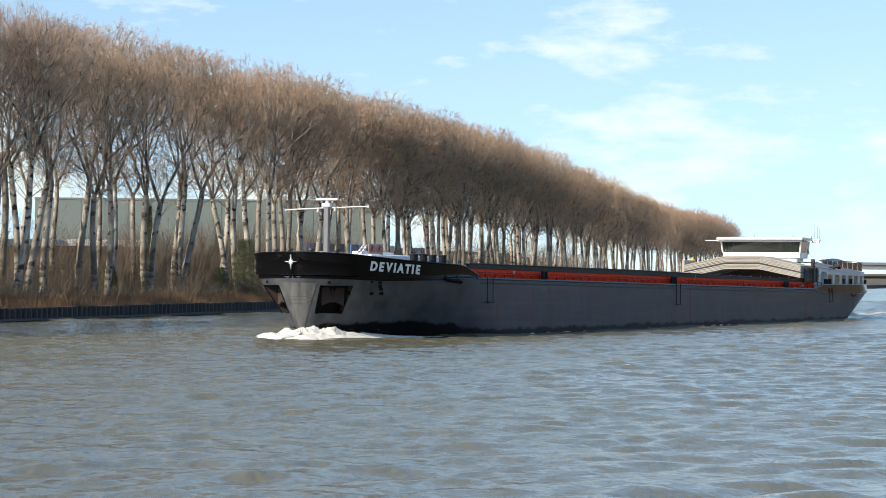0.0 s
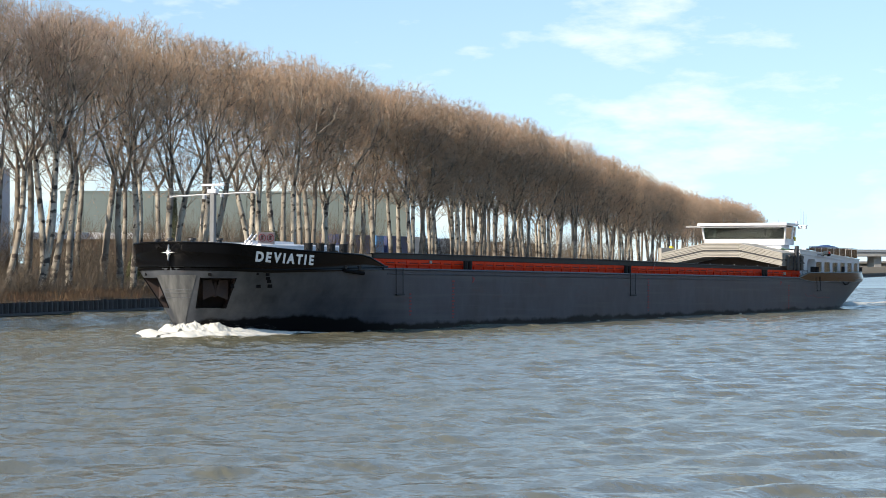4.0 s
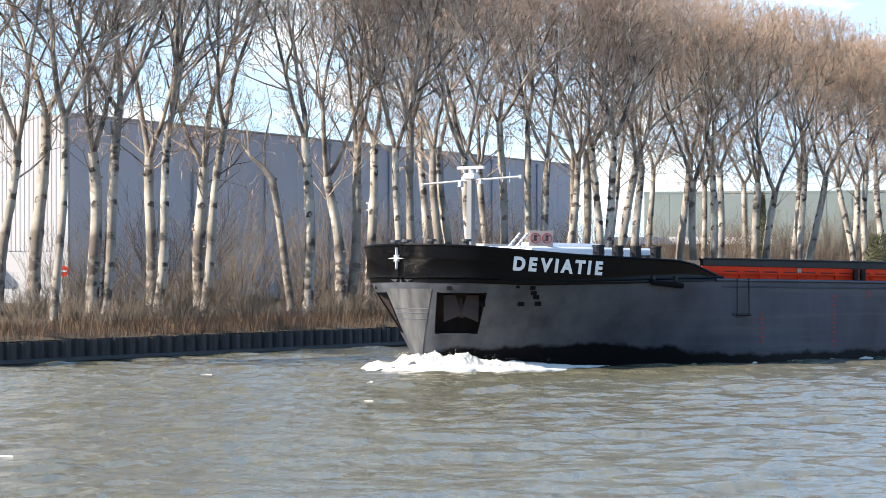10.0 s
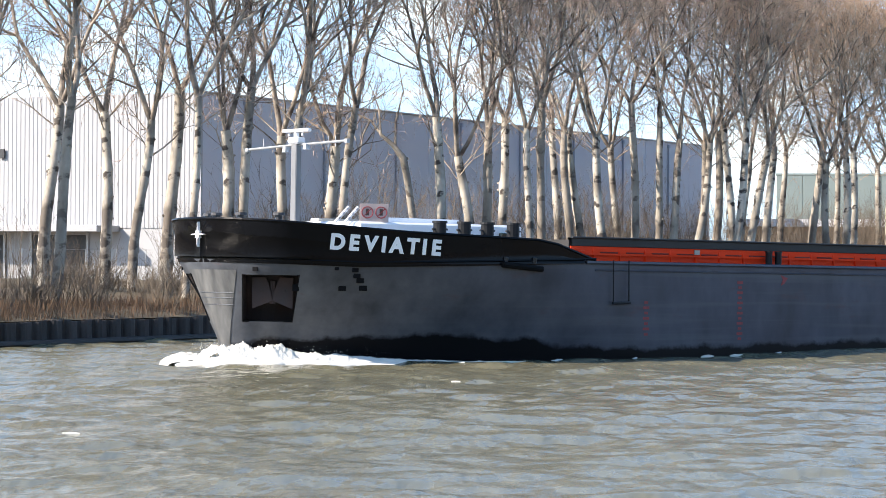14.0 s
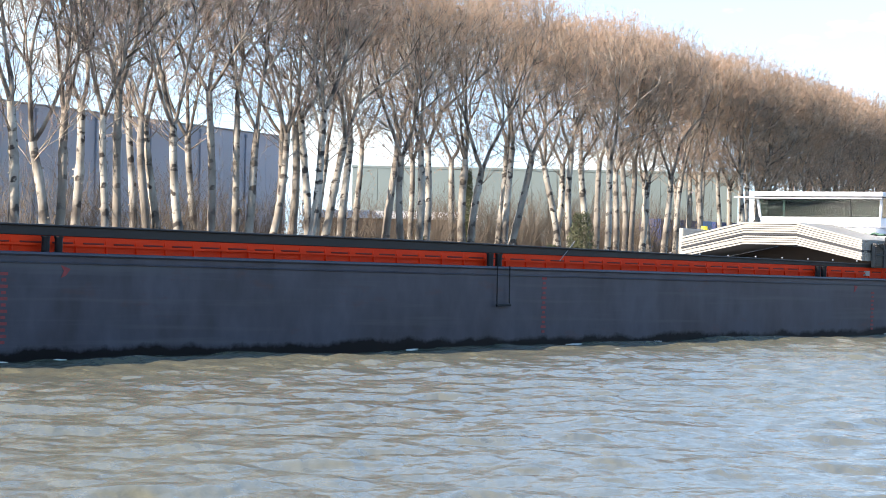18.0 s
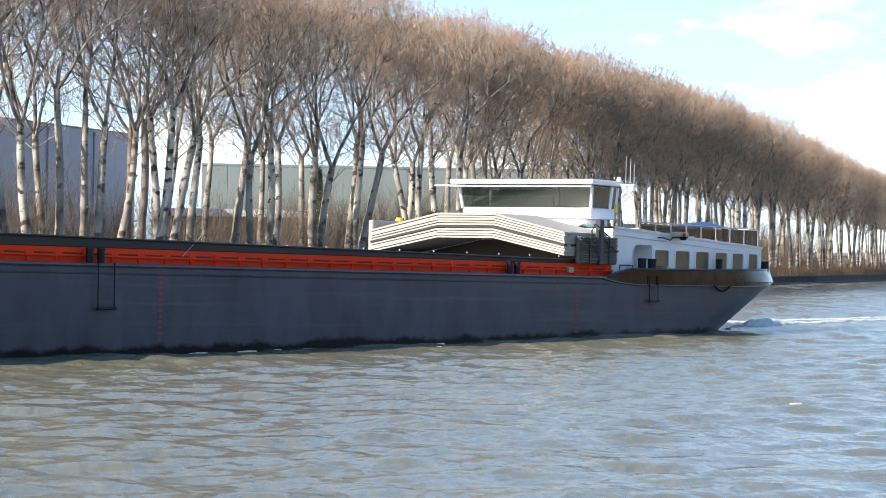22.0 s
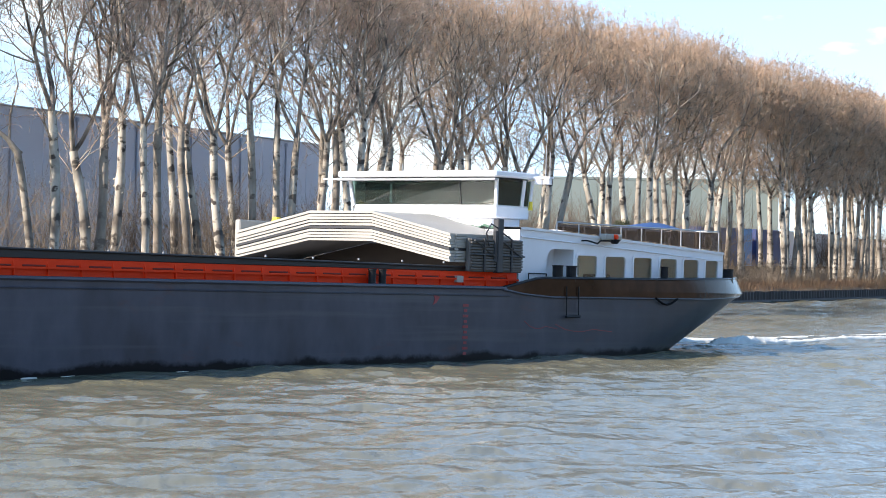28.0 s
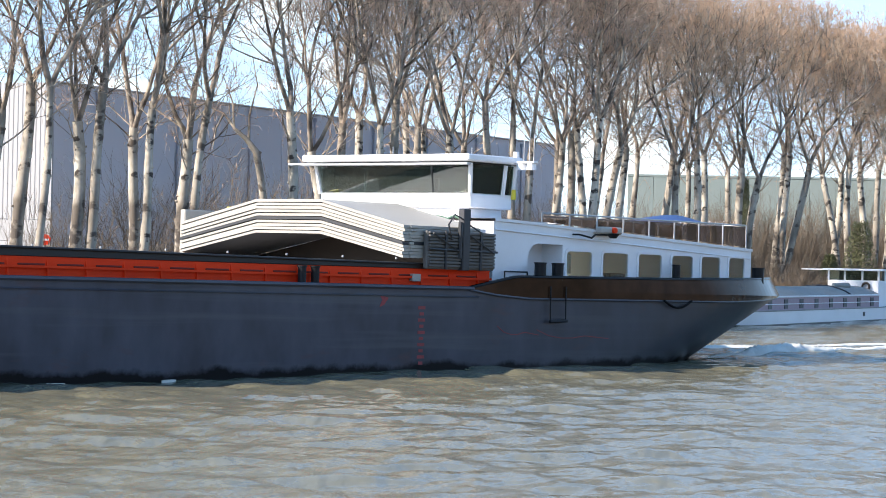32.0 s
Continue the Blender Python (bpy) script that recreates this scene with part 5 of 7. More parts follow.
    for k, hgt in ((90.0, 4.05), (94.4, 3.95), (98.0, 4.1)):
        part("cabin_cupboard", Shape().box(MID - k - 0.5, -0.5, 3.16, MID - k + 0.5, 0.3, hgt - 0.3, 0.03), RUST_DARK, house)
    for side in (1, -1):
        y = side * w
        for a0, ln in wins:
            win = part("window", Shape().box(MID - a0 - ln + 0.02, y - 0.03 - side * 0.03, zlo + 0.02, MID - a0 - 0.02, y + 0.02 - side * 0.03, zhi - 0.02), HOUSE_PANE, b, "tinted deckhouse window")
            win.visible_shadow = False
            mid, up = MID - a0 - ln / 2, (zlo + zhi) / 2
            loop = lambda gx, gz, r, out: [Vector((mid + sx * (gx - r) + r * math.cos(g), y + side * out, up + sz * (gz - r) + r * math.sin(g))) for sx, sz, g0 in ((1, 1, 0), (-1, 1, 90), (-1, -1, 180), (1, -1, 270), (1, 1, 360)) for g in [radians(g0 + d) for d in ((0, 30, 60, 90) if g0 < 360 else (0,))]]
            gx, gz = ln / 2, (zhi - zlo) / 2
            f = Shape().grid([loop(gx + 0.05, gz + 0.05, 0.17, -0.01), loop(gx + 0.05, gz + 0.05, 0.17, 0.045), loop(gx - 0.04, gz - 0.04, 0.13, 0.045), loop(gx - 0.04, gz - 0.04, 0.13, -0.05)], side < 0)
            part("window_frame", f, WHITE, win)
        part("curtain", Shape().box(MID - 89.5, y - side * 0.35 - 0.03, 3.72, MID - 89.1, y - side * 0.35 + 0.03, 4.4), CREAM, house)
        # entrance recess with an arched head
        r = Shape()
        arc = [(86.75, 3.1)] + [(86.75 + 0.55 * (1 - math.cos(g)), 4.17 + 0.55 * math.sin(g)) for g in (0, 0.4, 0.8, 1.2, 1.57)] + [(88.65, 4.72), (88.65, 3.1)]
        rows = [[Vector((MID - s, y, z)) for s, z in arc], [Vector((MID - s, y - side * 0.95, z)) for s, z in arc]]
        r.grid(rows, side > 0)
        r.face(*[p for p in rows[1]])
        cs = [Vector((MID - s, y, z)) for s, z in arc[:6]]
        r.face(*([Vector((MID - 86.75, y, 4.72))] + cs[::-1]))
        part("entrance_recess", r, WHITE, b, "arched entrance recess")
        part("entrance_rail", Shape().pipe([Vector((MID - 85.4, side * 5.2, 3.1)), Vector((MID - 85.4, side * 5.2, 3.72)), Vector((MID - 86.6, side * 5.2, 3.72)), Vector((MID - 86.7, side * 5.2, 3.1))], 0.03), DARK_STEEL, b)
        part("house_trim", Shape().box(MID - 100.1, y + side * 0.0 - 0.02, 3.52, MID - 88.65, y + side * 0.0 + 0.045, 3.58, 0.01), WHITE, house)
        part("cable_tray", Shape().pipe([Vector((MID - s, y + side * 0.03, roof(s) - 0.28)) for s in (85.0, 90, 95, 100.1)], 0.03), WHITE, house)
    # railing with dark wind panels on the roof
    for side in (1, -1):
        y = side * (w - 0.12)
        n = 8
        for i in range(n + 1):
            s = 87.6 + (100.0 - 87.6) * i / n
            part("rail_post", Shape().tube((MID - s, y, roof(s) + 0.1), (MID - s, y, 5.80), 0.028, n=6), STEEL, b)
            if i < n:
                s2 = 87.6 + (100.0 - 87.6) * (i + 1) / n
                g = Shape().face((MID - s - 0.06, y, roof(s) + 0.16), (MID - s2 + 0.06, y, roof(s2) + 0.16), (MID - s2 + 0.06, y, 5.72), (MID - s - 0.06, y, 5.72))
                g.face((MID - s - 0.06, y - 0.012, roof(s) + 0.16), (MID - s2 + 0.06, y - 0.012, roof(s2) + 0.16), (MID - s2 + 0.06, y - 0.012, 5.72), (MID - s - 0.06, y - 0.012, 5.72))
                part("wind_panel", g, SMOKE, b, "smoked glass railing panel")
        part("top_rail", Shape().tube((MID - 87.6, y, 5.80), (MID - 100.0, y, 5.78), 0.03, n=6), STEEL, b)
    part("aft_top_rail", Shape().tube((MID - 100.0, -w + 0.12, 5.78), (MID - 100.0, w - 0.12, 5.78), 0.03, n=6), STEEL, b)
    # terrace furniture
    tarp = Shape()
    rows = []
    for i in range(7):
        f = i / 6
        rows.append([Vector((MID - 97.1 - 2.9 * f, 2.6 + 2.4 * (j / 6 - 0.5), 5.84 + 0.30 * math.sin(math.pi * j / 6) * (0.5 + 0.5 * math.cos(2 * math.pi * (f - 0.35))) + 0.03 * math.sin(7 * f + j))) for j in range(7)])
    tarp.grid(rows)
    part("blue_tarpaulin", tarp, BLUE, b, "blue tarpaulin over the terrace", smooth=True)
    for k in (95.0, 97.6):
        part("terrace_chair", Shape().box(MID - k - 0.3, 1.6, 5.0, MID - k + 0.3, 2.2, 5.45, 0.05).box(MID - k - 0.3, 2.1, 5.4, MID - k + 0.3, 2.2, 5.75, 0.03), DARK_STEEL, b)
    ring(g := Shape(), (MID - 99.3, w - 0.5, 5.3), (0, 1, 0), 0.30, 0.03)
    part("bicycle_wheel", g, CREAM, b)
    # red outboard on a bracket
    g = Shape().box(MID - 91.55, w + 0.08, 5.16, MID - 90.35, w + 0.42, 5.42, 0.06)
    part("bracket_box", g, CREAM, b)
    part("red_lamp", Shape().tube((MID - 91.0, w + 0.36, 5.30), (MID - 91.0, w + 0.52, 5.30), 0.11, 0.10, 14), RED, b)
    part("lamp_bowl", Shape().tube((MID - 91.0, w + 0.40, 5.02), (MID - 91.0, w + 0.40, 5.18), 0.12, 0.24, 12), VENT, b)
    part("lamp_arm", Shape().pipe([(MID - 89.2, w, 5.10), (MID - 89.2, w + 0.3, 5.10), (MID - 89.9, w + 0.3, 5.00), (MID - 90.1, w + 0.3, 5.12), (MID - 91.0, w + 0.3, 5.14)], 0.035), VENT, b)
    # wheelhouse
    a, c, hw = MID - 85.3, MID - 87.55, 3.62
    zf, zs, zt = 5.42, 6.40, 7.40
    wl_ = Shape()
    wl_.box(c + 0.1, -hw + 0.5, 5.3, a - 0.15, hw - 0.35, zs - 0.5, 0.05)
    wl_.box(c, -hw, zs - 0.52, a, hw, zs, 0.04)
    wh = part("wheelhouse", wl_, WHITE, b, "white wheelhouse with raked tinted windows")
    ft, bt = a + 0.16, c - 0.05
    posts = [((a, -hw), (ft, -hw - 0.12)), ((a, hw), (ft, hw + 0.12)), ((c, -hw), (bt, -hw - 0.08)), ((c, hw), (bt, hw + 0.08)), ((a - 1.72, hw), (a - 1.72, hw + 0.12)), ((a - 1.72, -hw), (a - 1.72, -hw - 0.12))]
    for (xa, ya), (xb, yb) in posts:
        part("window_post", Shape().tube((xa, ya, zs - 0.05), (xb, yb, zt + 0.02), 0.085, 0.085, 6), WHITE, wh)
    for y in (1.9,):
        part("window_post", Shape().tube((a, y, zs), (ft, y, zt), 0.03, n=6), DARK_STEEL, wh)
    part("front_pane", Shape().prism([(a, -hw, zs), (a, hw, zs), (ft, hw + 0.1, zt), (ft, -hw - 0.1, zt)], (-0.03, 0, 0)), PANE, wh)
    part("rear_pane", Shape().prism([(c, -hw, zs), (c, hw, zs), (bt, hw, zt), (bt, -hw, zt)], (0.03, 0, 0)), PANE, wh)
    for side in (1, -1):
        for xa, xb in ((a - 0.08, a - 1.64), (a - 1.80, c + 0.08)):
            part("side_pane", Shape().prism([(xa, side * hw, zs), (xb, side * hw, zs), (xb, side * (hw + 0.1), zt), (xa, side * (hw + 0.1), zt)], (0, -side * 0.03, 0)), SIDE_PANE, wh)
    part("cabin_ceiling", Shape().box(c + 0.05, -hw + 0.05, zt - 0.02, a - 0.02, hw - 0.05, zt + 0.07), DARK_STEEL, wh)
    part("rear_blind", Shape().box(c + 0.10, -hw + 0.3, zs - 0.4, c + 0.16, hw - 0.05, zt - 0.05), DARK_STEEL, wh, "dark half-drawn blind")
    part("far_blind", Shape().box(c + 0.2, -hw + 0.12, zs - 0.4, a - 0.5, -hw + 0.18, zt - 0.05), DARK_STEEL, wh)
    part("cabin_floor", Shape().box(c + 0.1, -hw + 0.1, zs - 0.46, a - 0.1, hw - 0.1, zs - 0.42), DARK_STEEL, wh)
    part("console", Shape().box(a - 1.2, -2.4, zs - 0.3, a - 0.5, 2.4, zs + 0.1, 0.05), DARK_STEEL, wh)
    part("helm_chair", Shape().box(a - 1.9, -0.4, zs - 0.4, a - 1.4, 0.4, zs + 0.15, 0.06).box(a - 2.0, -0.4, zs + 0.1, a - 1.85, 0.4, zs + 0.6, 0.05), DARK_STEEL, wh)
    part("wheelhouse_roof", Shape().box(c - 0.08, -hw - 0.42, zt + 0.08, a + 0.62, hw + 0.42, zt + 0.32, 0.05), WHITE, b, "white overhanging wheelhouse roof")
    part("roof_visor", Shape().box(a + 0.45, -hw - 0.40, zt - 0.07, a + 0.66, hw + 0.40, zt + 0.02, 0.02), STEEL, wh)
    for y in (-3.0, -1.5, 0, 1.5, 3.0):
        part("wiper", Shape().box(a + 0.30, y - 0.12, zt - 0.12, a + 0.42, y + 0.12, zt - 0.03, 0.02), DARK_STEEL, wh)
    part("side_yard", Shape().box(a - 0.1, -hw - 1.7, zt + 0.0, a + 0.02, -hw - 0.4, zt + 0.07, 0.015), WHITE, wh)
    part("side_shelf", Shape().box(c + 0.1, hw + 0.2, zt + 0.10, c + 0.4, hw + 1.25, zt + 0.18, 0.015), WHITE, wh)
    for x, y, hgt in ((c + 0.25, hw + 0.7, 1.2), (c + 0.25, hw + 0.95, 1.1), (c + 0.25, hw + 1.15, 0.8), (a - 1, -1.0, 0.35), (a - 1.2, 2.6, 0.3), (c + 0.4, -2.6, 0.4)):
        part("aerial", Shape().tube((x, y, zt + 0.12), (x, y, zt + 0.34 + hgt), 0.022, 0.014, 6), STEEL, wh)
    for y in (hw + 0.62, hw + 1.05):
        part("radar_dome", Shape().tube((c + 0.25, y, zt - 0.12), (c + 0.25, y, zt + 0.12), 0.18, 0.15, 12), WHITE, wh)
    part("horn", Shape().tube((c + 0.2, hw + 0.3, zt + 0.30), (c + 0.2, hw + 0.3, zt + 0.52), 0.13, 0.10, 10), WHITE, wh)
    part("yellow_lamp", Shape().tube((c + 0.0, hw + 0.06, zs - 0.15), (c + 0.0, hw + 0.06, zs + 0.20), 0.10, 0.08, 10), YELLOW, wh)
    # stacked hatch covers, each one bent plate
    prof = [(-5.35, 0.0), (-1.55, 0.80), (1.55, 0.80), (5.35, 0.0)]
    fx, bx = MID - 80.1, MID - 83.9
    for i in range(10):
        z = 4.06 + 0.108 * i
        gap = 0.02 if i != 5 else 0.0
        g = Shape()
        off = 0.05 * math.sin(i * 2.1)
        th = 0.094
        rows = []
        for x, dz in ((fx + off, 0), (fx + off, th), (bx + off, th), (bx + off, 0)):
            rows.append([Vector((x, y, z + h * (0.92 + 0.012 * i) + dz)) for y, h in prof])
        g.grid(rows + rows[:1])
        for e in (0, 3):
            q = [rows[k][e] for k in range(4)]
            g.face(*(q if e else q[::-1]))
        part("hatch_cover", g, CREAM if i != 4 else DARK_STEEL, b, "cream bent aluminium hatch cover" if i != 4 else "dark gap frame between hatch covers")
        for side in (1, -1):
            part("cover_foot", Shape().box(fx - 0.5 + off, side * 5.35 - 0.04, z, fx - 0.3 + off, side * 5.35 + 0.06, z + 0.08, 0.01), CREAM, b)
    part("hatch_support", Shape().prism([(bx - 0.2, -5.2, 3.1), (bx - 0.2, 5.2, 3.1), (bx - 0.2, 5.2, 4.05), (bx - 0.2, 1.5, 4.78), (bx - 0.2, -1.5, 4.78), (bx - 0.2, -5.2, 4.05)], (0.3, 0, 0)), RUST_DARK, b, "dark brown bulkhead under the covers")
    # travelling hatch crane
    for side in (1, -1):
        cr = part("hatch_crane_leg", Shape().box(MID - 84.4, side * 5.49 - 0.10, 3.72, MID - 81.0, side * 5.49 + 0.10, 4.98, 0.04), CRATE, b, "grey ribbed hatch crane leg")
        for k in range(2):
            xa = MID - 81.05 - 1.75 * k
            for r in range(11):
                zz = 3.80 + 0.108 * r
                part("rib", Shape().box(xa - 1.55, side * 5.60 - 0.05, zz, xa, side * (5.63 + 0.02 * (r % 2)) + 0.03, zz + 0.075, 0.012), CRATE, cr)
            part("brace", Shape().tube((xa - 0.1, side * 5.72, 4.9), (xa - 1.4, side * 5.72, 4.3), 0.03, n=5), DARK_STEEL, cr)
            part("clamp_bar", Shape().box(xa - 0.80, side * 5.68 - 0.03, 3.72, xa - 0.72, side * 5.68 + 0.05, 5.0, 0.01), DARK_STEEL, cr)
        part("clamp_rail", Shape().tube((MID - 81.0, side * 5.70, 4.38), (MID - 84.4, side * 5.70, 4.34), 0.035, n=6), DARK_STEEL, cr)
        part("hydraulic_post", Shape().box(MID - 82.95, side * 5.6 - 0.12, 3.7, MID - 82.6, side * 5.6 + 0.16, 5.75, 0.03), DARK_STEEL, cr)
        part("cylinder", Shape().tube((MID - 82.5, side * 5.7, 4.1), (MID - 82.5, side * 5.7, 5.3), 0.07, 0.07, 8), DARK_STEEL, cr)
        part("hydraulic_hose", Shape().pipe([(MID - 82.6, side * 5.7, 5.4), (MID - 82.2, side * 5.7, 5.55), (MID - 81.9, side * 5.7, 5.2), (MID - 82.1, side * 5.7, 4.7)], 0.03), DARK_STEEL, cr)
        part("hydraulic_hose", Shape().pipe([(MID - 83.0, side * 5.7, 5.2), (MID - 83.5, side * 5.7, 5.0), (MID - 83.7, side * 5.7, 4.5)], 0.03), DARK_STEEL, cr)
    beam = Shape()
    ys = [(-4.9, 4.95), (-1.5, 5.62), (1.5, 5.62), (4.9, 4.95)]
    rows = [[Vector((MID - 82.2 - dx, y, z + dz)) for y, z in ys] for dx, dz in ((0, 0), (0, 0.16), (0.5, 0.16), (0.5, 0))]
    beam.grid(rows + rows[:1])
    part("crane_beam", beam, CREAM, b, "cream bent crane beam over the covers")
    part("crane_beam_rail", Shape().pipe([Vector((MID - 82.1, 1.0, 5.86)), Vector((MID - 82.1, 3.2, 5.5)), Vector((MID - 82.1, 4.7, 5.16))], 0.05), DARK_STEEL, b)
    part("far_crane_box", Shape().box(MID - 83.3, -5.70, 3.75, MID - 80.35, -5.42, 5.58, 0.04), CREAM, b, "pale box of the hatch crane on the far gangway")
    part("yellow_buoy", Shape().tube((MID - 82.7, -5.55, 5.56), (MID - 82.7, -5.55, 5.76), 0.22, 0.16, 10), YELLOW, b)
    part("rope_bundle", Shape().pipe([(MID - 84.3, 2.0 + 0.3 * i, 5.5 + 0.06 * math.sin(i * 2.3)) for i in range(9)], 0.06), ROPE, b)
    part("stay_line", Shape().tube((MID - 53.5, HALF - 0.3, 3.5), (MID - 55.0, HALF - 0.6, 4.35), 0.015, n=5), STEEL, b)


RUST_DARK = material("dark_brown_steel", (0.075, 0.050, 0.034), 0.7, vary=0.4, scale=0.8)
SIGN = material("white_sign", (0.42, 0.34, 0.31), 0.5, vary=0.05)
MARK = material("faded_red_marks", (0.33, 0.050, 0.055), 0.6, vary=0.4, scale=5)
RING = material("faded_red_ring", (0.30, 0.035, 0.04), 0.6, vary=0.2, scale=4)
BLUE = material("blue_tarpaulin", (0.03, 0.07, 0.20), 0.5, vary=0.2, scale=2)
YELLOW = material("yellow_plastic", (0.75, 0.60, 0.04), 0.5, vary=0.1)
ROPE = material("green_rope", (0.10, 0.20, 0.14), 0.8, vary=0.4, scale=12)
CRATE = material("grey_ribbed_steel", (0.125, 0.118, 0.108), 0.6, vary=0.3, scale=3)


def pane_material(name, tint, clear, ior=1.5):
    """Tinted glass: clear is the share that goes through, the rest is a dark film."""
    m = bpy.data.materials.new(name)
    m.use_nodes = True
    n = m.node_tree.nodes
    b = n["Principled BSDF"]
    b.inputs["Base Color"].default_value = (*tint, 1)
    b.inputs["Roughness"].default_value = 0.02
    b.inputs["IOR"].default_value = ior
    b.inputs["Transmission Weight"].default_value = clear
    return m


PANE = pane_material("tinted_pane", (0.26, 0.33, 0.29), 0.94, 1.36)
SIDE_PANE = pane_material("tinted_side_pane", (0.22, 0.30, 0.26), 0.96, 1.14)
HOUSE_PANE = pane_material("house_pane", (0.80, 0.86, 0.76), 0.96, 1.4)
SMOKE = pane_material("smoked_panel", (0.27, 0.24, 0.23), 0.95, 1.45)

dress_bow(barge)
dress_sides(barge)
dress_stern(barge)



# ---- bow wave and wake ----
FOAM = material("white_foam", (0.70, 0.69, 0.64), 0.8, vary=0.3, scale=2.5, bump=1.0, bump_scale=16.0, dark=(0.68, 0.665, 0.60))


def foam_ridge(shape, path, seed, across=11, steps=60, rough=0.16):
    """A broken crest of foam along a path of (forward, side, height, half width)."""
    p = np.array(path, float)
    f = np.linspace(0, len(p) - 1, steps)
    q = np.stack([np.interp(f, np.arange(len(p)), p[:, k]) for k in range(4)], 1)
    rows = []
    for i in range(steps):
        a, b = q[max(i - 1, 0)], q[min(i + 1, steps - 1)]
        d = Vector((b[0] - a[0], b[1] - a[1], 0)).normalized()
        n = Vector((-d.y, d.x, 0))
        row = []
        for j in range(across):
            w = 2 * j / (across - 1) - 1
            edge = 1 + 0.45 * noise.noise((q[i][0] * 1.9, w * 1.2 + q[i][1] * 1.9, seed))
            h = q[i][2] * max(0.0, 1 - abs(w) ** 1.6) * (0.88 + 0.20 * noise.noise((q[i][0] * 1.7, w * 1.6 + q[i][1], seed + 5)))
            h += rough * q[i][2] * noise.noise((q[i][0] * 5.0, w * 4.0, seed + 9))
            x, y = q[i][0], q[i][1] + w * q[i][3]
            h += q[i][2] * (0.16 * noise.noise((x * 4, y * 4, seed)) + 0.15 * noise.noise((x * 10, y * 10, seed)) + 0.10 * noise.noise((x * 21, y * 21, seed))) * (1 - w * w)
            row.append(Vector((q[i][0], q[i][1], 0)) + n * (w * q[i][3] * edge) + Vector((0, 0, max(-0.12, h) if abs(w) < 0.99 else -0.15)))
        rows.append(row)
    shape.grid(rows)


def make_waves():
    s = Shape()
    at = lambda a, u, h, w: (MID - a, u, h, w)
    by = lambda a, off: half_at(max(a, 1.1), 0.1) + off
    for side in (1, -1):
        tall = 1.25 if side > 0 else 1.0
        foam_ridge(s, [at(0.35, -side * 0.5, 0.40, 0.55), at(0.5, side * 0.1, 0.50 * tall, 0.55), at(0.9, side * by(0.9, 0.25), 0.62 * tall, 0.55), at(2.0, side * by(2.0, 0.35), 0.60 * tall, 0.6), at(3.2, side * by(3.2, 0.45), 0.36 * tall, 0.55), at(4.6, side * by(4.6, 0.5), 0.26 * tall, 0.45), at(6.5, side * by(6.5, 0.5), 0.13 * tall, 0.26), at(8.5, side * by(8.5, 0.4), 0.06, 0.15), at(11.0, side * by(11, 0.25), 0.03, 0.07)], 3.0 + side, 27, 240, 0.05)
        foam_ridge(s, [at(-0.6, -side * 0.5, 0.20, 0.9), at(0.2, side * 1.3, 0.34, 0.8), at(1.5, side * 2.5, 0.28, 0.7), at(3.4, side * 3.6, 0.14, 0.45), at(5.2, side * 4.5, 0.04, 0.15)], 7.0 + side, 19, 120, 0.08)
    rng = random.Random(2)
    for i in range(120):
        a = 0.4 + 5.5 * rng.random() ** 1.5
        u = by(a, 0.35) + rng.gauss(0, 0.25)
        z = abs(rng.gauss(0, 0.14)) + lerp_in(a, (0, 2, 6), (0.5, 0.5, 0.15))
        r = rng.uniform(0.008, 0.02)
        for side in (1, -1):
            c = Vector((MID - a, side * u, z))
            s.face(c + Vector((r, 0, 0)), c + Vector((0, r, 0)), c + Vector((0, 0, r * 1.5)))
            s.face(c + Vector((-r, 0, 0)), c + Vector((0, -r, 0)), c + Vector((0, 0, r * 1.5)))
    bow = solid("bow_wave", s, FOAM, "white breaking bow wave round the barge's stem", "bow wave", group="foam of the barge", smooth=True)
    s = Shape()
    for side, near in ((1, 1.0), (-1, 0.5)):
        foam_ridge(s, [at(99.5, side * 3.6, 0.05, 0.2), at(101.5, side * 3.0, 0.16, 0.3), at(103.5, side * 2.4, 0.10, 0.25), at(105, side * 2.1, 0.36 * near, 0.4), at(108, side * 1.7, 0.42 * near, 0.45), at(111, side * 1.4, 0.20 * near, 0.35), at(114, side * 1.4, 0.10, 0.25), at(118, side * 1.5, 0.24 * near, 0.35), at(123, side * 1.6, 0.16 * near, 0.3), at(131, side * 1.8, 0.15 * near, 0.3), at(150, side * 2.4, 0.06, 0.25)], 23.0 + side, 15, 420, 0.2)
    wake = solid("stern_wake", s, FOAM, "white foaming wake behind the barge's stern", "wake", group="foam of the barge", smooth=True)
    s = Shape()
    a = 9.0
    while a < 95:
        ln = rng.uniform(0.3, 1.3)
        if rng.random() < (0.9 if a < 30 else 0.5):
            foam_ridge(s, [at(a, by(a, 0.1), 0.01, 0.03), at(a + ln * 0.5, by(a, 0.13), 0.03 if a > 30 else 0.07, 0.04 if a > 30 else 0.09), at(a + ln, by(a + ln, 0.1), 0.01, 0.02)], a, 5, 10, 0.5)
        a += ln + rng.uniform(0.5, 4)
    side_foam = tagged(solid("side_foam", s, FOAM, "thin broken foam line along the hull", "foam", group="foam of the barge"), kind="stuff")
    s = Shape()
    for i in range(11):
        y = rng.uniform(36, 150)
        x = rng.uniform(-0.24, 0.42) * y
        ln = rng.uniform(0.08, 0.22)
        foam_ridge(s, [(x, y, 0.002, 0.012), (x + ln, y + rng.uniform(-0.08, 0.08), 0.012, rng.uniform(0.012, 0.03)), (x + 2 * ln, y, 0.002, 0.012)], i * 1.7, 5, 7, 0.5)
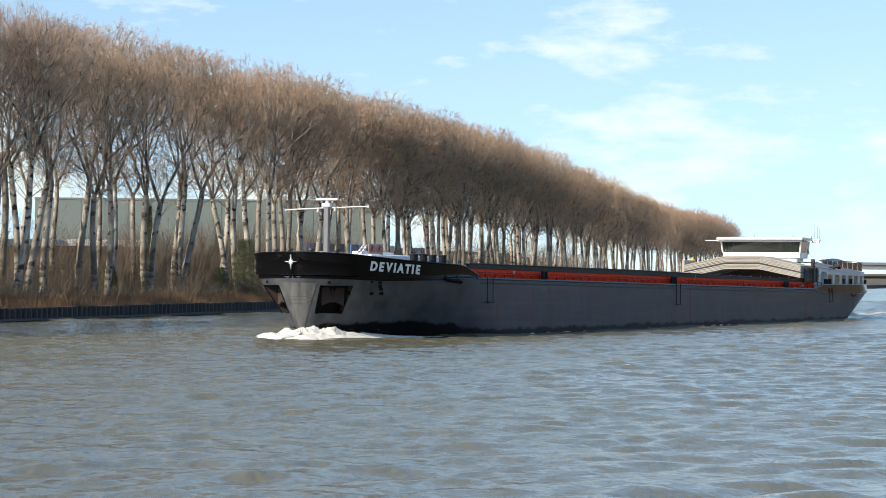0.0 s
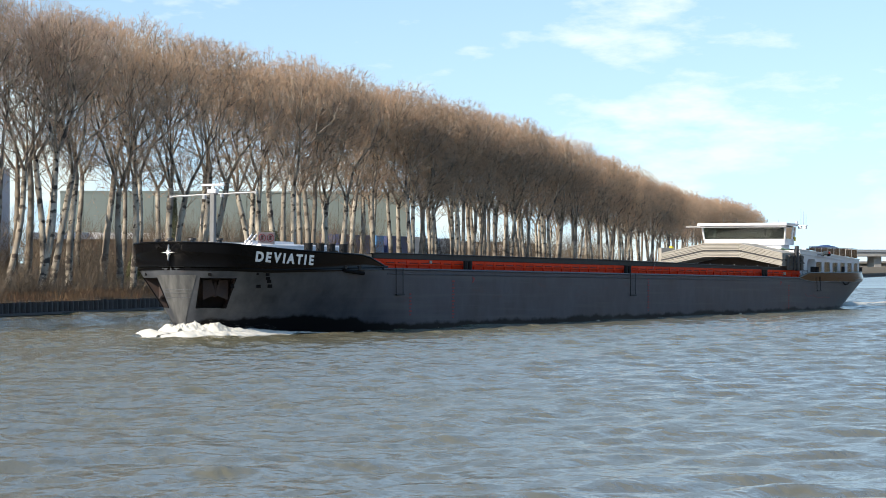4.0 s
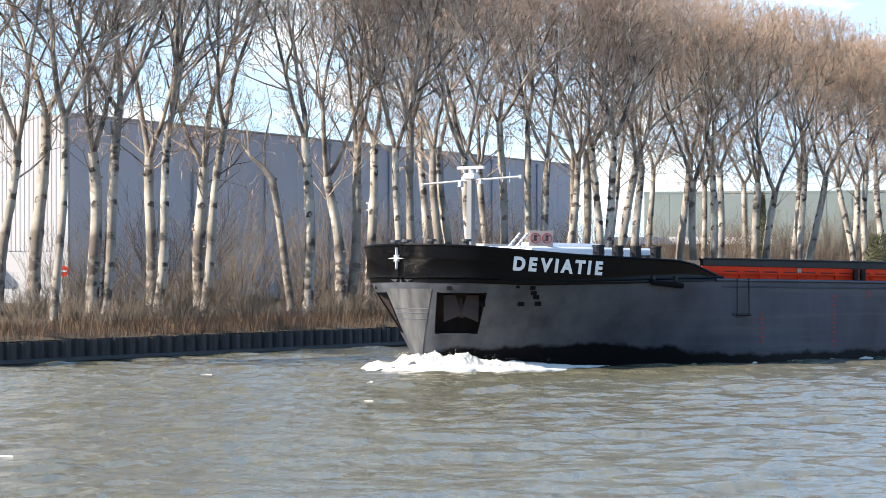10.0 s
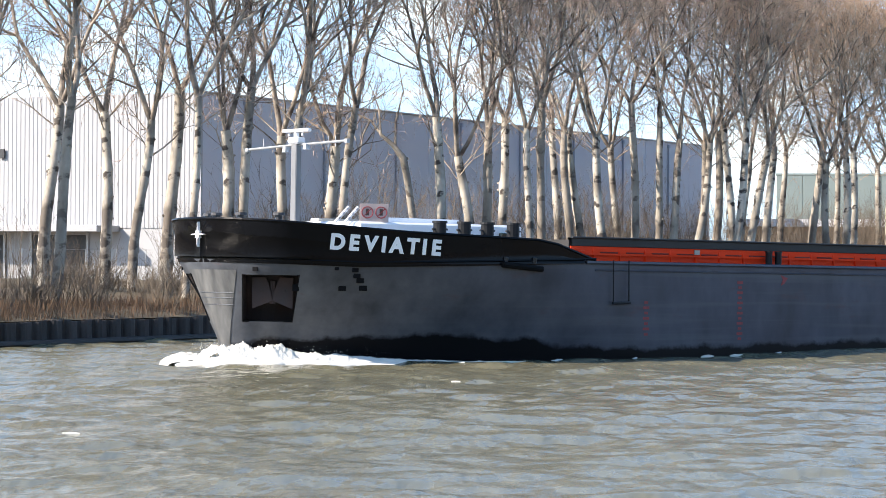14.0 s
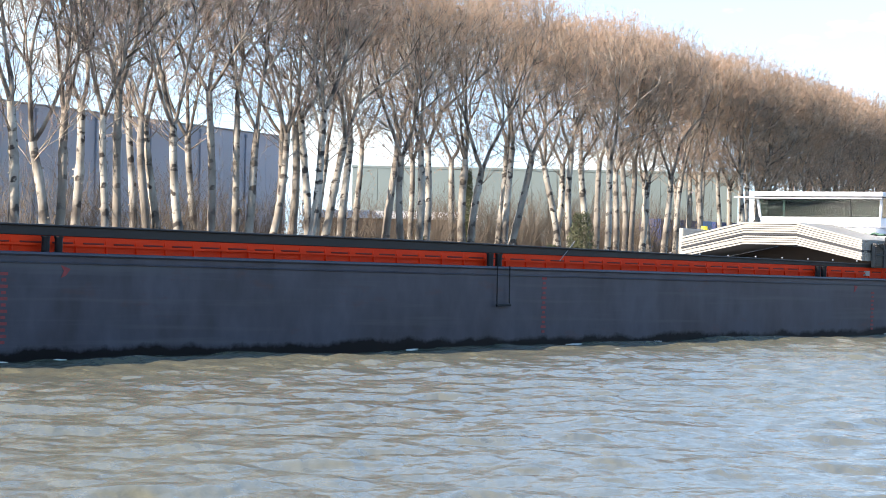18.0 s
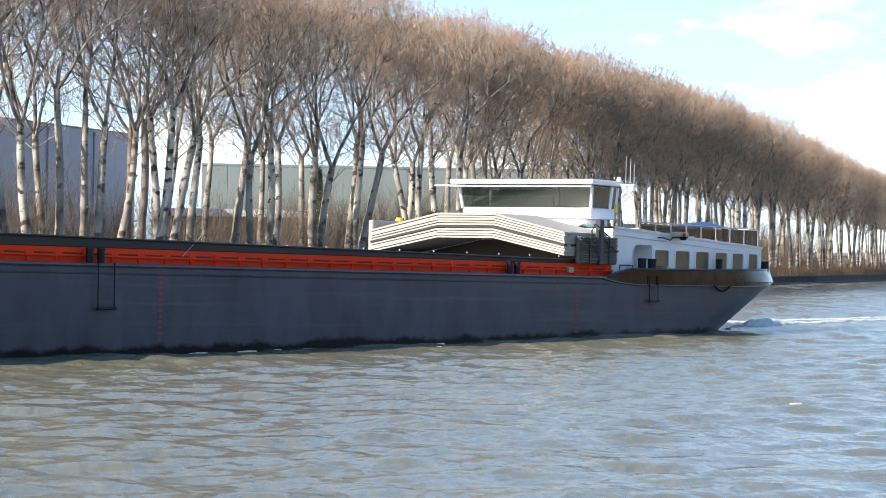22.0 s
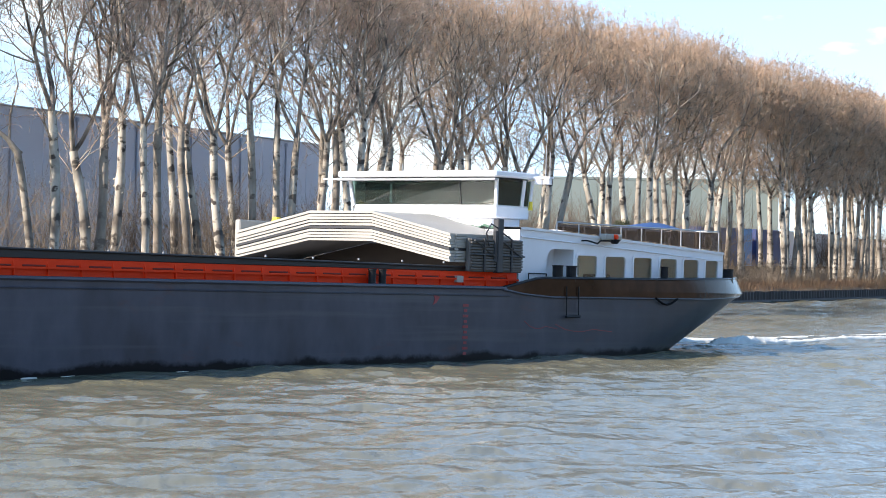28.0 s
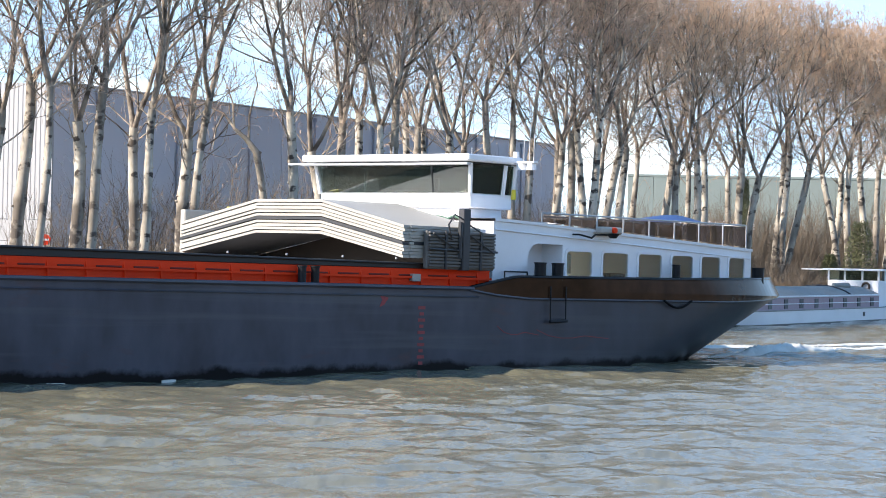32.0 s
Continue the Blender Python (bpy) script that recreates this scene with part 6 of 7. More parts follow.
    for k in range(len(s.v)):
        x, y, z = s.v[k]
        s.v[k] = (x, y, z + 0.03 + float(waves(np.array([x]), np.array([y]))[0]))
    flecks = solid("whitecaps", s, FOAM, "small white flecks on the wave crests", "foam", "stuff")
    return bow, wake, side_foam, flecks


bow_wave, stern_wake, side_foam, flecks = make_waves()


# ---- the white barge that follows ----
def make_white_barge():
    b = thing("white_barge", "small white inland barge with grey canvas hatch covers", "barge")
    L, H = 38.0, 2.5
    hb = lambda s, z: H * min(1, max(0.05, (s + 0.4 - 0.5 * (0.9 - z)) / 4.0)) ** 0.5 * min(1, max(0.0, (L - s + 0.6 * z) / 4.5)) ** 0.55
    hull = Shape()
    ss = [0] + [0.3 + (L - 0.3) * (i / 30) for i in range(31)]
    for side in (1, -1):
        hull.grid([[Vector((s, side * hb(s, z), z)) for s in ss] for z in (-0.5, 0.0, 0.25, 0.62, 0.85)], side < 0)
    hull.face(*[Vector((s, hb(s, 0.85), 0.83)) for s in ss] + [Vector((s, -hb(s, 0.85), 0.83)) for s in ss[::-1]])
    part("hull", hull, WHITE, b, "white hull sides", smooth=True)
    for side in (1, -1):
        part("boot_top", Shape().grid([[Vector((s, side * (hb(s, z) + 0.012), z)) for s in ss] for z in (-0.3, 0.10)], side < 0), DARK_STEEL, b)
        part("stern_boot", Shape().grid([[Vector((s, side * (hb(s, z) + 0.018), z)) for s in ss[:9]] for z in (0.0, 0.2)] + [[Vector((s, side * (hb(s, 0.45) + 0.018), 0.12 + 0.40 * max(0, 1 - s / 9.0))) for s in ss[:9]]], side < 0), TAR, b, "black tarred stern quarter")
        part("rail_strake", Shape().pipe([Vector((s, side * (hb(s, 0.85) + 0.02), 0.87 + 0.42 * max(0, 1 - s / 12.0) ** 1.5)) for s in ss], 0.035), CANVAS, b)
        for x in (0.5, 1.1, 1.7, 2.4):
            part("stern_stanchion", Shape().tube((x, side * (hb(x, 0.85) - 0.05), 1.2), (x, side * (hb(x, 0.85) - 0.05), 1.95), 0.03, n=6), DARK_STEEL, b)
        part("stern_handrail", Shape().pipe([Vector((x, side * (hb(x, 0.85) - 0.05), 1.95)) for x in (0.4, 0.9, 1.5, 2.4)], 0.03), DARK_STEEL, b)
        part("coaming", Shape().box(10.2, side * 2.0 - 0.04, 0.83, L - 5, side * 2.0 + 0.04, 1.6), PINK, b, "faded pink coaming")
        for i in range(8):
            x = 11.4 + 2.7 * i
            part("coaming_opening", Shape().box(x, side * 2.05 - 0.02, 0.95, x + 0.62, side * 2.05 + 0.03, 1.5, 0.01), DARK_STEEL, b)
        part("coaming_rail", Shape().tube((10.2, side * 2.08, 1.22), (L - 5, side * 2.08, 1.22), 0.025, n=5), WHITE, b)
        part("coaming_cap", Shape().box(10.1, side * 2.0 - 0.1, 1.6, L - 4.9, side * 2.0 + 0.1, 1.70, 0.02), WHITE, b)
        part("dark_porthole", Shape().box(14.5, side * 2.5 - 0.02, 0.35, 14.9, side * 2.5 + 0.03, 0.62, 0.02), DARK_STEEL, b)
        part("aft_bulwark", Shape().grid([[Vector((s, side * hb(s, 0.85), 0.85)) for s in ss[:10]], [Vector((s, side * (hb(s, 0.85) + 0.03), 0.86 + 0.42 * max(0, 1 - s / 12.0) ** 1.5)) for s in ss[:10]]], side < 0), WHITE, b)
    cv = Shape()
    xs = [10.2 + (L - 15.2) * i / 22 for i in range(23)]
    ang = [-1.0 + 2.0 * j / 10 for j in range(11)]
    cv.grid([[Vector((x, 2.05 * q, 1.70 + 0.50 * (1 - abs(q) ** 2.4) + 0.05 * noise.noise((x, q * 3, 2)))) for q in ang] for x in xs], True)
    part("canvas_cover", cv, CANVAS, b, "grey canvas over the hold", smooth=True)
    part("cover_rope", Shape().pipe([Vector((16.0 + 0.15 * q, 2.07 * q, 1.74 + 0.50 * (1 - abs(q) ** 2.4))) for q in ang], 0.05), DARK_STEEL, b)
    part("canvas_bundle", Shape().tube((13.2, 0.9, 2.20), (14.9, 0.5, 2.26), 0.22, 0.12, 8), CANVAS, b)
    for x in (10.2, L - 5):
        part("coaming_end", Shape().box(x - 0.05, -2.0, 0.83, x + 0.05, 2.0, 1.66).prism([Vector((x - 0.04, 2.0 * q, 1.68 + 0.49 * (1 - abs(q) ** 2.4))) for q in ang], (0.08, 0, 0)), CANVAS, b)
    # wheelhouse
    w = part("wheelhouse", Shape().box(6.6, -1.75, 0.83, 9.4, 1.75, 2.55, 0.04), WHITE, b, "white wheelhouse")
    part("wheelhouse_roof", Shape().box(6.3, -2.0, 3.18, 9.8, 2.0, 3.30, 0.03), WHITE, b)
    for y in (-1.7, -0.6, 0.6, 1.7):
        part("post", Shape().box(9.25, y - 0.06, 2.55, 9.37, y + 0.06, 3.18, 0.01), WHITE, w)
    for x in (6.7, 7.9):
        for side in (1, -1):
            part("post", Shape().box(x - 0.06, side * 1.68 - 0.05, 2.55, x + 0.06, side * 1.68 + 0.05, 3.18, 0.01), WHITE, w)
    part("pane", Shape().box(6.75, -1.62, 2.56, 9.28, 1.62, 3.17), PANE, w)
    part("side_yard", Shape().box(9.2, -3.6, 3.18, 9.35, -2.0, 3.26, 0.01), WHITE, w)
    part("tyre_fender", ring(Shape(), (9.5, 0.9, 2.15), (1, 0, 0), 0.24, 0.08), RUST_DARK, b)
    part("fuel_locker", Shape().box(5.6, 1.2, 0.83, 6.5, 2.1, 2.55, 0.05), CANVAS, b, "grey locker beside the wheelhouse")
    part("gas_bottle", Shape().tube((6.7, 2.05, 0.86), (6.7, 2.05, 1.5), 0.16, 0.14, 10), VENT, b)
    for x, hgt in ((3.0, 2.9), (3.6, 3.05), (4.3, 2.85), (5.0, 2.7)):
        part("gear_post", Shape().tube((x, 0.9, 2.0), (x - 0.25, 0.9, hgt), 0.05, n=6), DARK_STEEL, b)
    part("gear_bundle", Shape().pipe([(5.1, 0.9, 2.35), (4.4, 1.0, 2.55), (3.7, 0.9, 2.3), (3.0, 0.9, 2.45)], 0.13), DARK_STEEL, b)
    c = part("aft_cabin", Shape().box(1.8, -1.9, 0.83, 5.4, 1.9, 2.05, 0.06), WHITE, b, "white aft cabin")
    for x in (2.2, 3.3, 4.4):
        for side in (1, -1):
            part("cabin_window", Shape().box(x, side * 1.9 - 0.02, 1.15, x + 0.6, side * 1.9 + 0.02, 1.80, 0.02), GLASS, c)
    part("red_ensign", Shape().grid([[Vector((5.9 - 0.5 * i, 1.2 + 0.05 * math.sin(i * 2), 3.0 - 0.04 * i)) for i in range(4)], [Vector((5.9 - 0.5 * i * 0.6, 1.2 + 0.05 * math.sin(i * 2), 2.5 - 0.04 * i)) for i in range(4)]]), RED, b)
    part("flag_pole", Shape().tube((5.9, 1.2, 2.1), (5.9, 1.2, 3.5), 0.03, n=6), STEEL, b)
    part("davit", Shape().pipe([(4.6, 0.6, 2.1), (4.4, 0.6, 3.0), (3.4, 0.6, 2.9), (2.8, 0.6, 2.3)], 0.06), DARK_STEEL, b)
    part("dinghy", Shape().grid([[Vector((2.0 + 0.35 * i, 0.4 + (0.55 - 0.006 * (i - 4) ** 2 * 4) * math.sin(g), 2.5 - 0.32 * math.cos(g))) for g in (-1.57, -0.8, 0, 0.8, 1.57)] for i in range(8)]), DARK_STEEL, b)
    return b


PINK = material("faded_pink_paint", (0.40, 0.28, 0.31), 0.6, vary=0.2, scale=2)
CANVAS = material("grey_canvas", (0.34, 0.33, 0.30), 0.9, vary=0.2, scale=1.5, bump=0.3)
white_barge = make_white_barge()


# ---- growth on the bank ----
def blades(seed, a0, a1, d0, d1, count, tall, spread=0.25):
    rng = random.Random(seed)
    s = Shape()
    for i in range(count):
        a, d = rng.uniform(a0, a1), rng.uniform(d0, d1)
        p = bank(a, d, ground_height(d) - 0.08)
        h = tall * rng.uniform(0.45, 1.15)
        w = rng.uniform(0.008, 0.02)
        g = rng.uniform(0, 6.28)
        t = Vector((math.cos(g) * w, math.sin(g) * w, 0))
        top = p + Vector((rng.gauss(0, spread) * h, rng.gauss(0, spread) * h, h))
        s.face(p - t, p + t, top)
    return s


solid("dry_grass", blades(5, -78, 60, 0.22, 4.2, 40000, 0.62), GRASS, "tall dry reddish-brown grass on the bank", "grass", "stuff")
solid("dry_grass", blades(6, 60, 290, 0.35, 4.5, 30000, 0.85), GRASS, "dry reddish-brown reeds along the far bank", "grass", "stuff")
solid("leaf_litter", blades(9, -78, 120, 3.5, 22, 26000, 0.45, 0.5), LITTER, "low tangle of dead stems under the trees", "undergrowth", "stuff")


def shrub_shape(seed, height, stems, spread):
    rng = random.Random(seed)
    s = Shape()
    for i in range(stems):
        g, r = rng.uniform(0, 6.28), rng.uniform(0, spread)
        p = Vector((math.cos(g) * r, math.sin(g) * r, -0.15))
        d = Vector((math.cos(g) * 0.28 + rng.gauss(0, 0.16), math.sin(g) * 0.28 + rng.gauss(0, 0.16), 1)).normalized()
        h = height * rng.uniform(0.45, 1.0)
        pts = [p]
        for k in range(3):
            d = (d + Vector((rng.gauss(0, 0.10), rng.gauss(0, 0.10), 0.02))).normalized()
            pts.append(pts[-1] + d * (h / 3))
        for k in range(3):
            s.tube(pts[k], pts[k + 1], 0.020 * (1 - 0.28 * k), 0.020 * (0.72 - 0.28 * k), 3, False)
        for k in range(9 if height < 5 else 22):
            f = rng.uniform(0.6, 2.99)
            q = pts[int(f)].lerp(pts[int(f) + 1], f % 1)
            e = (d + Vector((rng.gauss(0, 0.5), rng.gauss(0, 0.5), rng.gauss(0.1, 0.3)))).normalized() * rng.uniform(0.3, 0.9) * (1 if height < 5 else 1.7)
            s.tube(q, q + e, 0.008, 0.003, 3, False)
    return s


def make_shrubs():
    rng = random.Random(12)
    kinds = [shrub_shape(30 + i, h, n, sp).mesh("shrub", STEM) for i, (h, n, sp) in enumerate(((2.6, 24, 1.2), (3.4, 20, 1.2), (2.0, 30, 1.5), (4.8, 13, 1.0), (1.3, 40, 1.7)))]
    a = -80.0
    while a < 285:
        for d in (3.6, 5.6, 8.8, 12.5):
            k = rng.choices(range(5), (4, 3, 4, 1.1, 4))[0]
            if d < 4 and k in (0, 1, 3):
                k = 4
            dd = d + rng.uniform(-1.2, 1.2)
            ob = new("shrub", kinds[k])
            sc = rng.uniform(0.75, 1.2)
            ob.matrix_basis = bank_pose(a + rng.uniform(-1.2, 1.2), dd, ground_height(dd), rng.uniform(0, 360)) @ Matrix.Diagonal((sc * 1.15, sc * 1.15, sc, 1))
            tagged(ob, "leafless brown shrub in the bank thicket", "shrub", "bank thicket")
        a += 3.6 if a < 120 else 12


make_shrubs()


def make_thicket():
    """Tall bare bushes that close the view between the trunks."""
    rng = random.Random(31)
    kinds = [shrub_shape(60 + i, h, n, sp).mesh("bush", STEM) for i, (h, n, sp) in enumerate(((7.5, 34, 1.7), (9.0, 28, 1.6), (6.0, 44, 2.0)))]
    a = -24.0
    while a < 262:
        for d in (13.5, 17.5):
            dd = d + rng.uniform(-1.5, 1.5)
            if 112 < a < 153:
                dd = 22.5 + rng.uniform(-1.5, 1.5)
            ob = new("bush", kinds[rng.randrange(3)])
            sc = rng.uniform(0.8, 1.15)
            ob.matrix_basis = bank_pose(a + rng.uniform(-1.2, 1.2), dd, ground_height(dd), rng.uniform(0, 360)) @ Matrix.Diagonal((sc * 1.2, sc * 1.2, sc, 1))
            tagged(ob, "tall leafless brown bush behind the poplars", "bush", "thicket behind the poplars")
        a += rng.uniform(2.4, 3.6) if 50 < a < 150 else rng.uniform(5, 8)


make_thicket()


def make_ivy(a, d, base, tall, wide, seed, label):
    rng = random.Random(seed)
    s = Shape()
    for i in range(5200):
        f = rng.random()
        z = base + tall * f
        r = wide * (1 - 0.6 * f ** 1.5) * math.sqrt(rng.random())
        g = rng.uniform(0, 6.28)
        c = Vector((math.cos(g) * r, math.sin(g) * r, z + rng.gauss(0, 0.1)))
        n = Vector((rng.gauss(0, 1), rng.gauss(0, 1), rng.gauss(0.4, 0.6))).normalized()
        u = n.orthogonal().normalized() * rng.uniform(0.035, 0.075)
        w = n.cross(u)
        s.face(c - u, c - w * 0.8, c + u, c + w * 1.1)
    return solid("ivy", s, IVY, label, "ivy", m=bank_pose(a, d, ground_height(d)))


make_ivy(row_place(326 / 4400, 9), 9.0, 0.2, 7.8, 0.75, 4, "dark green ivy climbing a tree trunk")
make_ivy(row_place(478 / 4400, 6), 6.0, 0.0, 2.4, 1.0, 5, "low olive-green ivy mound on the bank")
make_ivy(row_place(242 / 4400, 6), 6.0, 0.0, 2.8, 0.9, 9, "small olive-green ivy clump at a trunk foot")
make_ivy(row_place(530 / 4400, 4.5), 4.5, 0.0, 5.4, 1.7, 6, "tall olive-green ivy-covered bush on the bank")


def make_snag():
    """A leaning stem, broken at its bend, with a few long thin boughs."""
    V = lambda *pts: [Vector(p) for p in pts]
    s = Shape()
    ring_tube(s, V((0, 0, -0.3), (-0.12, 0, 1.0), (-0.30, 0.03, 2.2), (-0.46, 0, 3.6), (-0.64, 0.02, 4.9), (-0.84, 0, 6.2), (-1.06, 0, 7.3), (-1.60, 0, 8.0), (-2.25, 0, 8.55)), [0.27, 0.23, 0.22, 0.21, 0.20, 0.20, 0.21, 0.14, 0.10], 9)
    d = 6.0
    t = thing("dead_tree", "leaning broken trunk with a few bare boughs", "tree", m=bank_pose(row_place(-505 / 4400, d), d, ground_height(d), -62))
    part("trunk", s, BARK, t, smooth=True)
    part("stub", Shape().tube((-1.05, 0, 7.0), (-0.80, 0.05, 7.35), 0.11, 0.07, 6), BARK, t)
    for pts in (V((-2.2, 0, 8.5), (-2.9, 0.1, 9.4), (-4.0, 0.2, 9.9), (-5.4, 0.2, 9.8), (-6.6, 0.3, 9.2)), V((-1.5, 0, 7.9), (-1.5, 0.1, 9.3), (-1.1, 0.2, 11.0), (-1.4, 0.2, 12.6)), V((-2.3, 0, 8.5), (-2.4, -0.1, 10.0), (-3.0, -0.1, 11.6)), V((-2.9, 0.1, 9.4), (-3.3, 0.1, 8.6), (-3.5, 0.2, 7.4))):
        b = Shape()
        n = len(pts)
        ring_tube(b, pts, [0.075 - 0.055 * i / (n - 1) for i in range(n)], 5)
        part("bough", b, LIMB, t)


make_snag()


# ---- the wooded bank on the near side, behind and beside the eye ----
def make_near_bank():
    s = Shape()
    rows = []
    for z, off in ((-0.5, 0.0), (1.8, 4.0), (2.4, 9.0), (9.0, 11.0), (14.0, 15.0), (13.0, 26.0)):
        row = []
        for i in range(120):
            k = -260 + 8.0 * i
            o = off + (1.5 * noise.noise((k * 0.05, off, 1.0)))
            row.append(Vector((25 + 0.466 * k + 0.885 * o, -25 + 0.885 * k - 0.466 * o, z + (z > 5) * 3.0 * noise.noise((k * 0.045, z * 0.2, 7.0)))))
        rows.append(row)
    s.grid(rows)
    ob = solid("near_bank", s, LITTER, "brown wooded bank on the near side of the canal", "bank", "structure", smooth=True)


make_near_bank()


# ---- sheet piling ----
def make_piles():
    wall = new("sheet_pile_wall")
    tagged(wall, "rusted dark steel sheet-pile bank wall", "sheet piling", kind="structure")
    w = 0.92
    prof = [(0.0, 0.05), (0.05, 0.0), (0.30, 0.0), (0.37, 0.04), (0.41, 0.14), (0.45, 0.26), (0.51, 0.30), (0.70, 0.30), (0.77, 0.26), (0.81, 0.16), (0.86, 0.09), (w, 0.05)]
    s = Shape()
    s.grid([[(x, y, -1.5) for x, y in prof], [(x, y, 0.98) for x, y in prof], [(x, y + 0.03, 1.0) for x, y in prof], [(x, y + 0.03, -1.5) for x, y in prof]], False)
    me = s.mesh("pile", PILE)
    turn = math.degrees(math.atan2(ALONG.y, ALONG.x))
    rng = random.Random(5)
    for i in range(296):
        p = bank(-76 + i * w, 0, rng.uniform(-0.05, 0.04))
        part("pile", me, None, wall, at=pose(p.x, p.y, p.z, 0, 0, turn))
    rest = Shape()
    for a0, a1 in ((-260, -76), (-76 + 296 * w, 640)):
        pts = []
        a = a0
        while a < a1:
            pts += [bank(a + x, y) for x, y in prof[:-1]]
            a += w if a1 < 0 else 1.84
        rest.grid([[p + Vector((0, 0, -1.5)) for p in pts], [p + Vector((0, 0, 0.98)) for p in pts]])
    r = part("pile_run", rest, PILE, wall)
    tagged(r, kind="stuff")
    part("waler", Shape().pipe([bank(-250, -0.06, 0.10), bank(640, -0.06, 0.10)], 0.13, 6), PILE, wall)


make_piles()


# ---- behind the trees ----
def make_roadside():
    d = thing("road_sign", "round red no-entry sign on a grey pole", "road sign", m=pose(-28.05, 135, 2.0, 0, 0, 12))
    part("pole", Shape().tube((0, 0, 0), (0, 0, 2.6), 0.04, n=8), STEEL, d)
    part("disc", Shape().tube((0, -0.06, 2.05), (0, -0.03, 2.05), 0.30, 0.30, 24), RED, d)
    part("bar", Shape().box(-0.20, -0.075, 2.0, 0.20, -0.062, 2.11, 0.005), WHITE, d)
    # company sign on the white front, its lettering as plain bars
    f = frame_at(-30.9, 150, 21.8)
    sign = thing("wall_sign", "dark lettering bars with a yellow mark on the white front", "sign", m=f)
    for i, w in enumerate((0.75, 0.5, 0.25, 0.2, 0.5, 0.5, 0.45)):
        y = 19.4 - i * 0.72
        part("lettering_bar", Shape().box(-0.22, y - w / 2, 9.75, -0.12, y + w / 2, 10.35 if i else 10.5, 0.01), DARK_STEEL, sign)
    part("yellow_mark", Shape().tube((-0.22, 20.3, 10.15), (-0.12, 20.3, 10.15), 0.35, 0.35, 14), YELLOW, sign)
    # trailers seen between the far trunks
    def trailer(a, d, mat, label, L=12.0, h=4.2):
        t = thing("trailer", label, "trailer", m=bank_pose(a, d, ground_height(d)))
        part("box", Shape().box(0, 0, 1.1, L, 2.5, 1.1 + h, 0.04), mat, t)
        part("chassis", Shape().box(0.2, 0.4, 0.8, L - 0.2, 2.1, 1.1, 0.02), DARK_STEEL, t)
        for x in (1.2, 2.4, L - 2.6, L - 1.4):
            for y in (0.25, 2.25):
                part("wheel", Shape().tube((x, y - 0.2, 0.45), (x, y + 0.2, 0.45), 0.47, 0.47, 14), DARK_STEEL, t)
    navy = material("navy_curtain", (0.030, 0.060, 0.20), 0.5, vary=0.2, scale=1.0)
    sky_blue = material("blue_curtain", (0.10, 0.30, 0.62), 0.5, vary=0.1, scale=1.0)
    pale_green = material("pale_green_sheet", (0.35, 0.52, 0.36), 0.6, vary=0.1, scale=1.0)
    trailer(118, 16.5, navy, "navy curtain-sided trailer parked behind the trees", 13)
    trailer(132.5, 16.5, sky_blue, "bright blue curtain-sided trailer behind the trees", 3.0)
    trailer(137, 16.5, navy, "navy curtain-sided trailer with a white rear", 9)
    trailer(147.5, 16.5, WHITE, "white box trailer parked behind the trees", 4)
    trailer(156, 20, pale_green, "pale green sheeted trailer behind the trees", 7)
    trailer(172, 20, WHITE, "white box trailer among the far trunks", 9)
    for a, L, mat in ((192, 30, GREY_WALL), (232, 22, WHITE_WALL), (262, 26, GREY_WALL)):
        b = thing("shed", "low metal shed far behind the trees", "shed", m=bank_pose(a, 34, 2.0))
        part("wall", Shape().box(0, 0, 0, L, 14, 5.2, 0.02), mat, b)
        part("roof", Shape().box(-0.3, -0.3, 5.2, L + 0.3, 14.3, 5.5, 0.03), ROOF, b)
        for i in range(int(L // 6)):
            part("door", Shape().box(1.5 + 6 * i, -0.05, 0.05, 5.0 + 6 * i, 0.02, 3.8, 0.01), DARK_STEEL, b)
    # fence in front of the warehouse
    fence = thing("fence", "thin grey steel mesh fence before the warehouse", "fence", m=bank_pose(-60, 21, ground_height(21)))
    for i in range(31):
        part("post", Shape().tube((i * 2.5, 0, 0), (i * 2.5, 0, 1.9), 0.03, n=6), STEEL, fence)
    for z in (0.3, 1.0, 1.85):
        part("wire", Shape().tube((0, 0, z), (75, 0, z), 0.012, n=4), STEEL, fence)


make_roadside()


def make_far_end():
    # low far shore, a road bridge and a small white boat near the horizon
    s = Shape()
    rows = []
    for x in range(120, 620, 12):
        rows.append([Vector((x, 1150 + 0.1 * x, 0)), Vector((x, 1158 + 0.1 * x, 3)), Vector((x, 1190, 4 + 3 * noise.noise((x * 0.03, 0, 0)))), Vector((x, 1500, 4))])
    s.grid(rows)
    solid("far_shore", s, CONCRETE, "low grey built-up far shore near the horizon", "shore", "structure", smooth=True)
    br = thing("road_bridge", "low grey road bridge far down the canal", "bridge")
    part("deck", Shape().box(330, 900, 6.2, 560, 912, 8.0, 0.1), CONCRETE, br)
    part("parapet", Shape().box(330, 899.6, 8.0, 560, 899.9, 9.0), STEEL, br)
    for x in (352, 395, 440, 485, 530):
        part("pier", Shape().box(x, 902, -1, x + 3, 910, 6.2, 0.1), CONCRETE, br)
    bt = thing("motor_vessel", "white vessel far down the canal", "boat", m=pose(268, 640, 0, 0, 0, -120))
    part("hull", Shape().prism([(-9, -2.4, 0), (7, -2.4, 0), (10, 0, 0), (7, 2.4, 0), (-9, 2.4, 0)], (0, 0, 1.8)), WHITE, bt)
    part("cabin", Shape().box(-7, -1.8, 1.8, 1, 1.8, 3.6, 0.1), WHITE, bt)


make_far_end()



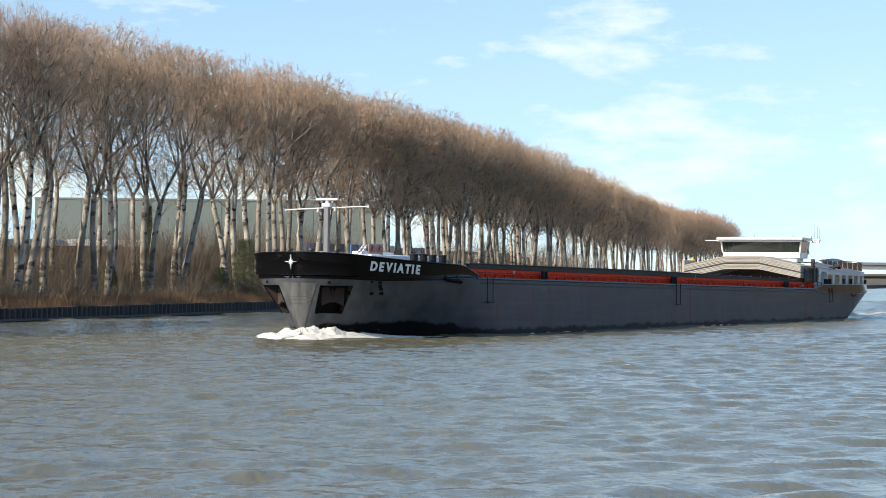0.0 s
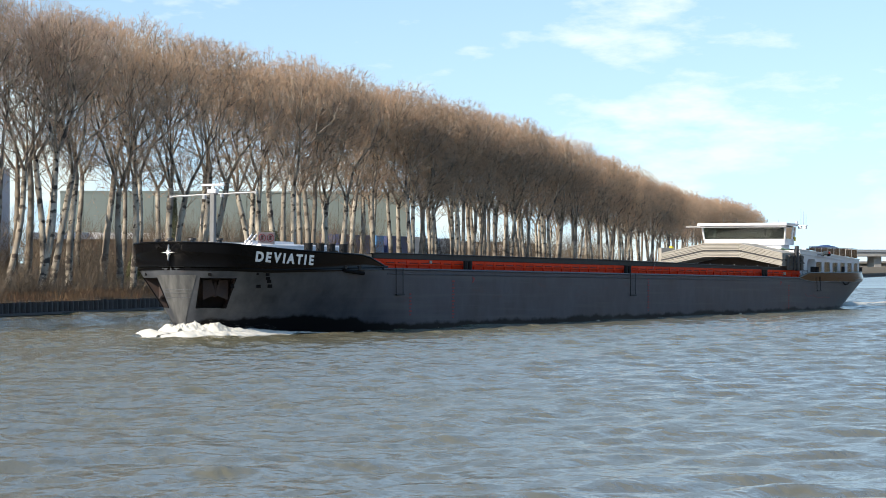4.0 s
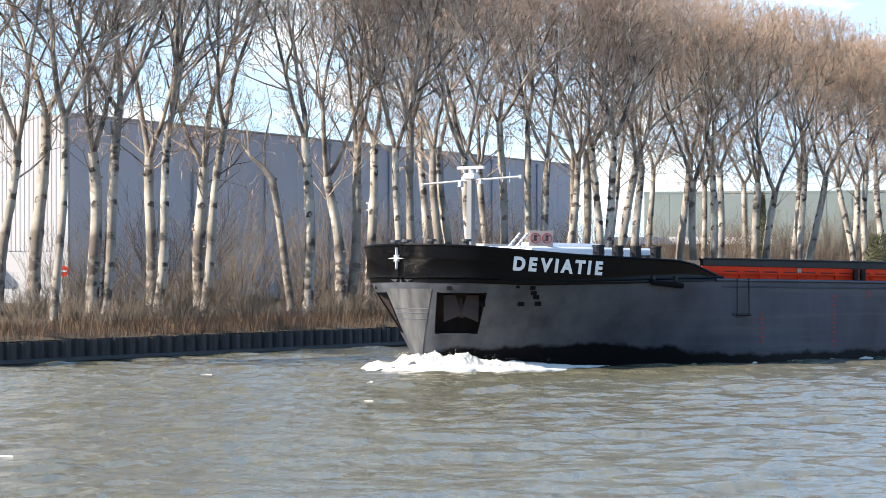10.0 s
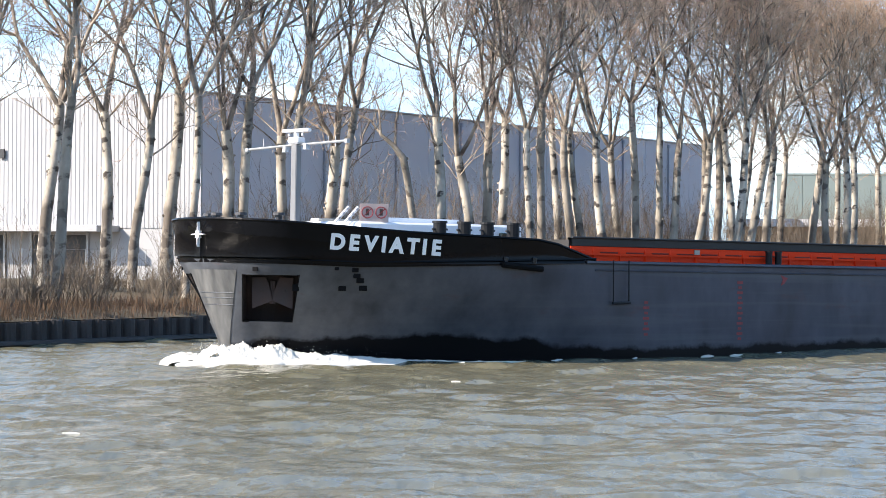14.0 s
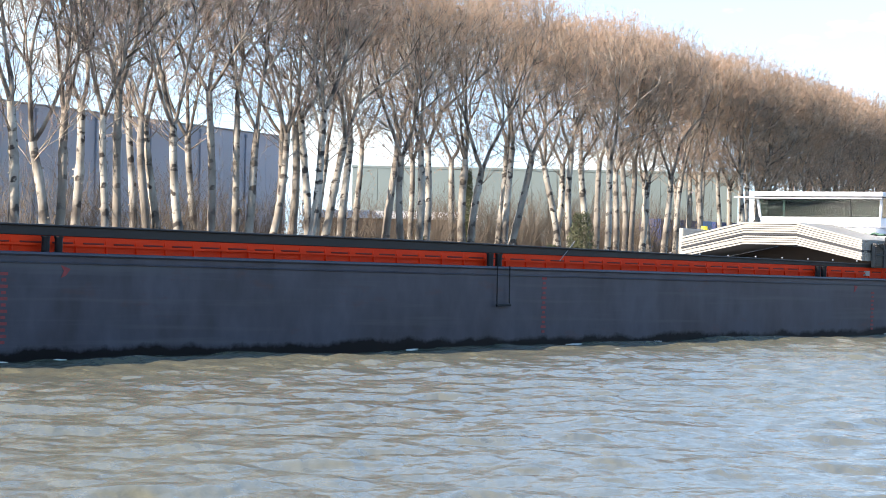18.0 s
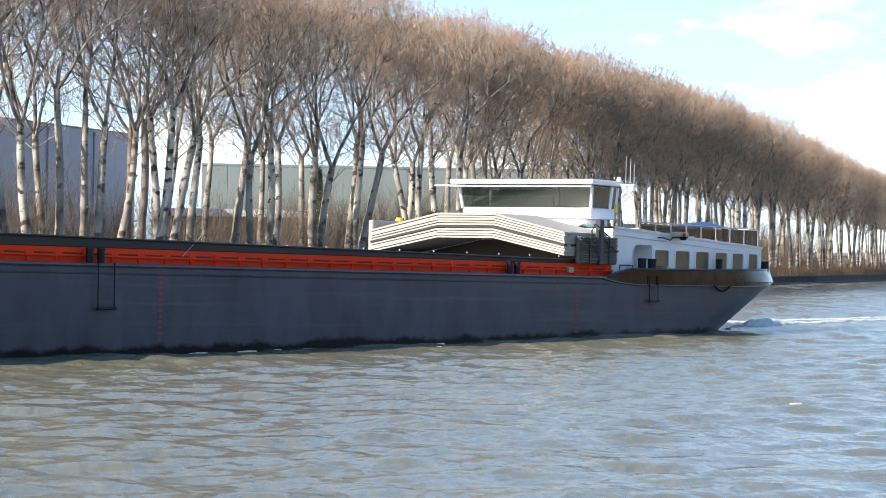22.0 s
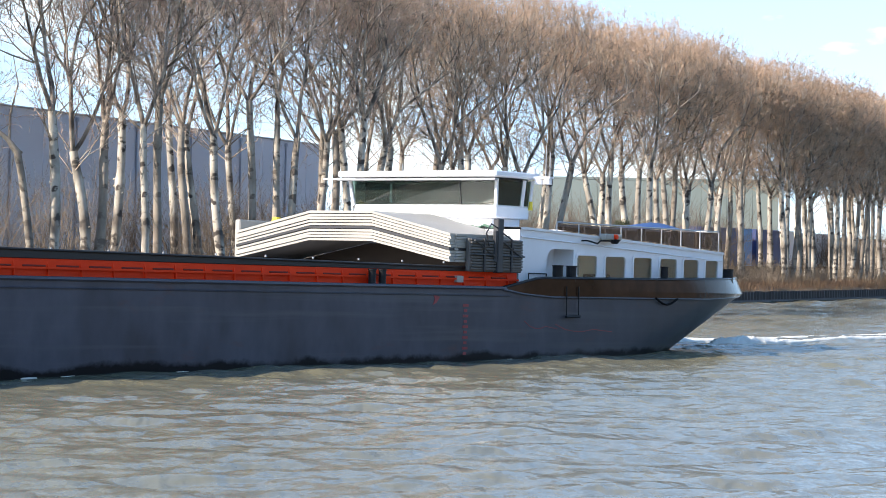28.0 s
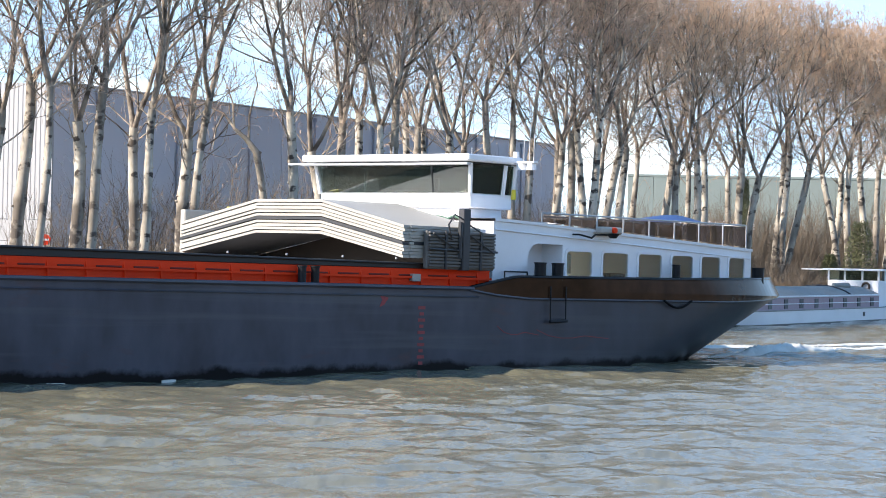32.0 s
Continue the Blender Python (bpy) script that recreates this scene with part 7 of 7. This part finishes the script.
# ---- what moves ----
def motions():
    trim = pose(0, 0, 0, 0, -0.737, 0)
    track = [(t, pose(x, y, 0.0, 0, 0, -90 - turn)) for t, x, y, turn in BARGE]
    walk(barge, [(t, m @ trim) for t, m in track])
    for foam in (bow_wave, stern_wake, side_foam):
        walk(foam, track)
    walk(white_barge, [(t, pose(24.2 - 0.85 * (t - 31), 174.6 - 1.82 * (t - 31), 0, 0, 0, -115)) for t in (0.0, 16.0, 32.0)])
    drift = [(0.0, pose(0, 0, 0)), (16.0, pose(-5.0, -3.0, 0)), (32.0, pose(-10.0, -6.0, 0))]
    walk(water, drift)
    walk(flecks, drift)


motions()
